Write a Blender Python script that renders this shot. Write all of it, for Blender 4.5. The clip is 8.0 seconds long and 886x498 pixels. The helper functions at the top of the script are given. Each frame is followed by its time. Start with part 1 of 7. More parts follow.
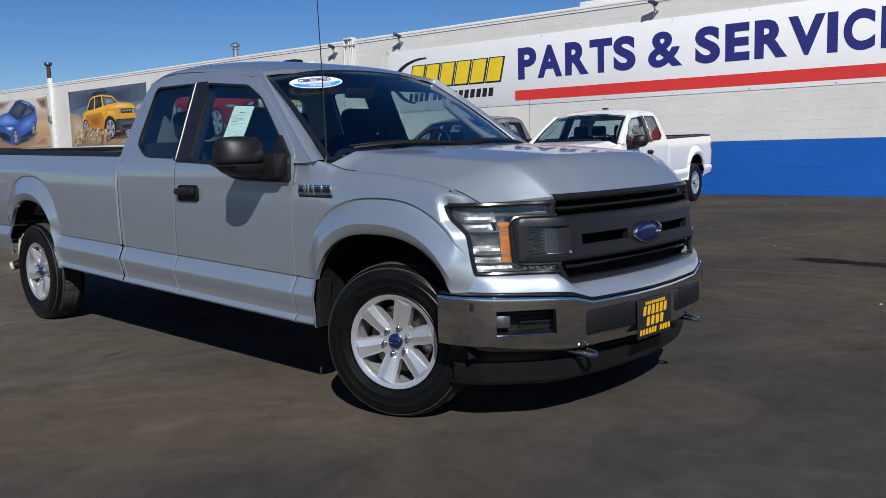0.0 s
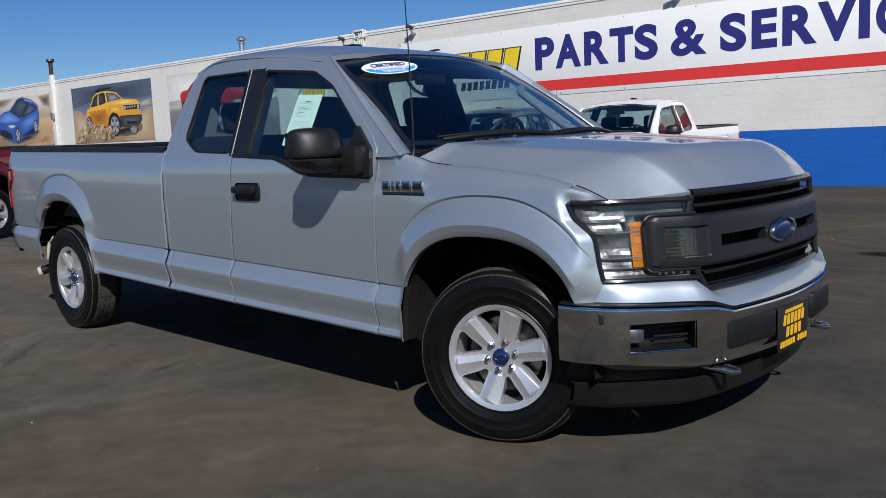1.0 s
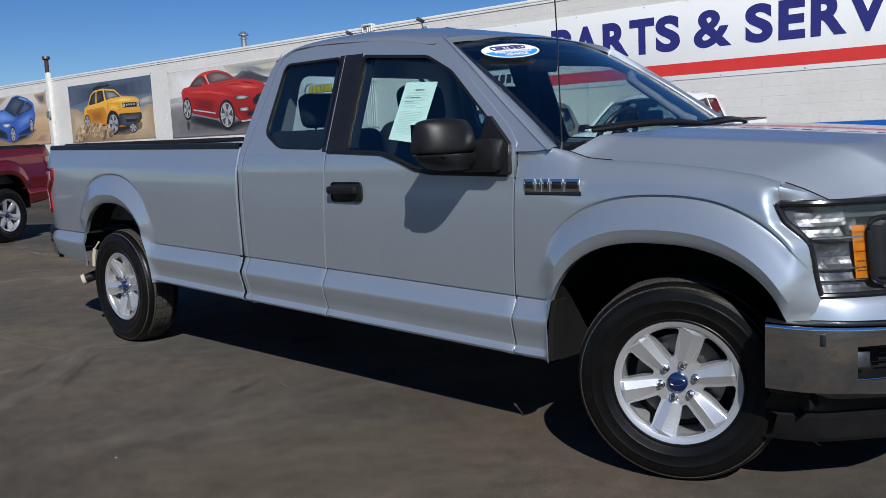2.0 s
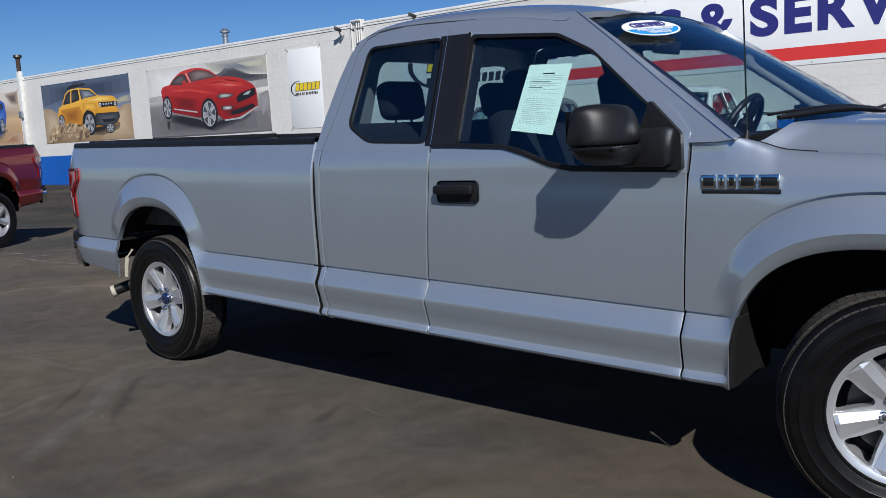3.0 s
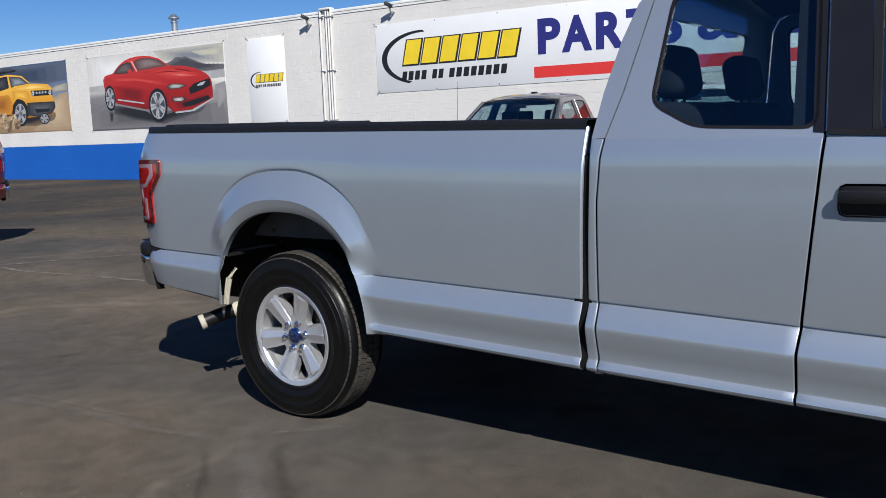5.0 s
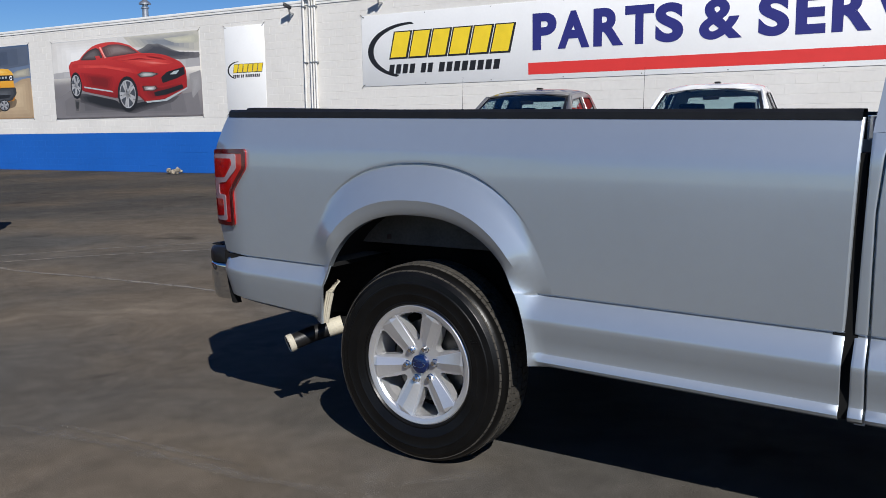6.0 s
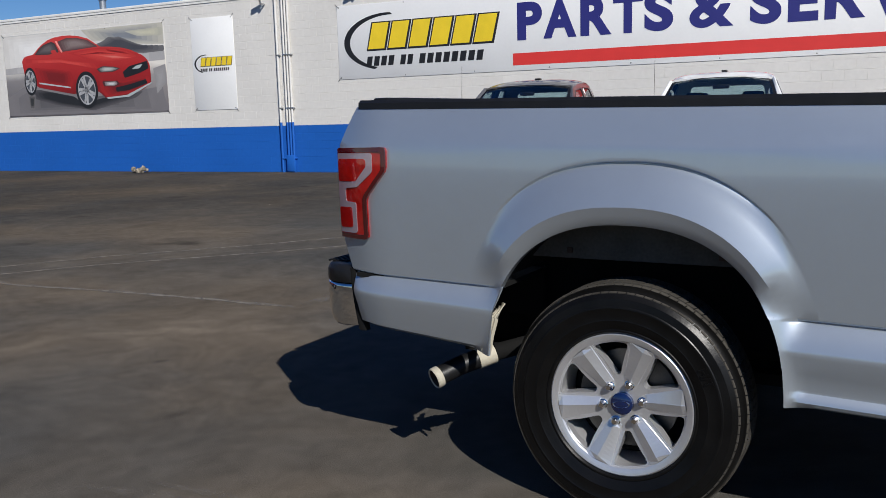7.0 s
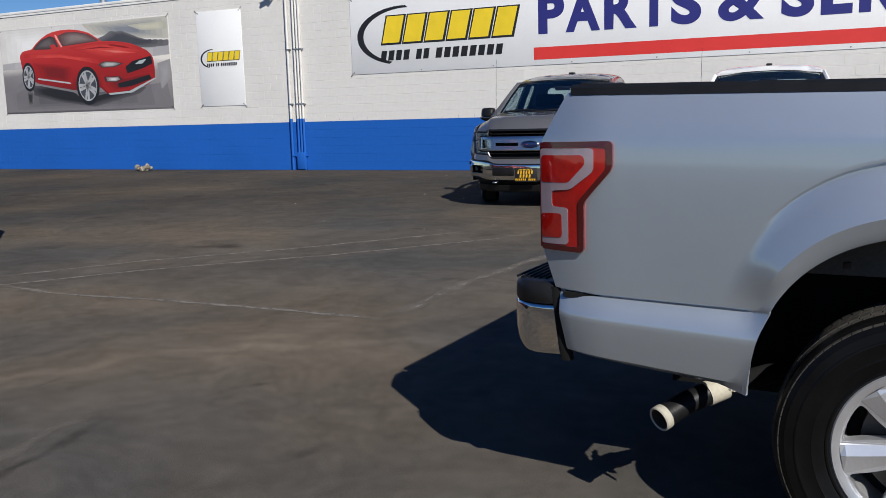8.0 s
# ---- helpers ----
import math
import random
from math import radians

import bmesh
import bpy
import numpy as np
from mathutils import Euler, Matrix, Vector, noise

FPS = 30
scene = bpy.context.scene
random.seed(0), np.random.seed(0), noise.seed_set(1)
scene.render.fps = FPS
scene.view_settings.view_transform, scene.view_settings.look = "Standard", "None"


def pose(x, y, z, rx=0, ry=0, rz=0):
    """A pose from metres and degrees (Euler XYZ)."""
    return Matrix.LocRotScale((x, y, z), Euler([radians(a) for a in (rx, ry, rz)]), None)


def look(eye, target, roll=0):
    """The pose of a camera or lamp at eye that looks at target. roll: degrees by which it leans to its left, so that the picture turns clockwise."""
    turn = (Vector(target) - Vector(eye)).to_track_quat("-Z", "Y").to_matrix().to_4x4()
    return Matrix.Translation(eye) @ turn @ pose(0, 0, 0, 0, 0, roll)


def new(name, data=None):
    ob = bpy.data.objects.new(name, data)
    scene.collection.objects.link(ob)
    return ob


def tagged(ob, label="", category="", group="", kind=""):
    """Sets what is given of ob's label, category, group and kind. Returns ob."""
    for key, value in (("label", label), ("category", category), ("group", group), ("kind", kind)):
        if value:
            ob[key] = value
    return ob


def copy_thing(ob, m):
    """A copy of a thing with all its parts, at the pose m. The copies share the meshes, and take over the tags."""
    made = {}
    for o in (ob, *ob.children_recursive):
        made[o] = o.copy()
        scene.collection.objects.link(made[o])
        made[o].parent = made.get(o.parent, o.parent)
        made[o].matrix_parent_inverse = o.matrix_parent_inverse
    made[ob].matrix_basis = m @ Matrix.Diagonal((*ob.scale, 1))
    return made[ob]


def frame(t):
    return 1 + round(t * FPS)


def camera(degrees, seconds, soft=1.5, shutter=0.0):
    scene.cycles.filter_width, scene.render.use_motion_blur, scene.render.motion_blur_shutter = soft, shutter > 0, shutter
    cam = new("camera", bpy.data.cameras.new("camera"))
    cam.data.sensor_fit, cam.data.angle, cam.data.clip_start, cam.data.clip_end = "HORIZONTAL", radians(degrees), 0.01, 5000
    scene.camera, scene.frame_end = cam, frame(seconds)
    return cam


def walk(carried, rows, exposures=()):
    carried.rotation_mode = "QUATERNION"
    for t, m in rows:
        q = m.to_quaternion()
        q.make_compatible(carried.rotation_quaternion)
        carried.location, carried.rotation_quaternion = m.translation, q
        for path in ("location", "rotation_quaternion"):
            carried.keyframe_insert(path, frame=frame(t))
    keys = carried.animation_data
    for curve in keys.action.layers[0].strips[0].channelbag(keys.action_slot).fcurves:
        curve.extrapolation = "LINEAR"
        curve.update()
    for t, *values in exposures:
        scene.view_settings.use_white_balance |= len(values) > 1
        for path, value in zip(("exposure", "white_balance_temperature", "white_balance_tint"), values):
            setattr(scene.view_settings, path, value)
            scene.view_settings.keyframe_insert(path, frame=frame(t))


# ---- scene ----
cam = camera(54.2, 8.0, soft=0.6)
PATH = [
    (0, look((7.194, -3.734, 1.313), (5.826, -2.295, 1.075), -1.69)),
    (0.5, look((6.865, -3.700, 1.325), (5.497, -2.262, 1.081), -2.02)),
    (1, look((6.511, -3.706, 1.314), (5.145, -2.267, 1.062), -2.32)),
    (1.5, look((6.115, -3.755, 1.333), (4.756, -2.310, 1.076), -2.53)),
    (1.7, look((5.944, -3.762, 1.321), (4.587, -2.315, 1.062), -2.62)),
    (2.8, look((4.979, -3.806, 1.333), (3.668, -2.318, 1.068), -3.0)),
    (3, look((4.813, -3.808, 1.322), (3.514, -2.310, 1.056), -3.07)),
    (3.5, look((4.342, -3.773, 1.333), (3.075, -2.250, 1.061), -2.89)),
    (4, look((3.868, -3.781, 1.332), (2.637, -2.228, 1.062), -2.61)),
    (4.2, look((3.657, -3.765, 1.324), (2.438, -2.202, 1.053), -2.52)),
    (5.3, look((2.582, -3.693, 1.314), (1.450, -2.067, 1.039), -1.77)),
    (5.5, look((2.370, -3.668, 1.295), (1.255, -2.031, 1.020), -1.49)),
    (6, look((1.844, -3.616, 1.303), (0.773, -1.951, 1.020), -0.85)),
    (6.5, look((1.351, -3.633, 1.319), (0.337, -1.934, 1.024), -1.08)),
    (7, look((0.827, -3.534, 1.313), (-0.145, -1.812, 1.013), -1.54)),
    (7.5, look((0.353, -3.464, 1.301), (-0.585, -1.723, 1.001), -1.51)),
    (8, look((-0.076, -3.414, 1.305), (-1.020, -1.678, 0.998), -1.59)),
]
walk(cam, PATH, [(0, -0.03, 6250, 9), (1.5, 0.0, 6200, 9), (3, 0.0, 6100, 9), (3.5, 0.22, 6150, 9), (4, 0.27, 6200, 9), (5.5, 0.24, 6250, 10), (6, 0.18, 6280, 9.5), (6.5, 0.0, 6300, 9.5), (7, -0.02, 6330, 9.5), (8, 0.08, 6380, 9.5)])

# ---- sky and sun ----
SUN = Vector((1.35, -1.1, 1.37)).normalized()
world = bpy.data.worlds.new("clear_sky")
scene.world = world
world.use_nodes = True
wn = world.node_tree
sky = wn.nodes.new("ShaderNodeTexSky")
sky.sky_type, sky.sun_disc = 'NISHITA', False
sky.sun_elevation, sky.sun_rotation = math.asin(SUN.z), math.atan2(SUN.x, SUN.y)
sky.air_density, sky.dust_density, sky.ozone_density = 1.0, 0.0, 5.0
sky.altitude = 1500
deep = wn.nodes.new("ShaderNodeHueSaturation")
deep.inputs["Hue"].default_value = 0.51
deep.inputs["Saturation"].default_value = 1.22
wn.links.new(sky.outputs[0], deep.inputs["Color"])
wn.links.new(deep.outputs[0], wn.nodes["Background"].inputs[0])
wn.nodes["Background"].inputs[1].default_value = 0.071
lamp = bpy.data.lights.new("sun", 'SUN')
lamp.energy, lamp.angle, lamp.color = 5.25, radians(0.5), (1.0, 0.95, 0.88)
new("sun", lamp).matrix_world = look(SUN * 30, (0, 0, 0))


# ---- materials ----
def mat(name, color, rough=0.5, metal=0.0, var=0.12, scale=3.0, bump=0.0, bscale=60.0, coat=0.0, rvar=0.1, spec=0.5):
    """A surface with colour variation at two scales, uneven gloss and fine relief."""
    m = bpy.data.materials.new(name)
    m.use_nodes = True
    t = m.node_tree
    b = t.nodes["Principled BSDF"]
    b.inputs["Metallic"].default_value = metal
    b.inputs["Coat Weight"].default_value = coat
    b.inputs["Coat Roughness"].default_value = 0.03
    b.inputs["Specular IOR Level"].default_value = spec
    co = t.nodes.new("ShaderNodeTexCoord")
    n1, n2 = t.nodes.new("ShaderNodeTexNoise"), t.nodes.new("ShaderNodeTexNoise")
    n1.inputs["Scale"].default_value, n2.inputs["Scale"].default_value = scale, scale * 14
    n1.inputs["Detail"].default_value, n2.inputs["Detail"].default_value = 5, 3
    for n in (n1, n2):
        t.links.new(co.outputs["Object"], n.inputs["Vector"])
    mix = t.nodes.new("ShaderNodeMath")
    mix.operation = 'ADD'
    half = t.nodes.new("ShaderNodeMath")
    half.operation, half.inputs[1].default_value = 'MULTIPLY', 0.5
    t.links.new(n2.outputs[0], half.inputs[0])
    t.links.new(n1.outputs[0], mix.inputs[0])
    t.links.new(half.outputs[0], mix.inputs[1])
    ramp = t.nodes.new("ShaderNodeValToRGB")
    ramp.color_ramp.elements[0].position, ramp.color_ramp.elements[1].position = 0.45, 1.05
    ramp.color_ramp.elements[0].color = (*[c * (1 - var) for c in color], 1)
    ramp.color_ramp.elements[1].color = (*[min(1, c * (1 + var)) for c in color], 1)
    t.links.new(mix.outputs[0], ramp.inputs[0])
    t.links.new(ramp.outputs[0], b.inputs["Base Color"])
    rr = t.nodes.new("ShaderNodeMapRange")
    rr.inputs["To Min"].default_value, rr.inputs["To Max"].default_value = max(0, rough - rvar * rough), min(1, rough + rvar * rough)
    t.links.new(n1.outputs[0], rr.inputs["Value"])
    t.links.new(rr.outputs[0], b.inputs["Roughness"])
    if bump:
        n3, bp = t.nodes.new("ShaderNodeTexNoise"), t.nodes.new("ShaderNodeBump")
        n3.inputs["Scale"].default_value, n3.inputs["Detail"].default_value = bscale, 6
        t.links.new(co.outputs["Object"], n3.inputs["Vector"])
        t.links.new(n3.outputs[0], bp.inputs["Height"])
        bp.inputs["Strength"].default_value, bp.inputs["Distance"].default_value = bump, 0.01
        t.links.new(bp.outputs[0], b.inputs["Normal"])
    return m


def glass(name, color, gloss=1.0):
    """A thin pane: clear with a tint, and a mirror gloss that grows towards grazing view."""
    m = bpy.data.materials.new(name)
    m.use_nodes = True
    t = m.node_tree
    t.nodes.remove(t.nodes["Principled BSDF"])
    tr, gl, mx, fr, p, k = (t.nodes.new(n) for n in ("ShaderNodeBsdfTransparent", "ShaderNodeBsdfGlossy", "ShaderNodeMixShader", "ShaderNodeLayerWeight", "ShaderNodeMath", "ShaderNodeMath"))
    tr.inputs["Color"].default_value = (*color, 1)
    gl.inputs["Roughness"].default_value = 0.0
    p.operation, p.inputs[1].default_value = 'POWER', 4.0
    k.operation, k.inputs[1].default_value, k.inputs[2].default_value = 'MULTIPLY_ADD', 0.5 * gloss, 0.052 * gloss
    t.links.new(fr.outputs["Facing"], p.inputs[0])
    t.links.new(p.outputs[0], k.inputs[0])
    t.links.new(k.outputs[0], mx.inputs["Fac"])
    t.links.new(tr.outputs[0], mx.inputs[1])
    t.links.new(gl.outputs[0], mx.inputs[2])
    t.links.new(mx.outputs[0], t.nodes["Material Output"].inputs[0])
    return m


def asphalt():
    m = mat("worn_asphalt", (0.066, 0.0592, 0.0508), 0.85, var=0.2, scale=0.7, bump=0.22, bscale=160, spec=0.02)
    t = m.node_tree
    b = t.nodes["Principled BSDF"]
    base = b.inputs["Base Color"].links[0].from_socket
    co = t.nodes.new("ShaderNodeTexCoord")
    warp = t.nodes.new("ShaderNodeTexNoise")
    warp.inputs["Scale"].default_value, warp.inputs["Detail"].default_value = 0.6, 4
    t.links.new(co.outputs["Object"], warp.inputs["Vector"])
    add = t.nodes.new("ShaderNodeVectorMath")
    add.operation = 'MULTIPLY_ADD'
    add.inputs[1].default_value = (1.6, 1.6, 0)
    t.links.new(warp.outputs["Color"], add.inputs[0])
    t.links.new(co.outputs["Object"], add.inputs[2])
    # sealed cracks: paler lines, about 5 cm wide
    vor = t.nodes.new("ShaderNodeTexVoronoi")
    vor.feature, vor.inputs["Scale"].default_value = 'DISTANCE_TO_EDGE', 0.22
    t.links.new(add.outputs[0], vor.inputs["Vector"])
    line = t.nodes.new("ShaderNodeMapRange")
    line.inputs["From Min"].default_value, line.inputs["From Max"].default_value = 0.004, 0.016
    line.inputs["To Min"].default_value, line.inputs["To Max"].default_value = 1, 0
    t.links.new(vor.outputs["Distance"], line.inputs["Value"])
    # wide worn patches and dark oil stains
    wide, oil = t.nodes.new("ShaderNodeTexNoise"), t.nodes.new("ShaderNodeTexNoise")
    wide.inputs["Scale"].default_value, wide.inputs["Detail"].default_value = 0.35, 8
    oil.inputs["Scale"].default_value, oil.inputs["Detail"].default_value = 1.3, 3
    t.links.new(add.outputs[0], wide.inputs["Vector"])
    t.links.new(co.outputs["Object"], oil.inputs["Vector"])
    wr, orr = t.nodes.new("ShaderNodeMapRange"), t.nodes.new("ShaderNodeMapRange")
    for r, a in ((wr, (0.33, 0.68, 0.78, 1.26)), (orr, (0.66, 0.74, 1.0, 0.6))):
        for k, v in zip(("From Min", "From Max", "To Min", "To Max"), a):
            r.inputs[k].default_value = v
    t.links.new(wide.outputs[0], wr.inputs["Value"])
    t.links.new(oil.outputs[0], orr.inputs["Value"])
    mul = t.nodes.new("ShaderNodeMath")
    mul.operation = 'MULTIPLY'
    t.links.new(wr.outputs[0], mul.inputs[0])
    t.links.new(orr.outputs[0], mul.inputs[1])
    brk = t.nodes.new("ShaderNodeMapRange")
    for k, v in zip(("From Min", "From Max", "To Min", "To Max"), (0.45, 0.6, 0.0, 0.22)):
        brk.inputs[k].default_value = v
    t.links.new(wide.outputs[0], brk.inputs["Value"])
    lm = t.nodes.new("ShaderNodeMath")
    lm.operation = 'MULTIPLY_ADD'
    t.links.new(line.outputs[0], lm.inputs[0])
    t.links.new(brk.outputs[0], lm.inputs[1])
    t.links.new(mul.outputs[0], lm.inputs[2])
    # a large area, paler round one point than far from it
    far = t.nodes.new("ShaderNodeVectorMath")
    far.operation, far.inputs[1].default_value = 'DISTANCE', (-4.0, 1.5, 0)
    t.links.new(add.outputs[0], far.inputs[0])
    dust = t.nodes.new("ShaderNodeMapRange")
    dust.interpolation_type = 'SMOOTHSTEP'
    for k, v in zip(("From Min", "From Max", "To Min", "To Max"), (3.5, 9.5, 1.34, 0.92)):
        dust.inputs[k].default_value = v
    t.links.new(far.outputs["Value"], dust.inputs["Value"])
    dm = t.nodes.new("ShaderNodeMath")
    dm.operation = 'MULTIPLY'
    t.links.new(lm.outputs[0], dm.inputs[0])
    t.links.new(dust.outputs[0], dm.inputs[1])
    lm = dm
    # loose grains of stone
    grain = t.nodes.new("ShaderNodeTexNoise")
    grain.inputs["Scale"].default_value, grain.inputs["Detail"].default_value = 190, 3
    t.links.new(co.outputs["Object"], grain.inputs["Vector"])
    gr = t.nodes.new("ShaderNodeMapRange")
    for k, v in zip(("From Min", "From Max", "To Min", "To Max"), (0.3, 0.7, 0.62, 1.38)):
        gr.inputs[k].default_value = v
    t.links.new(grain.outputs[0], gr.inputs["Value"])
    # hand-sized dusty and tarry blotches
    blot = t.nodes.new("ShaderNodeTexNoise")
    blot.inputs["Scale"].default_value, blot.inputs["Detail"].default_value, blot.inputs["Roughness"].default_value = 3.4, 10, 0.74
    t.links.new(add.outputs[0], blot.inputs["Vector"])
    br = t.nodes.new("ShaderNodeMapRange")
    for k, v in zip(("From Min", "From Max", "To Min", "To Max"), (0.36, 0.66, 0.82, 1.20)):
        br.inputs[k].default_value = v
    t.links.new(blot.outputs[0], br.inputs["Value"])
    bmul = t.nodes.new("ShaderNodeMath")
    bmul.operation = 'MULTIPLY'
    t.links.new(lm.outputs[0], bmul.inputs[0])
    t.links.new(br.outputs[0], bmul.inputs[1])
    lm = bmul
    gm = t.nodes.new("ShaderNodeMath")
    gm.operation = 'MULTIPLY'
    t.links.new(lm.outputs[0], gm.inputs[0])
    t.links.new(gr.outputs[0], gm.inputs[1])
    lm = gm
    out = t.nodes.new("ShaderNodeVectorMath")
    out.operation = 'SCALE'
    hue = t.nodes.new("ShaderNodeMix")
    hue.data_type, hue.blend_type = 'RGBA', 'MULTIPLY'
    hue.inputs["Factor"].default_value = 1.0
    tone = t.nodes.new("ShaderNodeValToRGB")
    tone.color_ramp.elements[0].position, tone.color_ramp.elements[0].color = 0.38, (0.93, 1.0, 1.08, 1)
    tone.color_ramp.elements[1].position, tone.color_ramp.elements[1].color = 0.62, (1.08, 1.0, 0.90, 1)
    t.links.new(wide.outputs[0], tone.inputs[0])
    t.links.new(base, hue.inputs["A"])
    t.links.new(tone.outputs[0], hue.inputs["B"])
    t.links.new(hue.outputs["Result"], out.inputs[0])
    t.links.new(lm.outputs[0], out.inputs["Scale"])
    t.links.new(out.outputs[0], b.inputs["Base Color"])
    return m


def paint(name, color, metal=0.52, rough=0.43, sharp=0.26):
    """Metallic car paint: a broad flake sheen, a tighter sheen above it and a clear coat."""
    m = mat(name, color, rough, metal, var=0.03, scale=1.5, coat=1.0, rvar=0.05)
    t = m.node_tree
    b = t.nodes["Principled BSDF"]
    b.inputs["Coat IOR"].default_value = 1.75
    b.inputs["Coat Roughness"].default_value = 0.05
    if metal > 0.2:
        gl, mx = t.nodes.new("ShaderNodeBsdfGlossy"), t.nodes.new("ShaderNodeMixShader")
        gl.inputs["Color"].default_value = (*[min(1, c * 1.25) for c in color], 1)
        gl.inputs["Roughness"].default_value = 0.2
        mx.inputs["Fac"].default_value = sharp
        t.links.new(b.outputs[0], mx.inputs[1])
        t.links.new(gl.outputs[0], mx.inputs[2])
        t.links.new(mx.outputs[0], t.nodes["Material Output"].inputs[0])
    return m


M = dict(
    silver=paint("silver_metallic_paint", (0.408, 0.453, 0.499)),
    white=paint("white_paint", (0.78, 0.78, 0.77), 0.0, 0.4),
    grey=paint("warm_grey_metallic_paint", (0.2, 0.195, 0.19)),
    red=paint("deep_red_paint", (0.22, 0.008, 0.01), 0.3, 0.35),
    chrome=mat("chrome", (0.76, 0.75, 0.735), 0.06, 1.0, var=0.03),
    satin=mat("satin_chrome", (0.5, 0.5, 0.5), 0.22, 1.0, var=0.06),
    alloy=mat("machined_alloy", (0.66, 0.66, 0.67), 0.32, 0.72, var=0.05, scale=9, coat=0.4),
    steel=mat("dull_steel", (0.10, 0.096, 0.09), 0.5, 0.8, var=0.25, scale=12),
    rubber=mat("tyre_rubber", (0.0042, 0.0041, 0.0041), 0.34, var=0.35, scale=9, bump=0.05, bscale=120, spec=0.22, rvar=0.35),
    # tread colour holds dust, and also the sunlight on the tyre's top
    treadrubber=mat("dusty_sunlit_tread_rubber", (0.046, 0.042, 0.036), 0.85, var=0.45, scale=22, spec=0.2),
    plastic=mat("grained_black_plastic", (0.009, 0.009, 0.0095), 0.42, var=0.2, scale=20, bump=0.07, bscale=420, spec=0.3),
    gloss=mat("gloss_black_trim", (0.012, 0.012, 0.013), 0.18, var=0.1, scale=8),
    dark=mat("black_underbody", (0.006, 0.006, 0.006), 0.9, var=0.3, scale=6, spec=0.2),
    liner=mat("grey_wheel_liner", (0.075, 0.070, 0.062), 0.85, var=0.4, scale=7),
    charcoal=mat("charcoal_grille_plastic", (0.011, 0.0115, 0.013), 0.36, var=0.15, scale=12, spec=0.35, bump=0.1, bscale=400),
    cloth=mat("dark_grey_cloth", (0.010, 0.013, 0.019), 0.95, var=0.2, scale=14, bump=0.3, bscale=300, spec=0.1),
    trim=mat("grey_cabin_trim", (0.19, 0.205, 0.22), 0.7, var=0.1, scale=10, bump=0.2, bscale=300),
    redlens=mat("red_lens", (0.33, 0.007, 0.005), 0.08, 0.1, var=0.25, scale=30, coat=1.0),
    lamprim=mat("smoked_lamp_edge", (0.06, 0.004, 0.004), 0.15, var=0.1, scale=20, coat=1.0),
    palelens=mat("pale_lens", (0.33, 0.26, 0.29), 0.2, 0.2, var=0.1, scale=30, coat=1.0),
    amber=mat("amber_lens", (0.42, 0.13, 0.002), 0.15, 0.0, var=0.45, scale=26, spec=0.4, coat=0.6),
    amberdark=mat("deep_amber_rib", (0.16, 0.03, 0.001), 0.3, var=0.1, scale=30, spec=0.2),
    reflector=mat("lamp_reflector", (0.125, 0.13, 0.14), 0.36, 0.8, var=0.7, scale=30),
    lamphouse=mat("grey_lamp_housing", (0.10, 0.105, 0.11), 0.3, 0.5, var=0.3, scale=18),
    emblem=mat("blue_enamel", (0.004, 0.012, 0.06), 0.2, 0.0, var=0.1, scale=20, coat=1.0),
    wallwhite=mat("white_block_paint", (0.63, 0.612, 0.578), 0.85, var=0.07, scale=0.8, bump=0.35, bscale=60, spec=0.3),
    wallblue=mat("blue_block_paint", (0.010, 0.096, 0.40), 0.6, var=0.08, scale=0.7, bump=0.2, bscale=60, spec=0.3),
    coping=mat("white_coping_metal", (0.72, 0.71, 0.68), 0.5, var=0.12, scale=1.5),
    vinyl=mat("white_banner_vinyl", (0.77, 0.77, 0.76), 0.55, var=0.03, scale=1.2, bump=0.6, bscale=1.5),
    navy=mat("navy_print", (0.02, 0.022, 0.165), 0.55, var=0.06),
    redprint=mat("red_print", (0.62, 0.035, 0.03), 0.55, var=0.05),
    yellow=mat("yellow_print", (0.76, 0.55, 0.02), 0.55, var=0.08),
    amberprint=mat("amber_yellow_print", (0.72, 0.40, 0.01), 0.5, var=0.1),
    black=mat("black_print", (0.012, 0.012, 0.014), 0.5, var=0.1),
    bluedec=mat("sky_blue_print", (0.02, 0.25, 0.65), 0.5, var=0.05),
    paper=mat("mint_white_paper", (0.62, 0.78, 0.72), 0.8, var=0.03),
    greyprint=mat("grey_print", (0.36, 0.40, 0.41), 0.8, var=0.05),
    galv=mat("galvanised_metal", (0.45, 0.46, 0.47), 0.4, 0.85, var=0.2, scale=6),
    pipe=mat("white_painted_conduit", (0.62, 0.61, 0.58), 0.6, var=0.12, scale=5),
    rag=mat("dirty_rag", (0.20, 0.17, 0.13), 0.85, var=0.9, scale=9),
    rust=mat("rusty_iron", (0.045, 0.026, 0.019), 0.85, var=0.5, scale=8),
    bone=mat("pale_hanger_rubber", (0.42, 0.39, 0.31), 0.7, var=0.2, scale=9),
    asphalt=asphalt(),
    glass=glass("tinted_cabin_glass", (0.86, 0.94, 0.94), 1.4),
    darkglass=glass("dark_privacy_glass", (0.80, 0.88, 0.90), 1.2),
    lens=glass("clear_lamp_lens", (0.96, 0.96, 0.96), 0.8),
)


# ---- helpers for meshes ----
def link(name, bm, material, parent=None, label="", smooth=35):
    me = bpy.data.meshes.new(name)
    bmesh.ops.recalc_face_normals(bm, faces=bm.faces)
    bm.to_mesh(me)
    bm.free()
    me.materials.append(material)
    if smooth:
        me.polygons.foreach_set("use_smooth", [True] * len(me.polygons))
        me.set_sharp_from_angle(angle=radians(smooth))
    ob = new(name, me)
    if parent:
        ob.parent = parent
    if label:
        tagged(ob, label)
    return ob


def part(name, bm, material, parent, label="", smooth=35):
    return link(name, bm, material, parent, label, smooth)


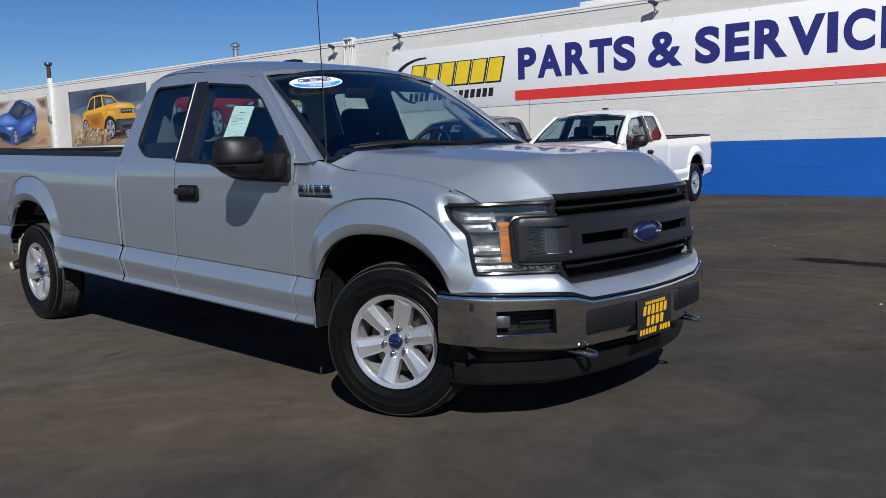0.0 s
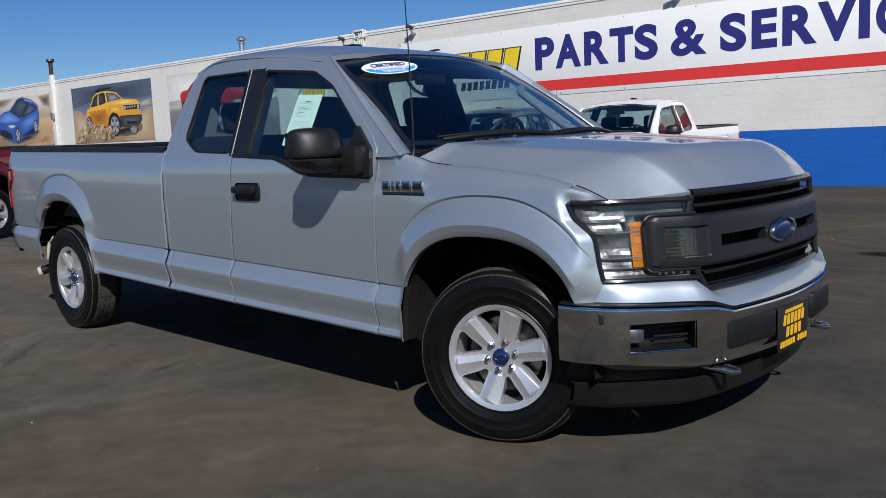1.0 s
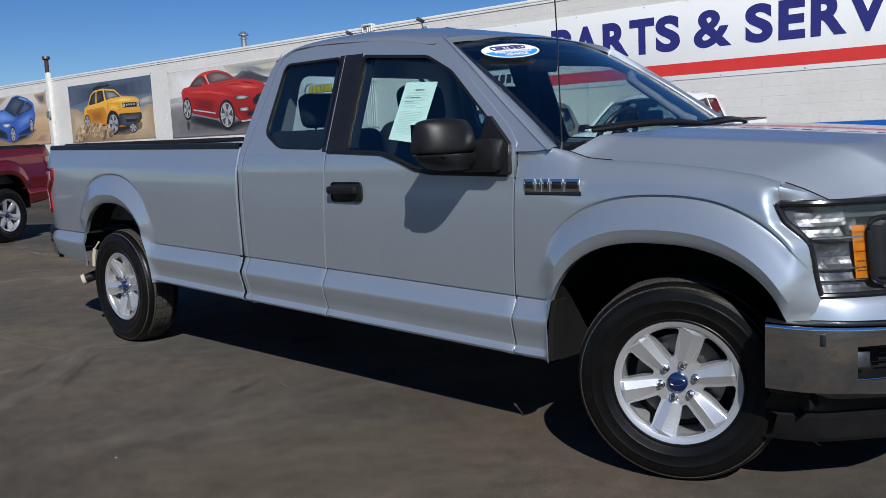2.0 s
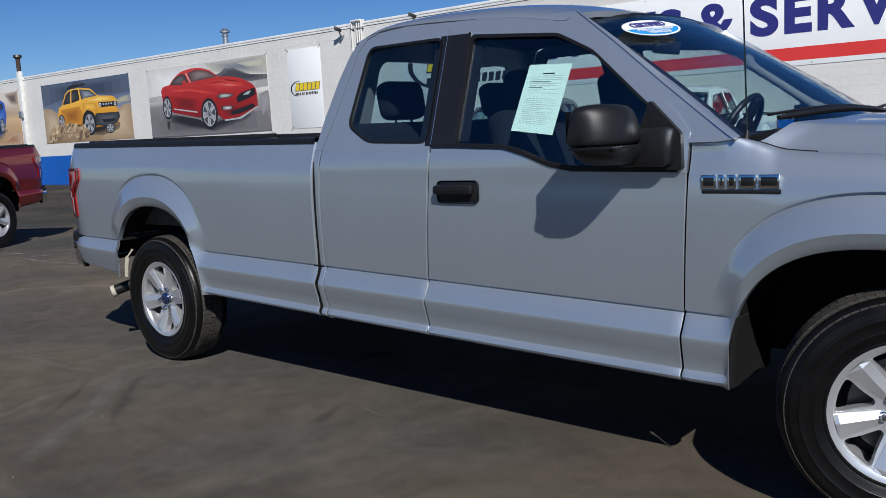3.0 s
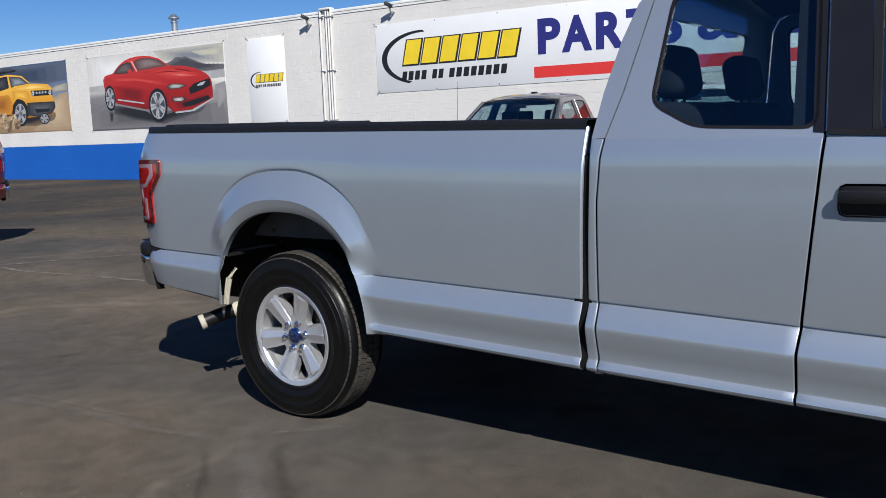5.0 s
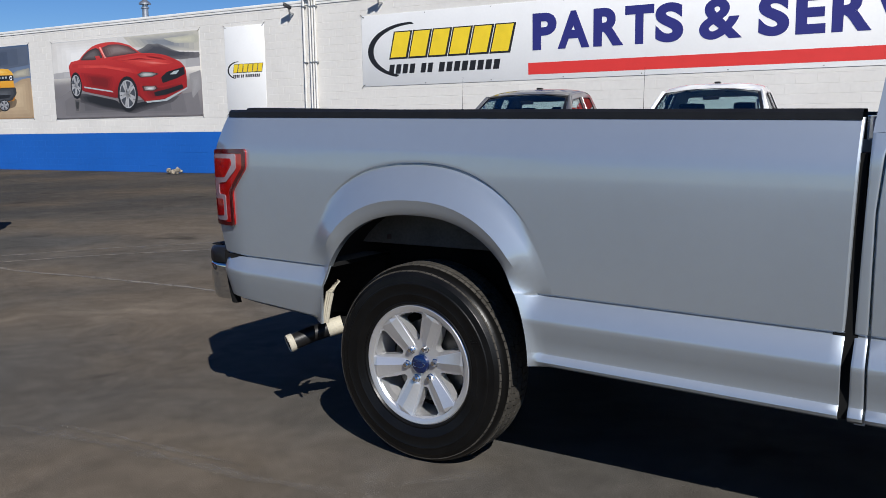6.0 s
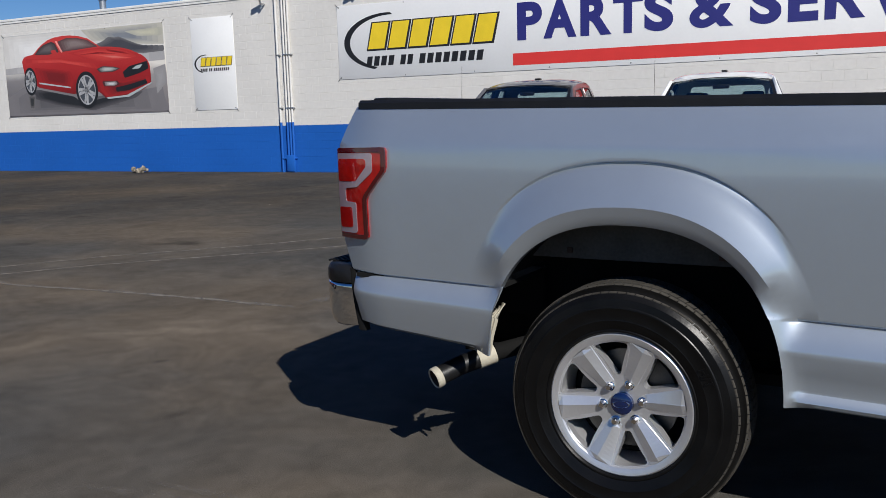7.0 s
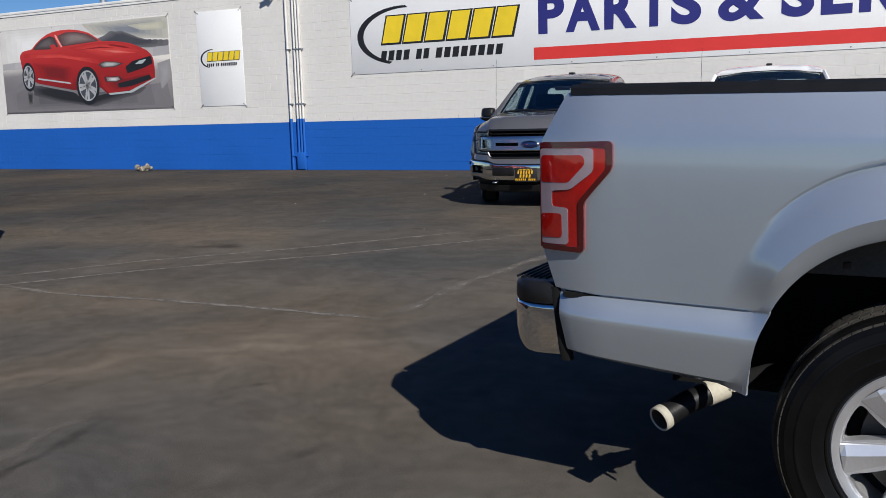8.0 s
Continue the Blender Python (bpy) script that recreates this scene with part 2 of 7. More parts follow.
def thicken(ob, t, smooth=28, ref=(2.0, 0.0, 0.75)):
    """Gives an open sheet a thickness, inwards from the side that looks away from ref."""
    bm = bmesh.new()
    bm.from_mesh(ob.data)
    bmesh.ops.recalc_face_normals(bm, faces=bm.faces)
    if sum(f.normal.dot(f.calc_center_median() - Vector(ref)) * f.calc_area() for f in bm.faces) < 0:
        bmesh.ops.reverse_faces(bm, faces=bm.faces)
    bm.normal_update()
    edges = [(e.verts[0], e.verts[1]) for e in bm.edges if e.is_boundary]
    faces = [list(f.verts) for f in bm.faces]
    twin = {v: bm.verts.new(v.co - v.normal * t) for v in list(bm.verts)}
    for f in faces:
        bm.faces.new([twin[v] for v in reversed(f)])
    for p, q in edges:
        bm.faces.new((p, q, twin[q], twin[p]))
    bmesh.ops.recalc_face_normals(bm, faces=bm.faces)
    bm.to_mesh(ob.data)
    bm.free()
    ob.data.polygons.foreach_set("use_smooth", [True] * len(ob.data.polygons))
    ob.data.set_sharp_from_angle(angle=radians(smooth))
    return ob


def grid(rows, close=False):
    bm = bmesh.new()
    vs = [[bm.verts.new(p) for p in r] for r in rows]
    for a, b in zip(vs, vs[1:]):
        n = len(a)
        for j in range(n if close else n - 1):
            bm.faces.new((a[j], a[(j + 1) % n], b[(j + 1) % n], b[j]))
    bmesh.ops.remove_doubles(bm, verts=bm.verts, dist=0.0004)
    return bm


def box(a, b, bevel=0.0, m=None, seg=2, bm=None):
    own = bm is None
    t = bmesh.new()
    bmesh.ops.create_cube(t, size=1)
    for v in t.verts:
        v.co = Vector([a[i] + (v.co[i] + 0.5) * (b[i] - a[i]) for i in range(3)])
    if bevel:
        bmesh.ops.bevel(t, geom=t.edges[:], offset=bevel, segments=seg, profile=0.5, affect='EDGES')
    if m:
        bmesh.ops.transform(t, matrix=m, verts=t.verts)
    if own:
        return t
    return merge(bm, t)


def merge(bm, other):
    me = bpy.data.meshes.new("tmp")
    other.to_mesh(me)
    other.free()
    bm.from_mesh(me)
    bpy.data.meshes.remove(me)
    return bm


def lathe(profile, n=48, axis='Y'):
    """Turns (radius, along) points round an axis."""
    rows = []
    for i in range(n + 1):
        a = 2 * math.pi * i / n
        c, s = math.cos(a), math.sin(a)
        rows.append([(r * c, h, r * s) if axis == 'Y' else (r * c, r * s, h) for r, h in profile])
    return grid(rows)


def tube(path, r, n=12, caps=True):
    """A round bar along a path."""
    rows = []
    pts = [Vector(p) for p in path]
    for i, p in enumerate(pts):
        d = (pts[min(i + 1, len(pts) - 1)] - pts[max(i - 1, 0)]).normalized()
        up = Vector((0, 0, 1)) if abs(d.z) < 0.9 else Vector((0, 1, 0))
        x = d.cross(up).normalized()
        y = x.cross(d)
        rr = r[i] if isinstance(r, (list, tuple)) else r
        rows.append([p + (x * math.cos(2 * math.pi * k / n) + y * math.sin(2 * math.pi * k / n)) * rr for k in range(n)])
    bm = grid(rows, close=True)
    if caps:
        bmesh.ops.holes_fill(bm, edges=[e for e in bm.edges if e.is_boundary], sides=0)
    return bm


def plate(pts, depth=0.0, holes=()):
    """A flat face in (x, z) with holes, given depth along y."""
    bm = bmesh.new()
    edges = []
    for loop in (pts, *holes):
        vs = [bm.verts.new((x, 0, z)) for x, z in loop]
        edges += [bm.edges.new((vs[i], vs[(i + 1) % len(vs)])) for i in range(len(vs))]
    bmesh.ops.triangle_fill(bm, use_beauty=True, use_dissolve=False, edges=edges)
    if depth:
        r = bmesh.ops.extrude_face_region(bm, geom=bm.faces[:])
        bmesh.ops.translate(bm, vec=(0, depth, 0), verts=[v for v in r["geom"] if isinstance(v, bmesh.types.BMVert)])
    return bm


def rounded(pts, r=0.03, n=4):
    """Rounds the corners of a closed outline."""
    out = []
    k = len(pts)
    for i in range(k):
        p, a, b = Vector(pts[i]), Vector(pts[i - 1]), Vector(pts[(i + 1) % k])
        da, db = (a - p), (b - p)
        q = min(r, da.length * 0.45, db.length * 0.45)
        s, e = p + da.normalized() * q, p + db.normalized() * q
        for j in range(n + 1):
            t = j / n
            out.append(tuple(s * (1 - t) ** 2 + p * 2 * t * (1 - t) + e * t * t))
    return out


def curve(x, pts):
    return float(np.interp(x, [p[0] for p in pts], [p[1] for p in pts]))


def smooth_curve(x, pts):
    """A soft curve through points with rising x."""
    xs, ys = [p[0] for p in pts], [p[1] for p in pts]
    if x <= xs[0]:
        return ys[0]
    if x >= xs[-1]:
        return ys[-1]
    i = max(j for j in range(len(xs)) if xs[j] <= x)
    i = min(i, len(xs) - 2)

    def slope(k):
        if k == 0:
            return (ys[1] - ys[0]) / (xs[1] - xs[0])
        if k == len(xs) - 1:
            return (ys[-1] - ys[-2]) / (xs[-1] - xs[-2])
        return (ys[k + 1] - ys[k - 1]) / (xs[k + 1] - xs[k - 1])
    h = xs[i + 1] - xs[i]
    t = (x - xs[i]) / h
    return (ys[i] * (2 * t ** 3 - 3 * t * t + 1) + slope(i) * h * (t ** 3 - 2 * t * t + t)
            + ys[i + 1] * (-2 * t ** 3 + 3 * t * t) + slope(i + 1) * h * (t ** 3 - t * t))


def lettering(text, x0, x1, z0, z1, y, material, parent, name="lettering", shear=0.0, bold=0.012):
    """Raised lettering that fills the given field of a plane that faces -y."""
    cu = bpy.data.curves.new(name, 'FONT')
    cu.body, cu.offset, cu.shear, cu.extrude = text, bold, shear, 0.02
    tmp = new(name, cu)
    me = bpy.data.meshes.new_from_object(tmp)
    bpy.data.objects.remove(tmp)
    bpy.data.curves.remove(cu)
    co = np.empty(len(me.vertices) * 3)
    me.vertices.foreach_get("co", co)
    co = co.reshape(-1, 3)
    lo, hi = co.min(0), co.max(0)
    out = np.stack([x0 + (co[:, 0] - lo[0]) / (hi[0] - lo[0]) * (x1 - x0), y - (co[:, 2] - lo[2]) / (hi[2] - lo[2]) * 0.003,
                    z0 + (co[:, 1] - lo[1]) / (hi[1] - lo[1]) * (z1 - z0)], 1)
    me.vertices.foreach_set("co", out.ravel())
    me.materials.clear()
    me.materials.append(material)
    ob = new(name, me)
    ob.parent = parent
    return ob


# ---- pickup truck: rear axle at x = 0, nose towards +x, right side at -y ----
def ridge(x):
    return 0.738 - 0.0255 * x


def side_y(x, z):
    y = smooth_curve(z + 0.0235 * x, [(0.68, 0.957), (0.80, 0.966), (0.95, 0.973), (1.10, 0.975), (1.19, 0.9718), (1.212, 0.9700), (1.226, 0.9660), (1.285, 0.9500), (1.335, 0.9330), (1.38, 0.910)])
    if x < -0.85:
        y -= 0.055 * ((-0.85 - x) / 0.22) ** 2
    if x > 4.15:
        y -= 0.022 * ((x - 4.15) / 0.5) ** 2
    return y


LOW = [(0, 0.0), (0.010, -0.002), (0.030, -0.010), (0.038, -0.0105), (0.048, -0.007), (0.06, -0.004), (0.2, 0.011), (0.33, 0.026), (0.37, 0.027), (0.41, 0.026), (0.6, 0.012), (0.79, -0.003), (0.82, -0.002), (0.87, 0.009), (0.92, 0.012), (0.96, 0.006), (1, -0.015)]


def arch(c, a, b, e, th):
    co, si = math.cos(th), max(0.0, math.sin(th))
    return c[0] + a * math.copysign(abs(co) ** e, co), c[1] + b * si ** e


def arch_x(c, a, b, e, z, side):
    f = min(1, max(0, (z - c[1]) / b)) ** (1 / e)
    return c[0] + side * a * math.sqrt(1 - f * f) ** e


REAR_ARCH = dict(c=(0.02, 0.45), a=0.475, b=0.524, e=0.85)
REAR_FLARE = dict(c=(0.02, 0.45), a=0.60, b=0.722, e=0.85)
FRONT_ARCH = dict(c=(4.135, 0.43), a=0.50, b=0.47, e=0.8)
FRONT_FLARE = dict(c=(4.135, 0.43), a=0.60, b=0.647, e=0.8)


LIP = [(0, 0.019), (0.03, 0.0245), (0.16, 0.034), (0.29, 0.042), (0.5, 0.028), (0.7, 0.013), (0.86, -0.001), (0.915, -0.0065), (0.945, -0.013), (0.957, -0.013), (0.988, -0.0005), (1, 0.0)]


def soft_max(a, b, e):
    return (a + b + math.sqrt((a - b) ** 2 + e * e)) / 2


def low_y(x, f, profile):
    """Half width below the ridge; f runs from the ridge (0) to the bottom edge (1)."""
    return side_y(x, ridge(x)) + curve(f, profile)


def level(x, f):
    return ridge(x) * (1 - f) + quarter_bottom(x) * f


def lip_patch(inner, outer, s, sides, n=52, yb=side_y, fade=0.15, swell=1.0):
    """The pressed lip round a wheel opening, down both feet to the bottom edge. sides: front and rear (profile, lift) or None where the lip ends at the ridge.
    Gives the rows and the outer edge above the ridge, front to rear."""
    def foot(d, side):
        z = ridge(d["c"][0] + side * d["a"])
        for _ in range(4):
            z = ridge(arch_x(z=z, side=side, **d))
        return math.asin(((z - d["c"][1]) / d["b"]) ** (1 / d["e"]))

    def low_rows(side, profile, lift):
        out = []
        xm = arch_x(z=0.6, side=side, **outer)
        for f, _ in profile[1:]:
            z0 = level(xm, f)
            xi, xo = arch_x(z=z0, side=side, **inner), arch_x(z=z0, side=side, **outer)
            row = []
            for w, _ in LIP:
                x = xi + (xo - xi) * w
                y = soft_max(low_y(x, f, profile), side_y(x, ridge(x)) + lift * (1 - 0.45 * f) - 0.09 * w, 0.008 * (1 - w))
                row.append((x, s * y, z0 + (level(x, f) - level(xo, f))))
            out.append([(row[0][0], s * (abs(row[0][1]) - 0.008), row[0][2])] + row)
        return out
    rows, edge = [], []
    ti0, ti1, to0, to1 = foot(inner, 1), math.pi - foot(inner, -1), foot(outer, 1), math.pi - foot(outer, -1)
    for i in range(n + 1):
        t = i / n
        p, q = arch(th=ti0 * (1 - t) + ti1 * t, **inner), arch(th=to0 * (1 - t) + to1 * t, **outer)
        lift = (sides[0] if t < 0.5 else sides[1])[1]
        row = []
        for w, o in LIP:
            x, z = p[0] + (q[0] - p[0]) * w, p[1] + (q[1] - p[1]) * w
            k = min(1.0, max(0.0, 1 - (p[1] + (q[1] - p[1]) * 0.5 - ridge(x)) / fade))
            k = k * k * (3 - 2 * k)
            o = o * swell if o > 0 else o * min(1.0, max(0.0, (p[1] - ridge(x) - 0.12) / 0.14))
            y = yb(x, z)
            foot_y = soft_max(y, y + lift - 0.09 * w, 0.008 * (1 - w))
            row.append((x, s * ((y + o) * (1 - k) + foot_y * k), z))
        rows.append([(row[0][0], s * (abs(row[0][1]) - 0.03), row[0][2])] + row)
        edge.append(q)
    if sides[0][0]:
        rows = low_rows(1, *sides[0])[::-1] + rows
    if sides[1][0]:
        rows = rows + low_rows(-1, *sides[1])
    return rows, edge


def rolled(n, ends=(True, True)):
    """Steps along a panel: share of its length, shift along it and inwards at the rolled ends."""
    end = [(0.0, 0.0042), (0.0008, 0.0016), (0.003, 0.0003)]
    first = [(0, d, q) for d, q in end] if ends[0] else [(0, 0, 0)]
    last = [(1, -d, q) for d, q in end[::-1]] if ends[1] else [(1, 0, 0)]
    return first + [(j / n, 0, 0) for j in range(1, n)] + last


TAIL_LOW = LOW[:6] + [(0.16, 0.010), (0.30, 0.0255), (0.345, 0.027), (0.40, 0.0255), (0.6, 0.013), (0.8, 0.001), (0.90, -0.006), (0.93, -0.016), (1, -0.05)]


def low_panel(s, x0, x1, zbot, n=24, profile=LOW, ends=(True, True)):
    """The rocker panel under the ridge; x0 and x1 give its ends by height."""
    rows = []
    for f, o in profile:
        row = []
        for u, d, q in rolled(n, ends):
            xm = x0(0.6) * (1 - u) + x1(0.6) * u
            z = ridge(xm) * (1 - f) + zbot(xm) * f
            x = x0(z) * (1 - u) + x1(z) * u + d
            row.append((x, s * (side_y(x, ridge(x)) + o - q), z))
        rows.append(row)
    return grid(rows)


def quarter_bottom(x):
    return curve(x, [(-1.0, 0.553), (-0.45, 0.505), (0.3, 0.468), (1.5, 0.431), (3.5, 0.382)])


def bed_front(z):
    return 1.492 + 0.03 * (z - 0.43) / 0.9


def cab_rear(z):
    return 1.517 + 0.03 * (z - 0.43) / 0.9


def tail_x(z):
    return curve(z, [(0.5, -1.0), (0.76, -1.032), (0.885, -1.080), (1.21, -1.085), (1.37, -0.99)])


def bed_side(truck, s):
    body = part("bed_side", bmesh.new(), M["silver"], truck)
    lip, edge = lip_patch(REAR_ARCH, REAR_FLARE, s, ((LOW, 0.038), (TAIL_LOW, 0.022)))
    edge = edge[::-1]

    def top(x):
        return 1.338 - 0.02 * x
    xs = [-1.085 + (edge[0][0] + 1.085) * (i / 12) ** 1.0 for i in range(12)]
    cols = [(x, ridge(x)) for x in xs] + edge + [(edge[-1][0] + (bed_front(1) - edge[-1][0]) * i / 10, None) for i in range(1, 10)] + [(bed_front(1) - d, None) for d in (0.008, 0.002, 0.0)]
    grid_rows = []
    for k, (x, zl) in enumerate(cols):
        zl = ridge(x) if zl is None else zl
        row = []
        for j in range(23):
            z = zl + (top(x) - zl) * j / 22
            xx = x
            if x < -0.6:
                xx = x + (tail_x(z) + 1.085) * ((-0.6 - x) / 0.485) ** 2
            if x > 1.0:
                xx = x + (bed_front(z) - bed_front(1)) * (x - 1.0) / (bed_front(1) - 1.0)
            roll = {len(cols) - 1: 0.011, len(cols) - 2: 0.005, len(cols) - 3: 0.001}.get(k, 0.0)
            row.append((xx, s * (side_y(xx, z) - roll), z))
        grid_rows.append(row)
    bm = grid(grid_rows)
    merge(bm, grid(lip))
    merge(bm, low_panel(s, lambda z: tail_x(z) + 0.012, lambda z: arch_x(z=z, side=-1, **REAR_FLARE), quarter_bottom, 12, TAIL_LOW, (True, False)))
    merge(bm, low_panel(s, lambda z: arch_x(z=z, side=1, **REAR_FLARE), bed_front, quarter_bottom, ends=(False, True)))
    bmesh.ops.remove_doubles(bm, verts=bm.verts, dist=0.0016)
    bmesh.ops.recalc_face_normals(bm, faces=bm.faces)
    bm.to_mesh(body.data)
    bm.free()
    body.data.polygons.foreach_set("use_smooth", [True] * len(body.data.polygons))
    body.data.set_sharp_from_angle(angle=radians(28))
    thicken(body, 0.012)
    # added filler: stops the sun shining through between bed and cab
    part("gap_seal", box((1.468, -0.04, 0.44), (1.535, 0.018, 1.21), 0.0, pose(0, s * 0.915, 0)), M["dark"], truck)
    # black cap on the rail
    rows = []
    for i in range(40):
        x = -0.985 + 2.5 * i / 39
        z, y = 1.335 - 0.02 * x, side_y(x, 1.335 - 0.02 * x)
        rows.append([(x, s * (y + 0.004), z - 0.004), (x, s * (y + 0.002), z + 0.018), (x, s * (y - 0.012), z + 0.028), (x, s * (y - 0.09), z + 0.028), (x, s * (y - 0.1), z + 0.018), (x, s * (y - 0.1), z - 0.06)])
    part("bed_rail_cap", grid(rows), M["plastic"], truck, "black plastic bed rail cap")
    inner = bmesh.new()
    for x0, x1, z0 in ((-0.98, -0.52, 0.78), (-0.52, 0.56, 1.05), (0.56, 1.47, 0.78)):
        merge(inner, grid([[(x, s * 0.83, z0), (x, s * 0.83, 1.33 - 0.02 * x)] for x in (x0, x1)]))
    thicken(part("bed_inner_wall", inner, M["silver"], truck), 0.01)
    part("wheel_house", box((-0.53, -0.115, 0.85), (0.57, 0.115, 1.06), 0.05, pose(0, s * 0.678, 0), 3), M["silver"], truck)
    # wheel well
    well = []
    for i in range(21):
        p = arch(th=0.2 + (math.pi - 0.82) * i / 20, c=(0.02, 0.42), a=0.49, b=0.575, e=0.85)
        well.append([(p[0], s * 0.962, p[1]), (p[0], s * 0.56, p[1])])
    merge_well = grid(well)
    merge(merge_well, grid([[(x, s * 0.56, 0.52), (x, s * 0.56, 0.52 + 0.86 *  0.58 * math.sqrt(max(0, 1 - ((x - 0.02) / 0.53) ** 2)))] for x in np.linspace(-0.5, 0.54, 21)]))
    # extra dark sheet inside the quarter, added where only shade would be seen
    merge(merge_well, grid([[(x, s * 0.60, 0.57), (x, s * 0.60, 0.78)] for x in (-0.98, -0.4)]))
    part("wheel_well", merge_well, M["dark"], truck)


def door_panel(s, x0, x1, zbot, ztop, n=26):
    rows = []
    spec = [(1, f, o) for f, o in reversed(LOW)] + [(0, f, 0.0) for f in [i / 18 for i in range(1, 19)]]
    for low, f, o in spec:
        row = []
        for u, d, q in rolled(n):
            xm = x0(0.9) * (1 - u) + x1(0.9) * u
            r = ridge(xm)
            z = r * (1 - f) + zbot(xm) * f if low else r + (ztop(xm) - r) * f
            x = x0(z) * (1 - u) + x1(z) * u + d
            row.append((x, s * ((side_y(x, ridge(x)) + o if low else cabin_y(x, z)) - q), z))
        rows.append(row)
    return grid(rows)


def cabin_y(x, z):
    """Half width of the cab: body side below the belt, leaning glass above it."""
    if z > 1.26:
        return 0.962 - 0.42 * (z - 1.26)
    if z > 1.10:
        return curve(z, [(1.10, side_y(x, 1.10)), (1.15, 0.9742), (1.20, 0.9730), (1.214, 0.9718), (1.226, 0.9695), (1.26, 0.962)])
    return side_y(x, z)


def belt(x):
    return curve(x, [(1.5, 1.266), (2.45, 1.252), (2.70, 1.240), (2.80, 1.212), (2.92, 1.165), (3.02, 1.147), (3.6, 1.135)])


def front_door_rear(z):
    return curve(z, [(0.4, 2.232), (0.6, 2.238), (1.27, 2.303), (1.8, 2.262)])


def door_front(z):
    return curve(z, [(0.4, 3.452), (0.9, 3.478), (1.15, 3.492), (1.30, 3.498)])


def rear_seam(z):
    return curve(z, [(0.4, 1.560), (1.05, 1.566), (1.2, 1.580), (1.27, 1.594), (1.42, 1.634), (1.60, 1.668)])


def leaned(bm, s, off=0.0):
    """Lays a flat (x, z) mesh on the leaning side of the cab."""
    for v in bm.verts:
        v.co.y = s * (cabin_y(v.co.x, v.co.z) + off + v.co.y)
    return bm


REAR_PANE = rounded([(1.762, 1.752), (1.738, 1.375), (1.90, 1.292), (2.283, 1.278), (2.245, 1.748)], 0.05)
FRONT_PANE = rounded([(2.398, 1.742), (2.86, 1.697), (3.04, 1.612), (3.31, 1.395), (3.455, 1.285), (3.478, 1.155), (3.02, 1.163), (2.92, 1.182), (2.80, 1.228), (2.70, 1.255), (2.430, 1.268)], 0.03)


def cab_side(truck, s):
    gap = 0.004
    rear = part("rear_door", door_panel(s, lambda z: rear_seam(z) + gap, lambda z: front_door_rear(z) - gap, quarter_bottom, belt, 16), M["silver"], truck)
    corner = part("cab_corner", door_panel(s, cab_rear, lambda z: rear_seam(z) - 0.002, quarter_bottom, belt, 4), M["silver"], truck)
    front = part("front_door", door_panel(s, lambda z: front_door_rear(z) + gap, door_front, quarter_bottom, belt), M["silver"], truck)
    for d in (rear, front, corner):
        thicken(d, 0.02)
    # frames round the glass
    inner = [(1.598, belt(1.59)), (1.638, 1.42), (1.672, 1.60), (1.697, 1.73), (1.735, 1.787), (1.81, 1.814)]
    outer = [(cab_rear(1.27), belt(1.55)), (1.562, 1.42), (1.598, 1.60), (1.64, 1.73), (1.69, 1.79), (1.80, 1.820)]
    thicken(part("corner_pillar", leaned(plate(outer + [(x - 0.005, z + 0.003) for x, z in inner[::-1]]), s), M["silver"], corner), 0.02)
    rear_out = inner + [(2.0, 1.826), (2.262, 1.813)]
    rear_out += [(front_door_rear(z) - gap, z) for z in (1.7, 1.5, 1.35)] + [(x, belt(x) - 0.002) for x in (2.298, 2.15, 1.95, 1.75)]
    thicken(part("rear_door_frame", leaned(plate(rear_out, 0, [REAR_PANE]), s), M["silver"], rear), 0.02)
    fo = [(front_door_rear(z) + gap, z) for z in (1.258, 1.35, 1.5, 1.7, 1.812)] + [(2.5, 1.803), (2.72, 1.775), (2.86, 1.742), (3.06, 1.64), (3.3, 1.457), (3.44, 1.345), (3.497, 1.28), (3.49, 1.138)]
    fo += [(x, belt(x)) for x in (3.3, 3.02, 2.92, 2.80, 2.70, 2.45)]
    thicken(part("front_door_frame", leaned(plate(fo, 0, [FRONT_PANE]), s), M["silver"], front), 0.02)
    # A pillar outside the door
    pil = [(2.66, 1.787), (2.93, 1.775), (3.12, 1.64), (3.36, 1.46), (3.56, 1.315), (3.66, 1.250), (3.60, 1.243), (3.45, 1.243), (3.40, 1.32), (3.26, 1.43), (3.02, 1.61), (2.80, 1.72)]
    thicken(part("a_pillar", leaned(plate(pil), s, -0.004), M["silver"], truck), 0.012)
    # black centre pillar cover and window rubbers
    part("pillar_cover", leaned(plate([(2.226, 1.752), (2.385, 1.748), (2.432, 1.262), (2.268, 1.270)], -0.004), s, 0.002), M["gloss"], front, "gloss black pillar cover")
    # bright satin line laid on the seam as the highlight of the door's edge
    part("pillar_seam", tube([(front_door_rear(z) + 0.002, s * (cabin_y(front_door_rear(z), z) + 0.0065), z) for z in (1.272, 1.4, 1.55, 1.748)], 0.0022, 6), M["satin"], front)
    part("window_track", leaned(plate([(2.388, 1.752), (2.400, 1.752), (2.442, 1.266), (2.430, 1.266)], -0.004), s, 0.004), M["charcoal"], front)
    for nm, outline, owner, g in (("rear_pane", REAR_PANE, rear, "darkglass"), ("front_pane", FRONT_PANE, front, "glass")):
        cx, cz = sum(p[0] for p in outline) / len(outline), sum(p[1] for p in outline) / len(outline)
        inner = [(cx + (x - cx) * 0.965, cz + (z - cz) * 0.955) for x, z in outline]
        part("window_rubber", leaned(plate(outline, -0.012, [inner]), s, 0.002), M["plastic"], owner, "black rubber window seal")
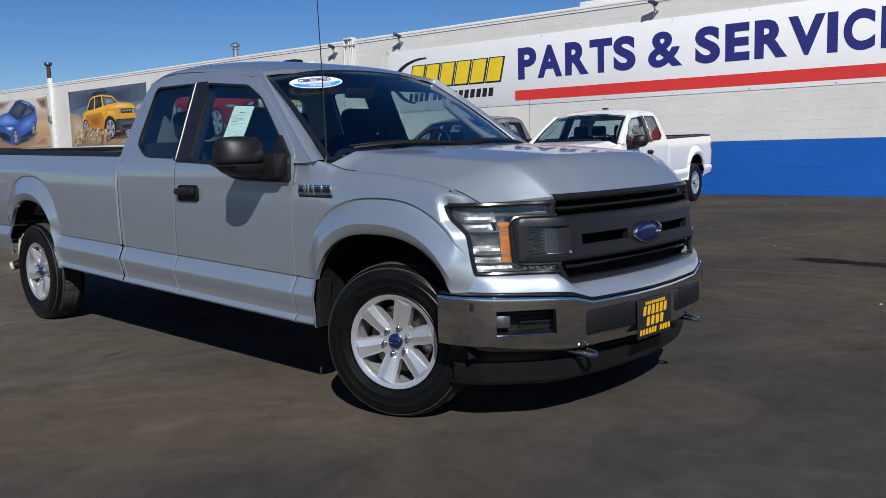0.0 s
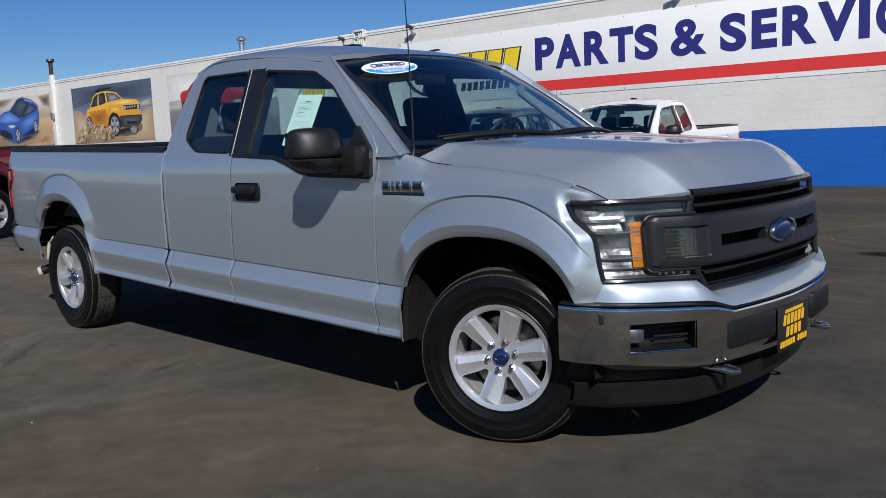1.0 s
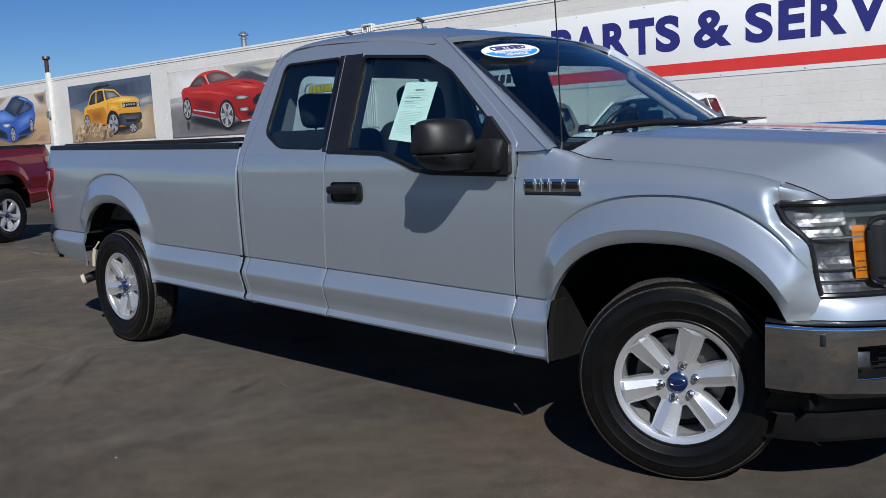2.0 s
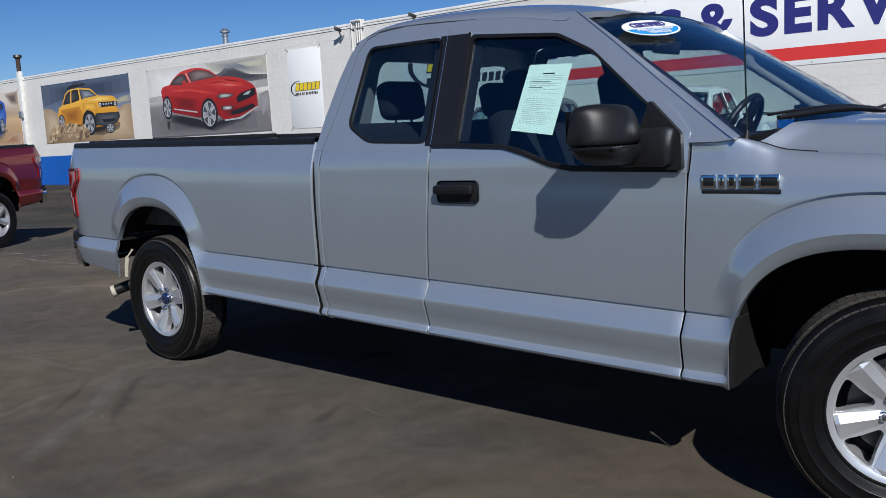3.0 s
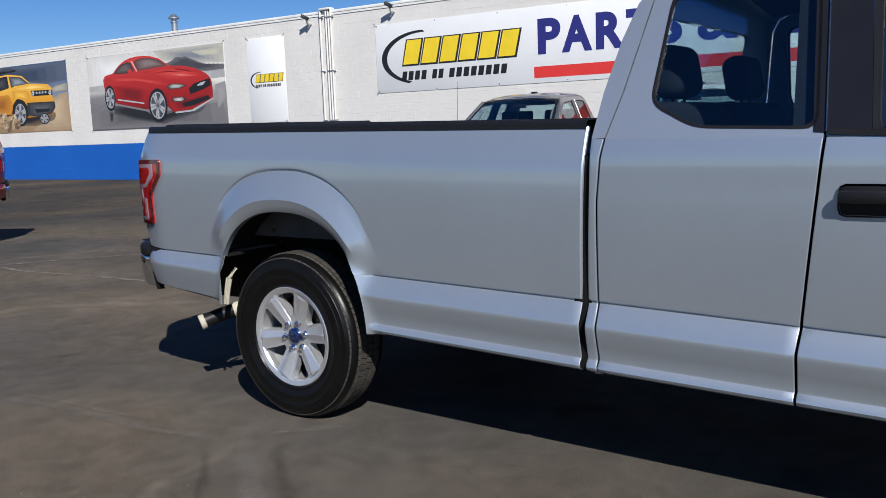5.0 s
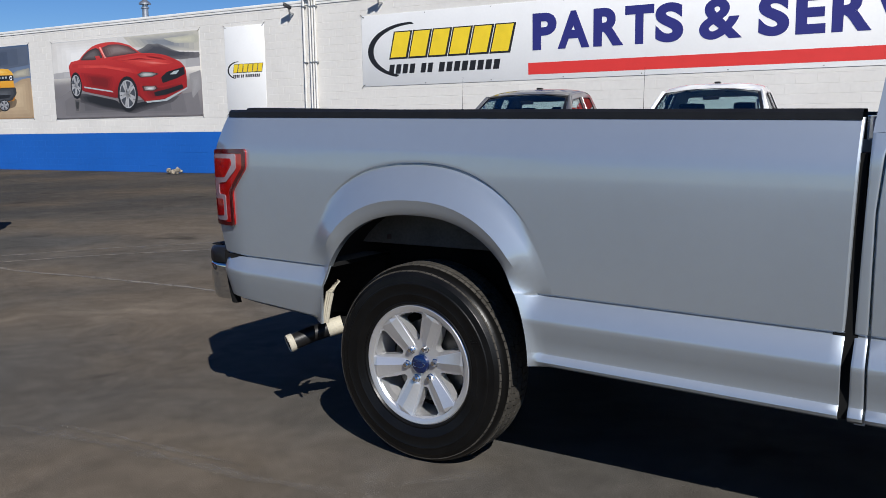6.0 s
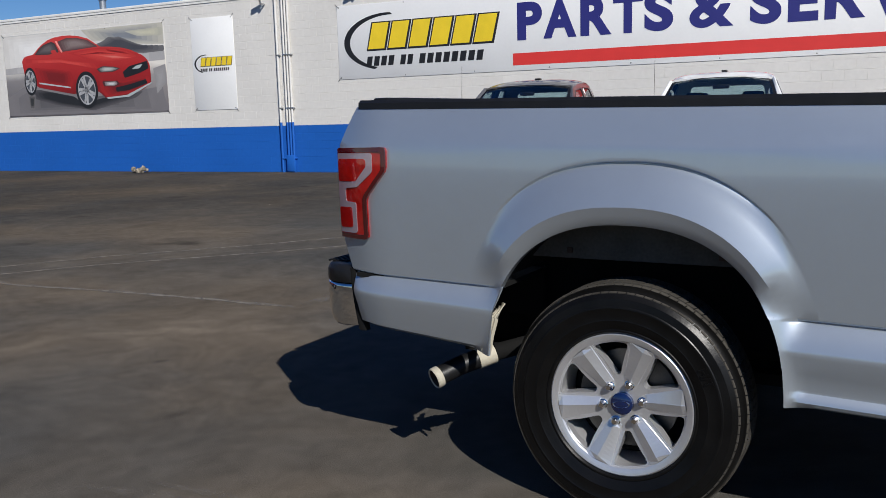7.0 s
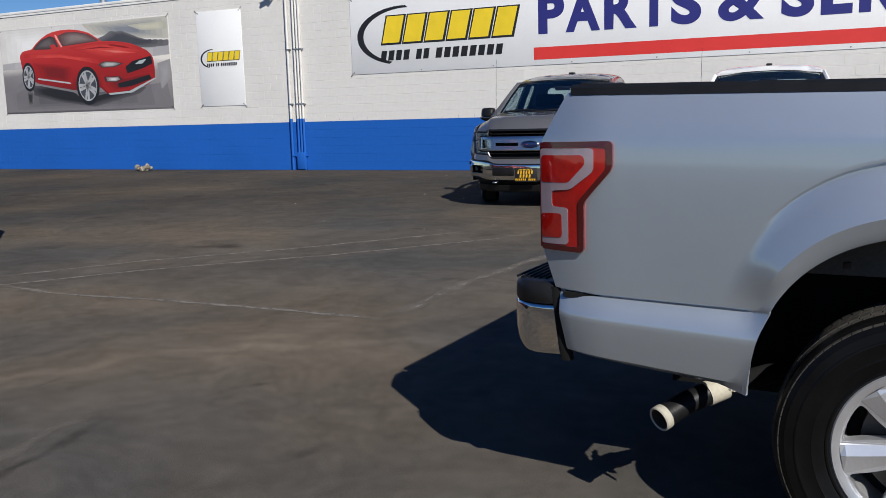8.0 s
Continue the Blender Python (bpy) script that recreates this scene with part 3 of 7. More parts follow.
        pane = part(nm, leaned(plate([(cx + (x - cx) * 0.99, cz + (z - cz) * 0.99) for x, z in outline], -0.004), s, -0.008), M[g], owner, "tinted glass pane")
        pane.visible_shadow = False
    def moulding(x):
        return curve(x, [(1.88, 1.284), (2.283, 1.268), (2.43, 1.260), (2.70, 1.247), (2.80, 1.219), (2.92, 1.174), (3.02, 1.155), (3.47, 1.146)])
    part("belt_moulding", grid([[(x, s * (cabin_y(x, moulding(x) + dz) + o), moulding(x) + dz) for dz, o in ((-0.009, -0.010), (-0.004, 0.005), (0.012, 0.007), (0.016, 0.0))] for x in np.linspace(2.31, 3.46, 46)]), M["plastic"], front)
    # handle: recess plate, grip and key bezel
    h = part("door_handle", box((2.345, -0.010, 1.020), (2.572, 0.012, 1.118), 0.022, pose(0, s * 0.975, 0)), M["plastic"], front, "black plastic pull handle")
    part("grip", box((2.348, -0.02, 1.060), (2.556, 0.012, 1.100), 0.012, pose(0, s * 1.0, 0)), M["plastic"], h)
    # badge on the wing: dark plate with five plain chrome blocks
    bd = part("wing_badge", box((3.545, -0.003, 1.067), (3.815, 0.003, 1.082), 0.002, pose(0, s * 0.972, 0)), M["gloss"], truck, "chrome badge of plain blocks over a dark bar")
    for x0, x1 in ((3.545, 3.598), (3.606, 3.628), (3.636, 3.668), (3.676, 3.735), (3.743, 3.812)):
        bk = part("badge_block", box((x0, -0.005, 1.085), (x1, 0.005, 1.132), 0.004, pose(0, s * 0.975, 0)), M["chrome"], bd)
        part("block_face", box((x0 + 0.009, -0.006, 1.094), (x1 - 0.006, 0.006, 1.123), 0.002, pose(0, s * 0.9755, 0)), M["gloss"], bk)
    # rocker underside
    part("rocker", box((1.55, -0.06, 0.43), (3.55, 0.06, 0.50), 0.02, pose(0, s * 0.84, 0)), M["dark"], truck)


def hood_seam(x):
    """Half width and height of the joint between hood and fender."""
    y = curve(x, [(3.49, 0.955), (3.62, 0.945), (3.70, 0.905), (3.78, 0.880), (4.2, 0.880), (4.5, 0.880), (4.70, 0.866)])
    return y, smooth_curve(x, [(3.49, 1.265), (3.64, 1.256), (3.72, 1.235), (3.80, 1.207), (4.15, 1.180), (4.45, 1.142), (4.60, 1.098), (4.70, 1.054)])


def fender(truck, s):
    def seam(x):
        return hood_seam(x)[0]

    def lamp_x(z):
        return curve(z, [(0.70, 4.685), (0.745, 4.677), (0.805, 4.664), (0.863, 4.656), (0.90, 4.650), (0.925, 4.637), (0.955, 4.606), (0.985, 4.575), (1.045, 4.557), (1.10, 4.54)])

    def yy(x, z):
        y = side_y(x, min(z, 1.2))
        d = (x - lamp_x(z)) / curve(z, [(0.64, 0.12), (0.72, 0.07), (0.82, 0.036)]) + 1
        y -= 0.046 * (d + math.sqrt(d * d + 0.02)) / 2 * min(1.0, max(0.0, (1.10 - z) / 0.055))
        zt = hood_seam(x)[1]
        deep = 0.20 - 0.06 * min(1.0, max(0.0, (x - 4.40) / 0.157))
        if z <= zt - deep or x > 4.69:
            return y
        f = min(1, (z - zt + deep) / deep)
        return seam(x) + (y - seam(x)) * (1 - f ** 2.6) ** (1 / 2.6)
    lip, edge = lip_patch(FRONT_ARCH, FRONT_FLARE, s, ((None, 0.030), (LOW, 0.026)), 104, yb=yy, fade=0.18, swell=0.82)
    ob = part("front_fender", bmesh.new(), M["silver"], truck)
    edge = edge[::-1]
    # the panel's upper border: along the hood, then down the lamp's edge
    split = next(i for i, q in enumerate(edge) if q[0] > 4.30)
    border = [(x, hood_seam(x)[1]) for x in np.linspace(edge[split][0], 4.557, 12)] + [(lamp_x(z), z) for z in np.linspace(1.045, 0.70, 40)] + [(4.70, 0.66)]

    def run(pts):
        far = [0.0]
        for p, q in zip(pts, pts[1:]):
            far.append(far[-1] + math.dist(p, q))
        return [f / far[-1] for f in far]
    along, share = run(border), run(edge[split:])
    cols = [((x, ridge(x)), (x, hood_seam(x)[1])) for x in [door_front(1.0) + 0.007 + (edge[0][0] - 3.49) * i / 4 for i in range(4)]]
    cols += [(q, (q[0], hood_seam(q[0])[1])) for q in edge[:split]]
    cols += [(q, (np.interp(f, along, [p[0] for p in border]), np.interp(f, along, [p[1] for p in border]))) for q, f in zip(edge[split:], share)]
    fs = [i / 10 * 0.6 for i in range(10)] + [0.6 + 0.4 * math.sin(math.pi / 2 * i / 14) for i in range(15)]
    gr = []
    for p, q in cols:
        lead = max(0.0, 1 - (p[0] - 3.49) / 0.055)
        row = []
        for f in fs:
            x, z = p[0] + (q[0] - p[0]) * f, p[1] + (q[1] - p[1]) * f
            row.append((x + lead * (door_front(z) - door_front(1.0)), s * yy(x, z), z))
        gr.append(row)
    bm = grid(gr)
    merge(bm, grid(lip))
    merge(bm, low_panel(s, lambda z: door_front(z) + 0.007, lambda z: arch_x(z=z, side=-1, **FRONT_FLARE), quarter_bottom, 4, ends=(True, False)))
    bmesh.ops.remove_doubles(bm, verts=bm.verts, dist=0.0016)
    bm.to_mesh(ob.data)
    bm.free()
    bmx = bmesh.new()
    bmx.from_mesh(ob.data)
    bmesh.ops.recalc_face_normals(bmx, faces=bmx.faces)
    bmx.to_mesh(ob.data)
    bmx.free()
    ob.data.polygons.foreach_set("use_smooth", [True] * len(ob.data.polygons))
    ob.data.set_sharp_from_angle(angle=radians(28))
    tip = []
    for x in np.linspace(4.557, 4.70, 9):
        yt, zt = hood_seam(x)
        k = (x - 4.557) / 0.143
        yb = yy(4.557, 1.047) * (1 - k) + 0.866 * k - 0.012 * math.sin(math.pi * k)
        row = []
        for f in np.linspace(0, 1, 8):
            z = zt - 0.002 + (1.048 - zt + 0.002) * f
            y = yt + (yb - yt) * f ** 0.55
            if k < 0.5:
                y = y * 2 * k + yy(4.557, zt - 0.002 + (1.048 - zt) * f) * (1 - 2 * k) if f > 0 else yt
            row.append((x, s * y, z))
        tip.append(row)
    sliver = grid(tip)
    part("fender_tip", sliver, M["silver"], ob)
    well = []
    for i in range(21):
        p = arch(th=math.pi * (i / 20), c=(4.135, 0.36), a=0.53, b=0.57, e=0.8)
        well.append([(p[0], s * 0.93, p[1]), (p[0], s * 0.50, p[1])])
    part("wheel_well", grid(well), M["dark"], truck)
    guard = [[(arch_x(z=z, side=-1, **FRONT_ARCH) + d, s * y, z) for d, y in ((-0.004, 0.962), (0.008, 0.945), (0.010, 0.905), (0.008, 0.875))] for z in np.linspace(0.385, 0.64, 10)]
    thicken(part("splash_guard", grid(guard), M["dark"], truck), 0.006)


FRONT = [(4.56, 0.925), (4.64, 0.90), (4.70, 0.865), (4.765, 0.80), (4.845, 0.70), (4.925, 0.60), (4.958, 0.45), (4.977, 0.30), (4.988, 0.15), (4.99, 0.0)]


def nose(y, z, out=0.0):
    return smooth_curve(-abs(y), [(-p[1], p[0]) for p in FRONT]) - 0.10 * (z - 0.88) + out


def hood(truck):
    rows = []
    for i in range(37):
        u = i / 36
        row = []
        xe = 3.715 + (4.697 - 3.715) * u
        ye, ze = hood_seam(xe)
        # a crease runs from the rear corner to the grille's corner, and a low dome lies inside it
        c = smooth_curve(u, [(0, 0.87), (0.4, 0.845), (0.75, 0.77), (1.0, 0.70)])
        half = [0.0] + [c * f for f in (0.14, 0.28, 0.42, 0.52, 0.60, 0.66, 0.70, 0.74, 0.79, 0.84, 0.92)] + [c - 0.018, c - 0.006, c, c + 0.012] + [c + (0.985 - c) * f for f in (0.35, 0.6, 0.85)] + [0.985, 0.993, 1.0]
        for v in [-h for h in half[:0:-1]] + list(half):
            a = abs(v)
            x0, x1 = 3.98 - 0.265 * a ** 2.4, nose((ye - 0.004) * a, 1.06, -0.012)
            x = x0 + (x1 - x0) * u
            zc = 1.312 - 0.078 * u ** 1.3 - 0.148 * max(0.0, (u - 0.80) / 0.20) ** 1.7
            w = curve(a, [(0, 1.0), (0.52 * c, 0.985), (0.60 * c, 0.97), (0.66 * c, 0.945), (0.74 * c, 0.875), (0.79 * c, 0.855), (c - 0.018, 0.785), (c, 0.76), (c + 0.012, 0.72), (0.985, 0.06), (1.0, 0.0)])
            z = ze + (zc - ze) * w - 0.006 * u ** 12
            row.append((x, (ye - 0.004) * v, z))
        rows.append(row)
    rows.append([(p[0] - 0.004, p[1], p[2] - 0.014) for p in rows[-1]])
    rows.append([(p[0] - 0.03, p[1], p[2] - 0.006) for p in rows[-1]])
    thicken(part("hood", grid(rows), M["silver"], truck), 0.015, 16)
    for s in (-1, 1):
        for xs in (np.linspace(3.72, 3.90, 10), np.linspace(4.56, 4.697, 8)):
            part("hood_gap", tube([(x, s * (hood_seam(x)[0] - 0.001), hood_seam(x)[1] + 0.001) for x in xs], 0.0022, 6), M["dark"], truck)
    # cowl and wipers
    rows = [[(3.62 + (1 - (abs(v) / 0.86) ** 2) * 0.24, v, 1.245 + 0.015 * (1 - abs(v))), (3.74 + (1 - (abs(v) / 0.86) ** 2) * 0.25, v, 1.275 + 0.012 * (1 - abs(v)))] for v in np.linspace(-0.84, 0.84, 25)]
    thicken(part("cowl", grid(rows), M["plastic"], truck, "black plastic cowl panel"), 0.03)
    for y0, y1 in ((-0.74, -0.06), (-0.12, 0.62)):
        pts = [(3.66 + (1 - (abs(y) / 0.86) ** 2) * 0.245, y, 1.312 + 0.020 * math.sin(math.pi * (y - y0) / (y1 - y0))) for y in np.linspace(y0, y1, 12)]
        w = part("wiper", tube(pts, [0.008] + [0.012] * 10 + [0.008], 8), M["plastic"], truck, "black wiper arm and blade")
        part("blade", tube([(p[0] - 0.035, p[1], p[2] + 0.012) for p in pts], 0.006, 6), M["plastic"], w)
    # whip aerial
    a = part("aerial", tube([(3.665, -0.895, 1.205), (3.665, -0.89, 1.225), (3.665, -0.88, 1.25), (3.667, -0.876, 1.275)], [0.018, 0.020, 0.014, 0.005], 12), M["plastic"], truck, "thin black whip aerial")
    part("mast", tube([(3.667, -0.876, 1.265), (3.655, -0.872, 1.7), (3.635, -0.868, 2.12)], [0.0035, 0.003, 0.002], 8), M["gloss"], a)


def roof_cab(truck):
    def zc(x):
        return smooth_curve(x, [(1.66, 1.825), (1.78, 1.878), (1.95, 1.900), (2.2, 1.903), (2.5, 1.887), (2.75, 1.852), (2.97, 1.795)])

    def ze(x):
        return smooth_curve(x, [(1.66, 1.775), (1.80, 1.822), (2.0, 1.830), (2.3, 1.815), (2.6, 1.790), (2.86, 1.745)])
    rows = []
    for i in range(33):
        u = i / 32
        row = []
        for j in range(37):
            v = -1 + 2 * j / 36
            a = abs(v)
            x1 = 2.975 - 0.085 * a ** 2
            x = 1.66 + (x1 - 1.66) * u
            yw = 0.962 - 0.42 * (ze(x) - 1.26) + 0.001
            f = math.sin(math.pi / 2 * a) if a < 1 else 1
            y = yw * math.copysign(f, v)
            z = ze(x) + (zc(x) - ze(x)) * (1 - f ** 3.2) ** 0.6
            row.append((x, y, z))
        rows.append(row)
    thicken(part("roof", grid(rows), M["silver"], truck, smooth=40), 0.025)
    fin = part("roof_antenna", box((2.20, -0.045, 1.898), (2.33, 0.045, 1.928), 0.014), M["plastic"], truck, "low black roof antenna")
    # back wall with its window
    def back(bm, off=0.0):
        for v in bm.verts:
            x, z = v.co.x, v.co.z
            v.co = Vector((curve(z, [(0.4, 1.53), (1.27, 1.56), (1.42, 1.575), (1.60, 1.61), (1.83, 1.68)]) + off + v.co.y + 0.03 * (1 - (x / 0.9) ** 2) * -1, x, z))
        return bm
    hole = rounded([(-0.62, 1.30), (0.62, 1.30), (0.56, 1.70), (-0.56, 1.70)], 0.06)
    out = [(-0.93, 0.42), (0.93, 0.42), (0.945, 1.25), (0.74, 1.77), (0.5, 1.82), (0, 1.835), (-0.5, 1.82), (-0.74, 1.77), (-0.945, 1.25)]
    wall = part("cab_back", back(plate(out, 0.03, [hole])), M["silver"], truck)
    g = part("rear_window", back(plate(hole, 0.004), 0.01), M["darkglass"], wall, "dark rear glass")
    g.visible_shadow = False
    # windscreen
    rows = []
    for i in range(21):
        u = i / 20
        row = []
        for j in range(25):
            v = -1 + 2 * j / 24
            a = abs(v)
            t = Vector((2.985 - 0.095 * a ** 2, 0.70 * v, 1.792 - 0.035 * a ** 2))
            b = Vector((3.885 - 0.25 * a ** 2.2, 0.855 * v, 1.258 - 0.01 * a))
            p = t.lerp(b, u)
            p.z += 0.022 * math.sin(math.pi * u)
            row.append(p)
        rows.append(row)
    ws = thicken(part("windscreen", grid(rows), M["glass"], truck, "clear windscreen glass"), 0.005)
    ws.visible_shadow = False
    edge = [(2.93, 1.775), (3.12, 1.64), (3.36, 1.46), (3.56, 1.315), (3.66, 1.245)]
    for s, col in ((-1, 0), (1, -1)):
        strip = []
        for k in range(21):
            p = rows[k][col]
            z = edge[0][1] + (edge[-1][1] - edge[0][1]) * k / 20
            q = Vector((curve(-z, [(-e[1], e[0]) for e in edge]), s * cabin_y(3, z), z))
            strip.append([q + Vector((0, 0, 0.001)), q.lerp(p, 0.35) + Vector((0.012, 0, 0.010)), q.lerp(p, 0.85) + Vector((0.006, 0, 0.008)), p - Vector((0, 0, 0.006))])
        part("pillar_face", grid(strip), M["silver"], truck)
    # black band round the screen
    band = bmesh.new()
    for e in ([r[0] for r in rows], [r[-1] for r in rows], rows[0], rows[-1]):
        d = Vector((0.004, 0, 0.006))
        merge(band, grid([[p + d, p.lerp(Vector((3.3, 0, 1.55)), 0.05) + d] for p in e]))
    part("screen_band", band, M["gloss"], ws)
    # oval sticker in the upper corner of the screen
    c, ex, ez = rows[4][4] + Vector((0.012, 0, 0.016)), (rows[4][6] - rows[4][2]).normalized(), (rows[2][4] - rows[7][4]).normalized()
    nrm = ex.cross(ez).normalized()
    fr = Matrix((ex, nrm * -1, ez)).transposed().to_4x4()
    fr.translation = c
    ell = [(0.17 * math.cos(k * math.pi / 20), 0.07 * math.sin(k * math.pi / 20)) for k in range(40)]
    st = part("screen_sticker", plate(ell, -0.001), M["vinyl"], ws, "white and blue oval sticker")
    st.matrix_world = fr
    lowhalf = [(0.155 * math.cos(math.pi + k * math.pi / 20), -0.004 + 0.058 * math.sin(math.pi + k * math.pi / 20)) for k in range(21)]
    lo = part("sticker_field", plate(lowhalf, -0.001), M["bluedec"], st)
    lo.location.y = -0.0015
    lettering("CERTIFIED", -0.105, 0.105, 0.008, 0.044, -0.002, M["navy"], st)
    lettering("PRE-OWNED", -0.11, 0.11, -0.028, -0.006, -0.004, M["vinyl"], st)
    lettering("VEHICLE", -0.07, 0.07, -0.054, -0.034, -0.004, M["vinyl"], st)


def bar_rows(z0, z1, y0, y1, out, deep=0.03, n=24, curve_out=0.004):
    rows = []
    for i in range(n + 1):
        y = y0 + (y1 - y0) * i / n
        zc = (z0 + z1) / 2
        sec = [(z0, -deep), (z0, -0.006), (z0 + 0.006, 0), (zc, curve_out), (z1 - 0.006, 0), (z1, -0.006), (z1, -deep)]
        rows.append([(nose(y, z, out + o), y, z) for z, o in sec])
    bm = grid(rows)
    bmesh.ops.holes_fill(bm, edges=[e for e in bm.edges if e.is_boundary], sides=0)
    return bm


def front_end(truck, bright=False):
    g = part("grille", bmesh.new(), M["gloss"], truck, "dark charcoal grille with wide bars")
    back = grid([[(nose(y, z, -0.075), y, z) for z in (0.68, 0.88, 1.075)] for y in np.linspace(-0.62, 0.62, 24)])
    part("grille_backing", back, M["dark"], g)
    sl = bmesh.new()
    for k in range(38):
        y = -0.57 + 1.14 * k / 37
        x = nose(y, 0.88, -0.078)
        box((x - 0.02, y - 0.004, 0.69), (x + 0.012, y + 0.004, 1.065), bm=sl)
    part("grille_mesh", sl, M["dark"], g)
    # surround
    fr = bar_rows(1.050, 1.082, -0.60, 0.60, 0.002)
    merge(fr, bar_rows(0.676, 0.702, -0.575, 0.575, 0.004))
    me = bpy.data.meshes.new("surround")
    fr.to_mesh(me)
    fr.free()
    g.data = me
    me.materials.append(M["gloss"])
    for z0, z1, w in ((1.003, 1.022, 0.585), (0.742, 0.759, 0.565)):
        part("grille_bar", bar_rows(z0, z1, -w, w, -0.012), M["gloss"], g, "thin gloss black bar")
    ys = sorted({s * v for s in (-1, 1) for v in (0.762, 0.756, 0.748, 0.735, 0.716, 0.710, 0.66, 0.652, 0.60, 0.562, 0.554, 0.52, 0.485, 0.36, 0.25, 0.15, 0.06)} | {0.0})
    zs = [0.780, 0.785, 0.796, 0.818, 0.828, 0.850, 0.872, 0.896, 0.932, 0.942, 0.966, 0.980, 0.986]
    def proud(y, z):
        a, o = abs(y), 0.020
        if z in (0.780, 0.986) or a > 0.76:
            o -= 0.022
        elif z in (0.785, 0.980) or a > 0.75:
            o -= 0.005
        if 0.555 < a < 0.712 and 0.822 < z < 0.938:
            o -= curve(a, [(0.562, 0.010), (0.652, 0.036), (0.710, 0.042)])
        return o
    face = grid([[(nose(y, z, proud(y, z)), math.copysign(abs(y) - 0.010 * (abs(y) > 0.74) * (z < 0.79 or z > 0.97), y), z) for z in zs] for y in ys])
    gone = []
    for f in face.faces:
        q = f.calc_center_median()
        if 0.15 < abs(q.y) < 0.485 and 0.85 < q.z < 0.896:
            gone.append(f)
    bmesh.ops.delete(face, geom=gone, context='FACES')
    thicken(part("main_bar", face, M["charcoal"], g, "wide charcoal bar with open slots"), 0.035, 22)
    for s in (-1, 1):
        for side in ([(0.622, 0.992), (0.615, 1.02), (0.604, 1.058)], [(0.612, 0.775), (0.596, 0.735), (0.572, 0.692)]):
            part("grille_side", tube([(nose(y, z, -0.002), s * y, z) for y, z in side], 0.013, 8), M["charcoal"], g)
        part("vent_back", grid([[(nose(y, z, -0.012), s * y, z) for z in (0.829, 0.931)] for y in (0.708, 0.68, 0.656)]), M["dark"], g)
        loop = [(0.60, 0.990), (0.66, 0.990), (0.73, 0.989), (0.752, 0.984), (0.765, 0.970), (0.768, 0.95), (0.768, 0.88), (0.768, 0.81), (0.765, 0.793), (0.752, 0.780), (0.73, 0.776), (0.66, 0.775), (0.60, 0.775)]
        part("bar_surround", tube([(nose(y, z, 0.004), s * y, z) for y, z in loop], 0.009, 8), M["gloss"], g, "gloss black edge of the bar")
        # bright line added for the sun on the vent's lower lip
        part("vent_lip", tube([(nose(y, 0.822, 0.0215), s * y, 0.822) for y in np.linspace(0.66, 0.565, 6)], 0.0028, 6), M["satin"], g)
        for k in range(7):
            z = 0.832 + k * 0.0142
            part("vent_slat", grid([[(nose(y, z + d, -0.012 + o), s * y, z + d) for d, o in ((0, 0), (0.001, 0.014), (0.006, 0.014), (0.008, 0))] for y in (0.708, 0.68, 0.656)]), M["gloss"], g)
    em = part("emblem", lathe([(0, 0.012), (0.5, 0.010), (0.86, 0.004), (0.9, 0)], 40, 'Z'), M["emblem"], g, "plain dark blue oval emblem")
    em.matrix_world = Matrix.Translation((nose(0, .87, 0.022), 0.012, 0.868)) @ Matrix(((0, 0, 1, 0), (0.13, 0, 0, 0), (0, 0.054, 0, 0), (0, 0, 0, 1)))
    ring = part("emblem_ring", lathe([(0.86, 0), (0.88, 0.014), (0.97, 0.014), (1.0, 0)], 40, 'Z'), M["satin"], g)
    ring.matrix_world = em.matrix_world.copy()
    # painted strip under lamps and grille
    rows = []
    for i in range(61):
        y = -0.925 + 1.85 * i / 60
        a = abs(y)
        zt = curve(a, [(0.0, 0.678), (0.55, 0.678), (0.62, 0.735), (0.90, 0.742)])
        zb = curve(a, [(0, 0.606), (0.48, 0.612), (0.60, 0.652), (0.92, 0.664)])
        rows.append([(nose(y, z, o), y, z) for z, o in ((zt + 0.012, -0.05), (zt, -0.006), (zt - 0.012, 0.014), ((zt + zb) / 2, 0.032), (zb, 0.04), (zb - 0.02, 0.0))])
    part("front_fascia", grid(rows), M["silver"], truck)
    # chrome bumper
    plan = [(4.53, 0.964), (4.60, 0.962), (4.66, 0.95), (4.72, 0.925), (4.765, 0.895), (4.785, 0.876), (4.83, 0.825), (4.90, 0.74), (4.95, 0.668), (4.985, 0.57), (5.01, 0.47), (5.035, 0.30), (5.048, 0.15), (5.052, 0.0)]
    plan = [(x, -y) for x, y in plan] + [(x, y) for x, y in plan[-2::-1]]
    rows = []
    for x, y in plan:
        a = abs(y)
        n = Vector((1, y * 1.1, 0)).normalized() if a < 0.9 else Vector((0.3, math.copysign(1, y), 0)).normalized()
        zt = curve(a, [(0, 0.60), (0.48, 0.604), (0.60, 0.640), (0.93, 0.656)])
        zb = curve(a, [(0, 0.362), (0.5, 0.37), (0.97, 0.40)])
        lv = [(zt, -0.05), (zt + 0.001, -0.015), (zt - 0.002, 0.008), (zt - 0.007, 0.017), (zt - 0.013, 0.0195), (zt - 0.016, 0.020), (0.60 if a > 0.55 else 0.575, 0.021), (0.586 if a > 0.55 else 0.555, 0.022), (0.474, 0.024), (0.43, 0.018), (zb + 0.02, -0.004), (zb, -0.04)]
        rows.append([(x + n.x * o, y + n.y * o, min(z, zt)) for z, o in lv])
    bm = grid(rows)
    kill = [f for f in bm.faces if 0.68 < abs(f.calc_center_median().y) < 0.885 and 0.476 < f.calc_center_median().z < 0.584]
    bmesh.ops.delete(bm, geom=kill, context='FACES')
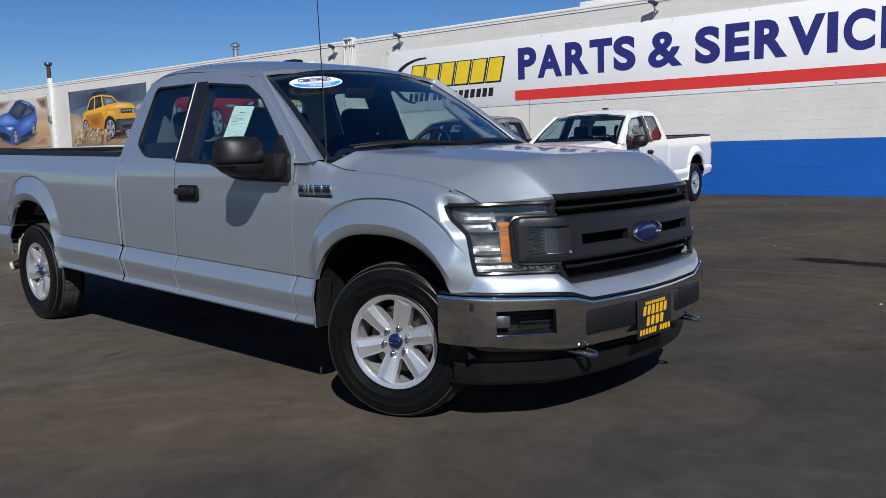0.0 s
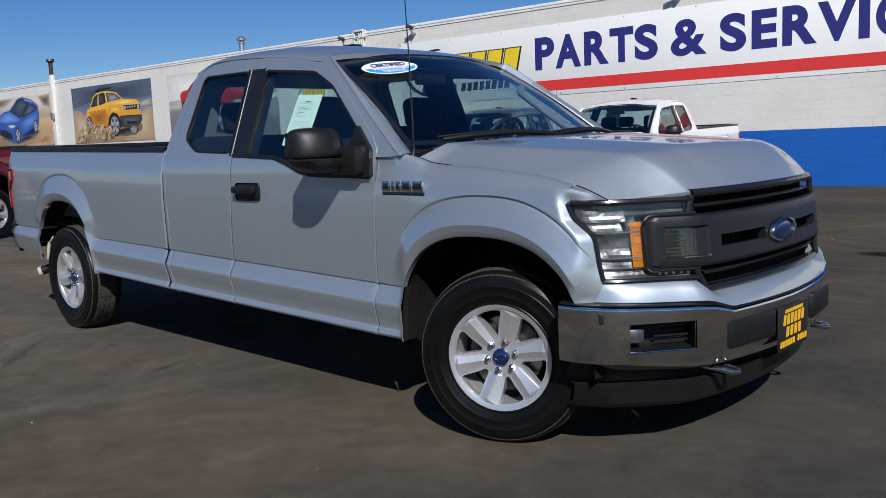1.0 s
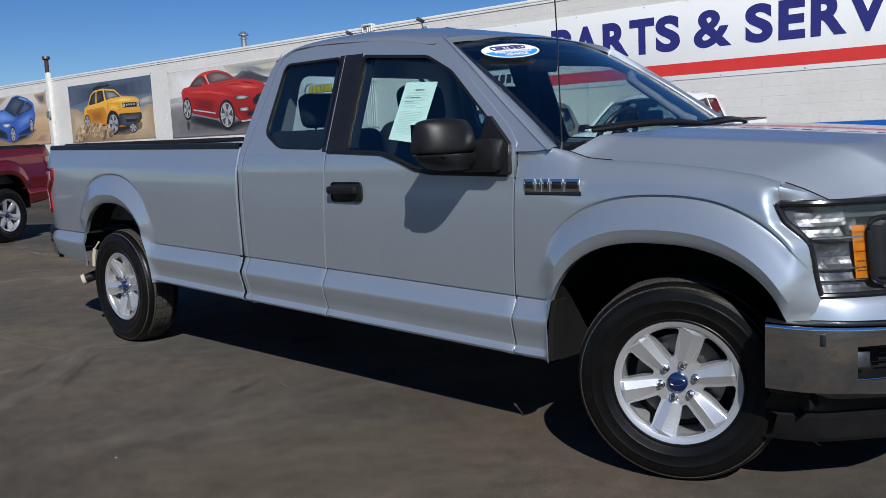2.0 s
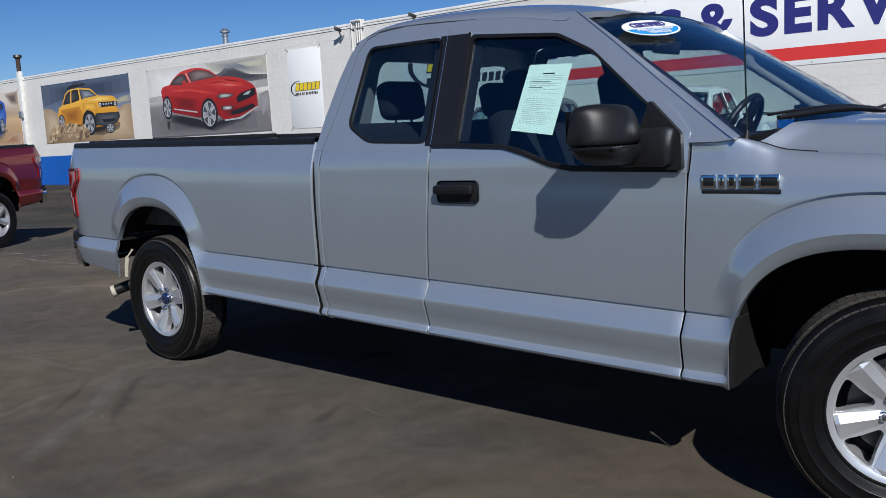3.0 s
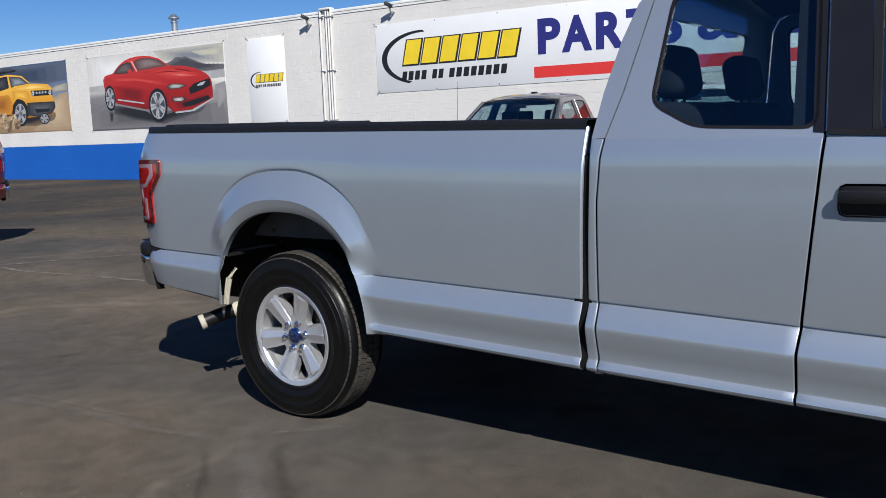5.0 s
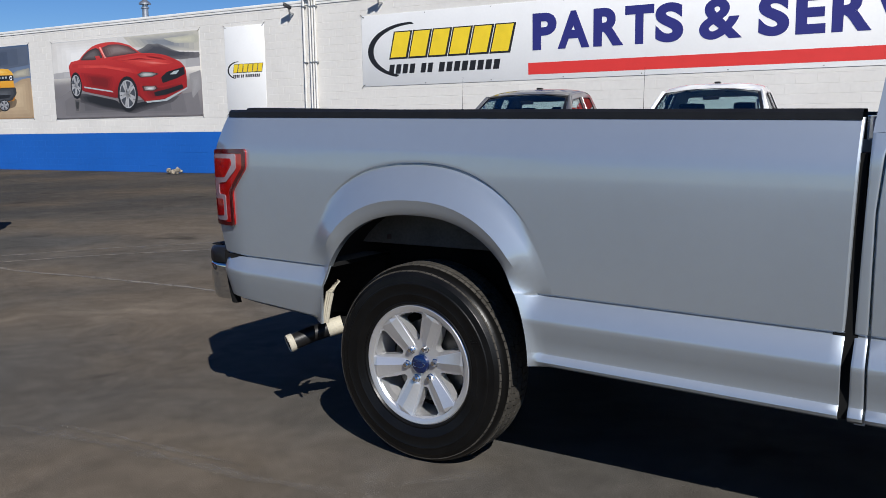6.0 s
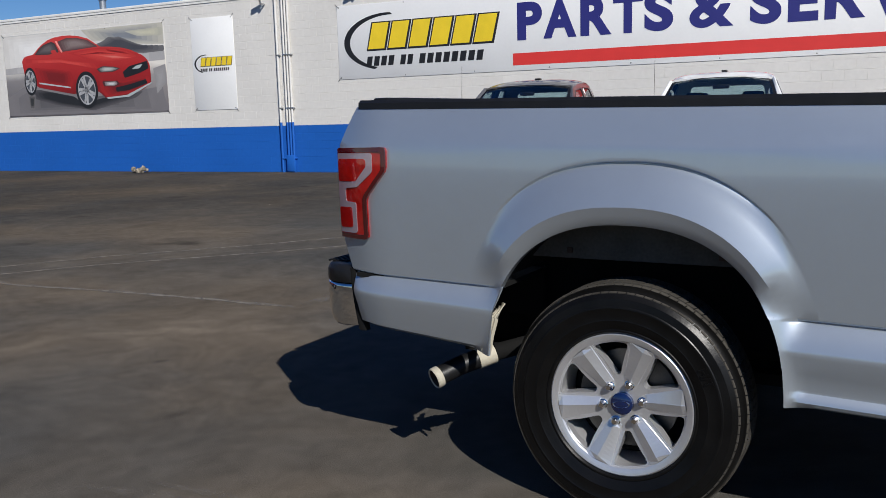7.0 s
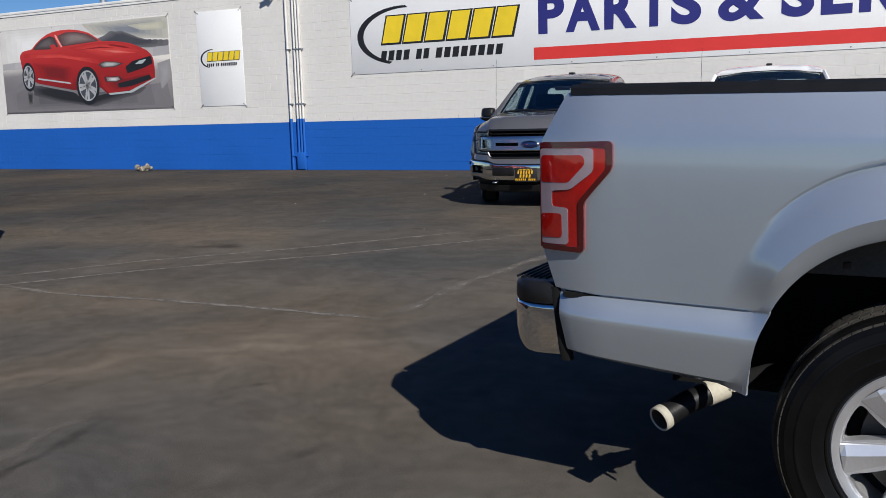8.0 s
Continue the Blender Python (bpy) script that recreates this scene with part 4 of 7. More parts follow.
    # black strip on the shelf makes the shadow gap between fascia and bumper
    shelf = []
    for x, y in plan:
        a = abs(y)
        zt = curve(a, [(0, 0.60), (0.48, 0.604), (0.60, 0.640), (0.93, 0.656)])
        n = Vector((1, y * 1.1, 0)).normalized() if a < 0.9 else Vector((0.3, math.copysign(1, y), 0)).normalized()
        shelf.append([(x + n.x * o, y + n.y * o, zt + d) for o, d in ((-0.06, 0.004), (0.0, 0.005), (0.010, 0.002), (0.014, -0.001))])
    bp = part("front_bumper", bm, M["chrome"], truck, "bright chrome front bumper", 30)
    part("bumper_top_cover", grid(shelf), M["plastic"], bp, "black plastic strip on the bumper's top, for the shadow gap there")
    part("bumper_clip", box((4.705, -0.962, 0.588), (4.722, -0.944, 0.628), 0.004), M["black"], bp, "small black clip")
    for s in (-1, 1):
        pocket = bmesh.new()
        o = [(4.800, 0.892, 0.474), (4.968, 0.684, 0.474), (4.968, 0.684, 0.586), (4.800, 0.892, 0.586)]
        outer = [Vector((x, s * y, z)) for x, y, z in o]
        inner = [p + Vector((-0.085, s * -0.06, 0.006 if p.z < 0.5 else -0.006)) for p in outer]
        vs = [pocket.verts.new(p) for p in outer + inner]
        for i in range(4):
            pocket.faces.new((vs[i], vs[(i + 1) % 4], vs[4 + (i + 1) % 4], vs[4 + i]))
        pocket.faces.new(vs[4:])
        fl = part("fog_pocket", pocket, M["plastic"], bp, "black fog lamp pocket")
        part("pocket_rim", tube([p + Vector((-0.006, 0, 0)) for p in outer + outer[:2]], 0.0035, 8), M["chrome"], bp)
        part("fog_lamp", box((-0.03, -0.034, -0.030), (0.01, 0.034, 0.030), 0.010, pose(4.790, s * 0.835, 0.532, 0, 0, s * 40)), M["reflector"], fl, "small clear fog lamp")
        for k in range(4):
            part("pocket_rib", box((-0.07, -0.004, -0.003), (0.07, 0.004, 0.003), 0.0, pose(4.865, s * 0.70, 0.50 + 0.02 * k, 0, 0, s * 128)), M["charcoal"], fl)
        part("bumper_pad", box((-0.02, -0.165, 0.442), (0.024, 0.165, 0.562), 0.018, pose(5.036, s * 0.36, 0, 0, 0, s * 8.5)), M["plastic"], bp, "black bumper pad")
        hk = [(4.86, s * 0.515, 0.358), (4.99, s * 0.515, 0.356), (5.03, s * 0.512, 0.352), (5.045, s * 0.487, 0.350), (5.03, s * 0.462, 0.352), (4.99, s * 0.457, 0.356), (4.86, s * 0.457, 0.358)]
        part("tow_hook", tube(hk, 0.011, 10), M["satin"], truck, "bare steel tow hook")
    # black valance and air dam
    rows = []
    for x, y in plan[1:-1]:
        q = 0.955 if abs(y) > 0.7 else 0.97
        rows.append([(x - 0.06, y * q, 0.41), (x - 0.10, y * q * 0.97, 0.345), (x - 0.105, y * q * 0.96, 0.322), (x - 0.06, y * q * 0.965, 0.312), (x - 0.08, y * q * 0.955, 0.235), (x - 0.10, y * q * 0.945, 0.215), (x - 0.13, y * q * 0.93, 0.21)])
    thicken(part("air_dam", grid(rows), M["plastic"], truck, "black plastic air dam", 20), 0.01)
    # show plate: black with plain yellow bars
    pl = part("front_plate", box((5.075, -0.185, 0.365), (5.085, 0.125, 0.555), 0.004), M["black"], truck, "black dealer plate with plain yellow bars")
    for z0, z1, w, n, skip in ((0.527, 0.541, 0.095, 10, ()), (0.476, 0.520, 0.115, 6, ()), (0.424, 0.466, 0.085, 4, ()), (0.384, 0.410, 0.145, 11, (6,))):
        for k in range(n):
            if k in skip:
                continue
            y, d, sl = -0.03 - w + 2 * w * k / n, 2 * w / n * 0.54, (z1 - z0) * 0.16
            bar = bmesh.new()
            vs = [bar.verts.new((x, yy, z)) for x in (5.085, 5.088) for yy, z in ((y, z0), (y + d, z0), (y + d + sl, z1), (y + sl, z1))]
            for f in ((0, 1, 2, 3), (4, 5, 6, 7), (0, 1, 5, 4), (1, 2, 6, 5), (2, 3, 7, 6), (3, 0, 4, 7)):
                bar.faces.new([vs[i] for i in f])
            part("plate_bar", bar, M["amberprint"], pl, smooth=0)
    # head lamps
    for s in (-1, 1):
        def yo(z):
            return curve(z, [(0.735, 0.886), (0.805, 0.891), (0.863, 0.8925), (0.90, 0.894), (0.925, 0.899), (0.955, 0.908), (0.985, 0.917), (1.045, 0.924)])

        def surf(y0, y1, z0, z1, out, n=10, m=6):
            return grid([[(nose(y, z, out), s * y, z) for z in np.linspace(z0, z1, m)] for y in np.linspace(y0, y1, n)])
        hl = part("headlight", grid([[(nose(yo(z) * (1 - u) + 0.59 * u, z, -0.07), s * (yo(z) * (1 - u) + 0.59 * u - 0.01), z) for z in np.linspace(0.742, 1.042, 21)] for u in np.linspace(0, 1, 14)]), M["lamphouse"], truck, "clear headlight with amber marker")
        facet = random.Random(17)
        for y0, y1, z0, z1, deep, bowl, lean, m in ((0.908, 0.80, 0.968, 1.036, -0.022, 0.018, 0.012, "reflector"), (0.80, 0.61, 0.992, 1.028, -0.030, 0.010, 0.022, "lamphouse"), (0.905, 0.815, 0.933, 0.968, -0.016, 0.008, 0.016, "reflector"),
                                                    (0.888, 0.770, 0.829, 0.932, -0.022, 0.030, 0.0, "reflector"), (0.888, 0.770, 0.788, 0.828, -0.020, 0.012, 0.010, "reflector"), (0.882, 0.62, 0.746, 0.788, -0.016, 0.010, 0.022, "reflector"), (0.80, 0.765, 0.935, 0.988, -0.026, 0.010, 0.010, "reflector")):
            nu, nw = max(5, int(abs(y0 - y1) / 0.010)), max(3, int((z1 - z0) / 0.011))
            rf = grid([[(nose(y, z, deep - lean * w - bowl * math.cos((u - 0.5) * 2.8) * (1 - abs(2 * w - 1) ** 3) + facet.uniform(-0.0008, 0.0008)), s * y, z) for w, z in zip(np.linspace(0, 1, nw + 1), np.linspace(z0, z1, nw + 1))] for u, y in zip(np.linspace(0, 1, nu + 1), np.linspace(y0, y1, nu + 1))])
            part("reflector", rf, M[m], hl, smooth=0)
        for k in range(5):
            y = 0.725 - 0.022 * k
            part("lamp_tick", surf(y, y - 0.009, 0.757, 0.776, -0.010, 2, 2), M["satin"], hl)
        for k in range(5):
            part("marker_rib", surf(0.795, 0.768, 0.815 + 0.032 * k, 0.819 + 0.032 * k, -0.0085, 3, 2), M["amberdark"], hl)
        part("projector", lathe([(0, 0.03), (0.025, 0.024), (0.036, 0.0), (0.04, -0.02)], 24, 'Z'), M["lens"], hl).matrix_world = pose(4.685, s * 0.84, 0.91, 0, 90, -s * 40)
        for z0, z1 in ((0.926, 0.932), (0.826, 0.831), (0.787, 0.790)):
            part("lamp_divider", surf(0.888, 0.772, z0, z1, -0.008), M["satin"], hl)
        part("amber_marker", surf(0.800, 0.764, 0.792, 0.966, -0.010, 5, 8), M["amber"], hl, "amber side marker")
        edge = [(nose(yo(z), z, 0.0), s * yo(z), z) for z in np.linspace(0.742, 1.042, 21)]
        top = [(nose(y, 1.045, 0.0), s * y, 1.045) for y in np.linspace(0.92, 0.60, 14)]
        bot = [(nose(y, 0.74, 0.0), s * y, 0.74) for y in np.linspace(0.60, 0.888, 14)]
        part("lamp_bezel", tube(edge + top, 0.012, 8), M["gloss"], hl)
        part("lamp_bezel", tube(bot, 0.011, 8), M["gloss"], hl)
        cover = part("lens_cover", grid([[(nose(yo(z) * (1 - u) + 0.60 * u, z, 0.0), s * (yo(z) * (1 - u) + 0.60 * u), z) for z in np.linspace(0.738, 1.045, 21)] for u in np.linspace(0, 1, 16)]), M["lens"], hl, "clear lens cover")
        thicken(cover, 0.004)
        cover.visible_shadow = False


def rear_end(truck):
    gate = grid([[(tail_x(z) - 0.012 + 0.03 * (y / 0.8) ** 4, y, z) for z in np.linspace(0.735, 1.375, 14)] for y in np.linspace(-0.80, 0.80, 18)])
    tg = thicken(part("tailgate", gate, M["silver"], truck), 0.05)
    part("gate_cap", box((-1.0, -0.80, 1.362), (-0.93, 0.80, 1.392), 0.008), M["plastic"], tg)
    part("gate_handle", box((-1.11, -0.12, 1.15), (-1.08, 0.12, 1.22), 0.012), M["plastic"], tg)
    floor = box((-1.0, -0.55, 0.76), (1.48, 0.55, 0.79))
    for sd in (-1, 1):
        box((0.56, sd * 0.70 - 0.15, 0.76), (1.48, sd * 0.70 + 0.14, 0.79), bm=floor)
        box((-1.0, sd * 0.70 - 0.15, 0.76), (-0.52, sd * 0.70 + 0.14, 0.79), bm=floor)
    for k in range(11):
        y = -0.51 + k * 0.097
        part("floor_rib", box((-1.0, y, 0.788), (1.48, y + 0.05, 0.80)), M["silver"], truck)
    part("bed_floor", floor, M["silver"], truck)
    part("bed_bulkhead", box((1.462, -0.90, 0.70), (1.486, 0.90, 1.315), 0.006), M["silver"], truck)
    for s in (-1, 1):
        shape = rounded([(-1.086, 1.213), (-0.835, 1.217), (-0.835, 1.135), (-0.925, 1.035), (-0.925, 0.885), (-1.086, 0.885)], 0.018)

        def lay(bm, off):
            bmesh.ops.subdivide_edges(bm, edges=bm.edges[:], cuts=2, use_grid_fill=True)
            for v in bm.verts:
                w = v.co.y
                v.co.x = max(v.co.x, tail_x(v.co.z) + 0.004)
                v.co.y = s * (side_y(v.co.x, v.co.z) + off + w)
            return bm
        tl = part("tail_light", lay(plate(shape, -0.03), 0.010), M["redlens"], truck, "red tail light with pale inner line")
        inner = [(-1.086, 1.197), (-0.852, 1.201), (-0.852, 1.139), (-0.941, 1.040), (-0.941, 0.901), (-1.086, 0.901)]
        part("lens_rim", lay(plate(shape, -0.006, [rounded(inner, 0.012)]), 0.0135), M["lamprim"], tl, "smoked edge")
        upper = rounded([(-1.076, 1.174), (-0.925, 1.176), (-0.918, 1.150), (-0.975, 1.094), (-1.076, 1.092)], 0.012)
        lower = rounded([(-1.078, 0.998), (-1.000, 1.000), (-1.000, 0.926), (-1.076, 0.922)], 0.012)
        part("pale_line", lay(plate(rounded([(-1.082, 1.194), (-0.893, 1.196), (-0.893, 1.128), (-0.968, 1.074), (-1.036, 1.068), (-1.036, 1.020), (-0.978, 1.018), (-0.978, 0.906), (-1.082, 0.904)], 0.012), -0.004, [upper, lower]), 0.0125), M["palelens"], tl)
        for cell, nm in ((upper, "upper_lens"), (lower, "lower_lens")):
            part(nm, lay(plate(cell, -0.004), 0.0135), M["redlens"], tl)
        # light's return round the corner
        part("lamp_side", box((-1.092, -0.012, 0.886), (-1.06, 0.012, 1.212), 0.006, pose(0, s * 0.895, 0)), M["redlens"], tl)
        # bumper: chrome face under a black cap with a ribbed step
        plan = [(-1.030, 0.922, 0), (-1.075, 0.926, 0), (-1.115, 0.922, 0.15), (-1.15, 0.908, 0.35), (-1.18, 0.882, 0.6), (-1.20, 0.845, 0.85), (-1.212, 0.78, 1), (-1.218, 0.6, 1), (-1.22, 0.3, 1), (-1.22, 0.0, 1)]

        def ring(profile):
            rows = []
            for x, y, turn in plan:
                rows.append([(min(x, tail_x(z) - 0.010) - o * turn, s * (y + o * (1 - turn)), z) for z, o in profile])
            return grid(rows)
        rb = part("rear_bumper", ring([(0.708, -0.03), (0.706, -0.004), (0.702, 0.001), (0.694, 0.003), (0.66, 0.003), (0.61, 0.001), (0.575, -0.006), (0.552, -0.016), (0.538, -0.032), (0.53, -0.06)]), M["chrome"], truck, "chrome rear bumper with black step", 40)
        part("bumper_step", ring([(0.706, -0.02), (0.708, -0.003), (0.714, 0.002), (0.752, 0.001), (0.766, -0.005), (0.774, -0.018), (0.776, -0.04), (0.776, -0.16)]), M["plastic"], rb, "black ribbed bumper step", 40)
        for k in range(6):
            part("step_rib", box((-1.195 + k * 0.020, s * 0.66 - 0.2, 0.775), (-1.187 + k * 0.020, s * 0.66 + 0.2, 0.782), 0.002), M["plastic"], rb)
        seal = [[(tail_x(z) + d, s * (0.924 - 0.006 * ((z - 0.66) / 0.1) ** 2 + o), z) for d, o in ((-0.018, -0.02), (-0.016, 0.004), (-0.004, 0.008), (0.012, 0.004), (0.018, -0.02))] for z in np.linspace(0.53, 0.765, 9)]
        part("bumper_seal", grid(seal), M["dark"], truck, "black rubber seal at the bumper's end")


def wheel_meshes():
    """Rim, tyre, tread, cap, nut and brake disc, for an axle along y whose outer face looks to -y."""
    out = {}
    hole_list = []
    for k in range(6):
        a0 = math.radians(35 + 60 * k)
        w0, w1, r0, r1 = math.radians(5.5), math.radians(17.0), 0.094, 0.206
        pts = [(r0 * math.cos(a0 - w0), r0 * math.sin(a0 - w0)), (0.15 * math.cos(a0 - w1 * 0.72), 0.15 * math.sin(a0 - w1 * 0.72)), (r1 * math.cos(a0 - w1), r1 * math.sin(a0 - w1)), (r1 * 1.02 * math.cos(a0), r1 * 1.02 * math.sin(a0)),
               (r1 * math.cos(a0 + w1), r1 * math.sin(a0 + w1)), (0.15 * math.cos(a0 + w1 * 0.72), 0.15 * math.sin(a0 + w1 * 0.72)), (r0 * math.cos(a0 + w0), r0 * math.sin(a0 + w0))]
        hole_list.append(rounded(pts, 0.018, 4))
    face = [(0.219 * math.cos(i * math.pi / 36), 0.219 * math.sin(i * math.pi / 36)) for i in range(72)]
    bm = plate(face, 0.040, hole_list)

    def dish(bm):
        for v in bm.verts:
            r = math.hypot(v.co.x, v.co.z)
            v.co.y += -0.098 + 0.030 * min(1, max(0, (0.21 - r) / 0.15)) ** 0.8
        return bm
    dish(bm)
    # one spoke: a roof with an off-centre crease over a stepped foot
    rows = []
    for r in np.linspace(0.056, 0.209, 12):
        w = 0.0235 + 0.022 * ((r - 0.056) / 0.153) ** 1.1
        rise = 0.012 * min(1.0, (r - 0.045) / 0.04) * min(1.0, (0.216 - r) / 0.025 + 0.25)
        back = -0.098 + 0.030 * min(1, max(0, (0.21 - r) / 0.15)) ** 0.8
        c = 0.05 - 0.25 * (r - 0.056) / 0.153
        rows.append([(r, h + back, o * w) for o, h in ((-1.12, 0.006), (-1.06, -0.002), (-0.94, -0.0022), (-0.88, -0.004), (c - 0.07, -rise), (c, -rise - 0.0008), (c + 0.07, -rise), (0.88, -0.004), (0.94, -0.0022), (1.06, -0.002), (1.12, 0.006))])
    out["spoke"] = grid(rows)
    merge(bm, lathe([(0.205, -0.092), (0.212, -0.102), (0.222, -0.106), (0.232, -0.108), (0.237, -0.104), (0.236, -0.09), (0.222, -0.082), (0.212, -0.06), (0.205, 0.0), (0.20, 0.1)], 64))
    merge(bm, lathe([(0.05, -0.06), (0.06, -0.072), (0.058, -0.055)], 32))
    out["rim"] = bm
    prof = [(0.225, -0.088), (0.236, -0.105), (0.242, -0.112), (0.247, -0.1125), (0.250, -0.1105), (0.262, -0.116), (0.278, -0.1205), (0.281, -0.1222), (0.284, -0.1213), (0.304, -0.1245), (0.318, -0.1255), (0.321, -0.1268), (0.325, -0.1262), (0.328, -0.1238),
            (0.345, -0.1215), (0.351, -0.1205), (0.353, -0.118), (0.366, -0.112), (0.379, -0.098), (0.384, -0.088)]
    tread = [(0.386, -0.07), (0.387, -0.062), (0.379, -0.061), (0.379, -0.053), (0.388, -0.052), (0.388, -0.022), (0.380, -0.021), (0.380, -0.013), (0.388, -0.012)]
    full = prof + tread + [(r, -y) for r, y in reversed(tread)] + [(r, -y) for r, y in reversed(prof)]
    out["tyre"] = lathe(full, 96)
    tr = bmesh.new()
    pitch = 2 * math.pi / 82
    for k in range(82):
        a = pitch * k
        for y0, y1, r in ((-0.1115, -0.063, 0.386), (-0.058, -0.0215, 0.389), (-0.0165, 0.0165, 0.389), (0.0215, 0.058, 0.389), (0.063, 0.1115, 0.386)):
            skew = 0.010 if y0 < 0 else -0.010
            hw = pitch * 0.435
            q = []
            for yy, da in ((y0, -hw + skew), (y1, -hw - skew), (y1, hw - skew), (y0, hw + skew)):
                low = abs(yy) > 0.1
                for rr in ((0.352, 0.3695) if low else (r - 0.012, r + 0.004)):
                    q.append(tr.verts.new((rr * math.cos(a + da), yy, rr * math.sin(a + da))))
            for f in ((1, 3, 5, 7), (0, 2, 3, 1), (2, 4, 5, 3), (4, 6, 7, 5), (6, 0, 1, 7)):
                tr.faces.new([q[i] for i in f])
    out["tread"] = tr
    out["cap"] = lathe([(0, -0.093), (0.03, -0.092), (0.036, -0.088), (0.037, -0.07)], 32)
    nut = lathe([(0, -0.018), (0.008, -0.0175), (0.0125, -0.010), (0.0135, 0.0), (0.0165, 0.002), (0.0165, 0.01)], 12)
    out["nut"] = nut
    br = lathe([(0.03, -0.03), (0.07, -0.03), (0.075, -0.012), (0.165, -0.012), (0.165, 0.012), (0.03, 0.012)], 40)
    out["disc"] = br
    bl = lathe([(0.0, 0.03), (0.2, 0.03), (0.21, 0.06)], 40)
    out["shield"] = bl
    return out


def add_wheels(truck):
    b = wheel_meshes()
    rim = part("wheel", b["rim"], M["alloy"], truck, "six-spoke machined alloy wheel", 30)
    tyre = part("tyre", b["tyre"], M["rubber"], rim, "black road tyre", 30)
    part("tread", b["tread"], M["treadrubber"], rim, "", 0)
    ht = lettering("H/T", -0.030, 0.030, -0.014, 0.014, 0.0, M["rubber"], rim, "sidewall_letters")
    ht.matrix_basis = pose(0.283, -0.1235, 0.105, 0, 70, 0)
    part("centre_cap", b["cap"], M["emblem"], rim, "plain dark blue centre cap")
    oval = lathe([(0.024, -0.0935), (0.0265, -0.0945), (0.029, -0.0935)], 32)
    for v in oval.verts:
        v.co.z *= 0.42
    part("cap_ring", oval, M["satin"], rim)
    nut = b["nut"]
    nm = bpy.data.meshes.new("lug_nut")
    nut.to_mesh(nm)
    nut.free()
    nm.materials.append(M["chrome"])
    for k in range(6):
        a = math.radians(5 + 60 * k)
        o = new("lug_nut", nm)
        o.parent = rim
        o.location = (0.066 * math.cos(a), -0.078, 0.066 * math.sin(a))
    sp = bpy.data.meshes.new("spoke")
    b["spoke"].to_mesh(sp)
    b["spoke"].free()
    sp.materials.append(M["alloy"])
    for k in range(6):
        o = new("spoke", sp)
        o.parent = rim
        o.rotation_euler = (0, -math.radians(5 + 60 * k), 0)
    part("brake_disc", b["disc"], M["steel"], rim)
    part("brake_shield", b["shield"], M["dark"], rim)
    rim.matrix_world = pose(0, -0.842, 0.388, 0, -5, 0)
    for x, y, z, rz, ry in ((4.155, -0.842, 0.378, 20, -9), (0, 0.842, 0.388, 180, 20), (4.155, 0.842, 0.378, 200, 40)):
        made = rim.copy()
        scene.collection.objects.link(made)
        made.matrix_basis = pose(x, y, z, 0, ry, rz)
        for c in rim.children:
            k = c.copy()
            scene.collection.objects.link(k)
            k.parent = made
            # the loaded front tyres stand a little lower
            if x > 1 and c.name.split(".")[0] in ("tyre", "tread"):
                k.scale = (0.973, 1, 0.973)


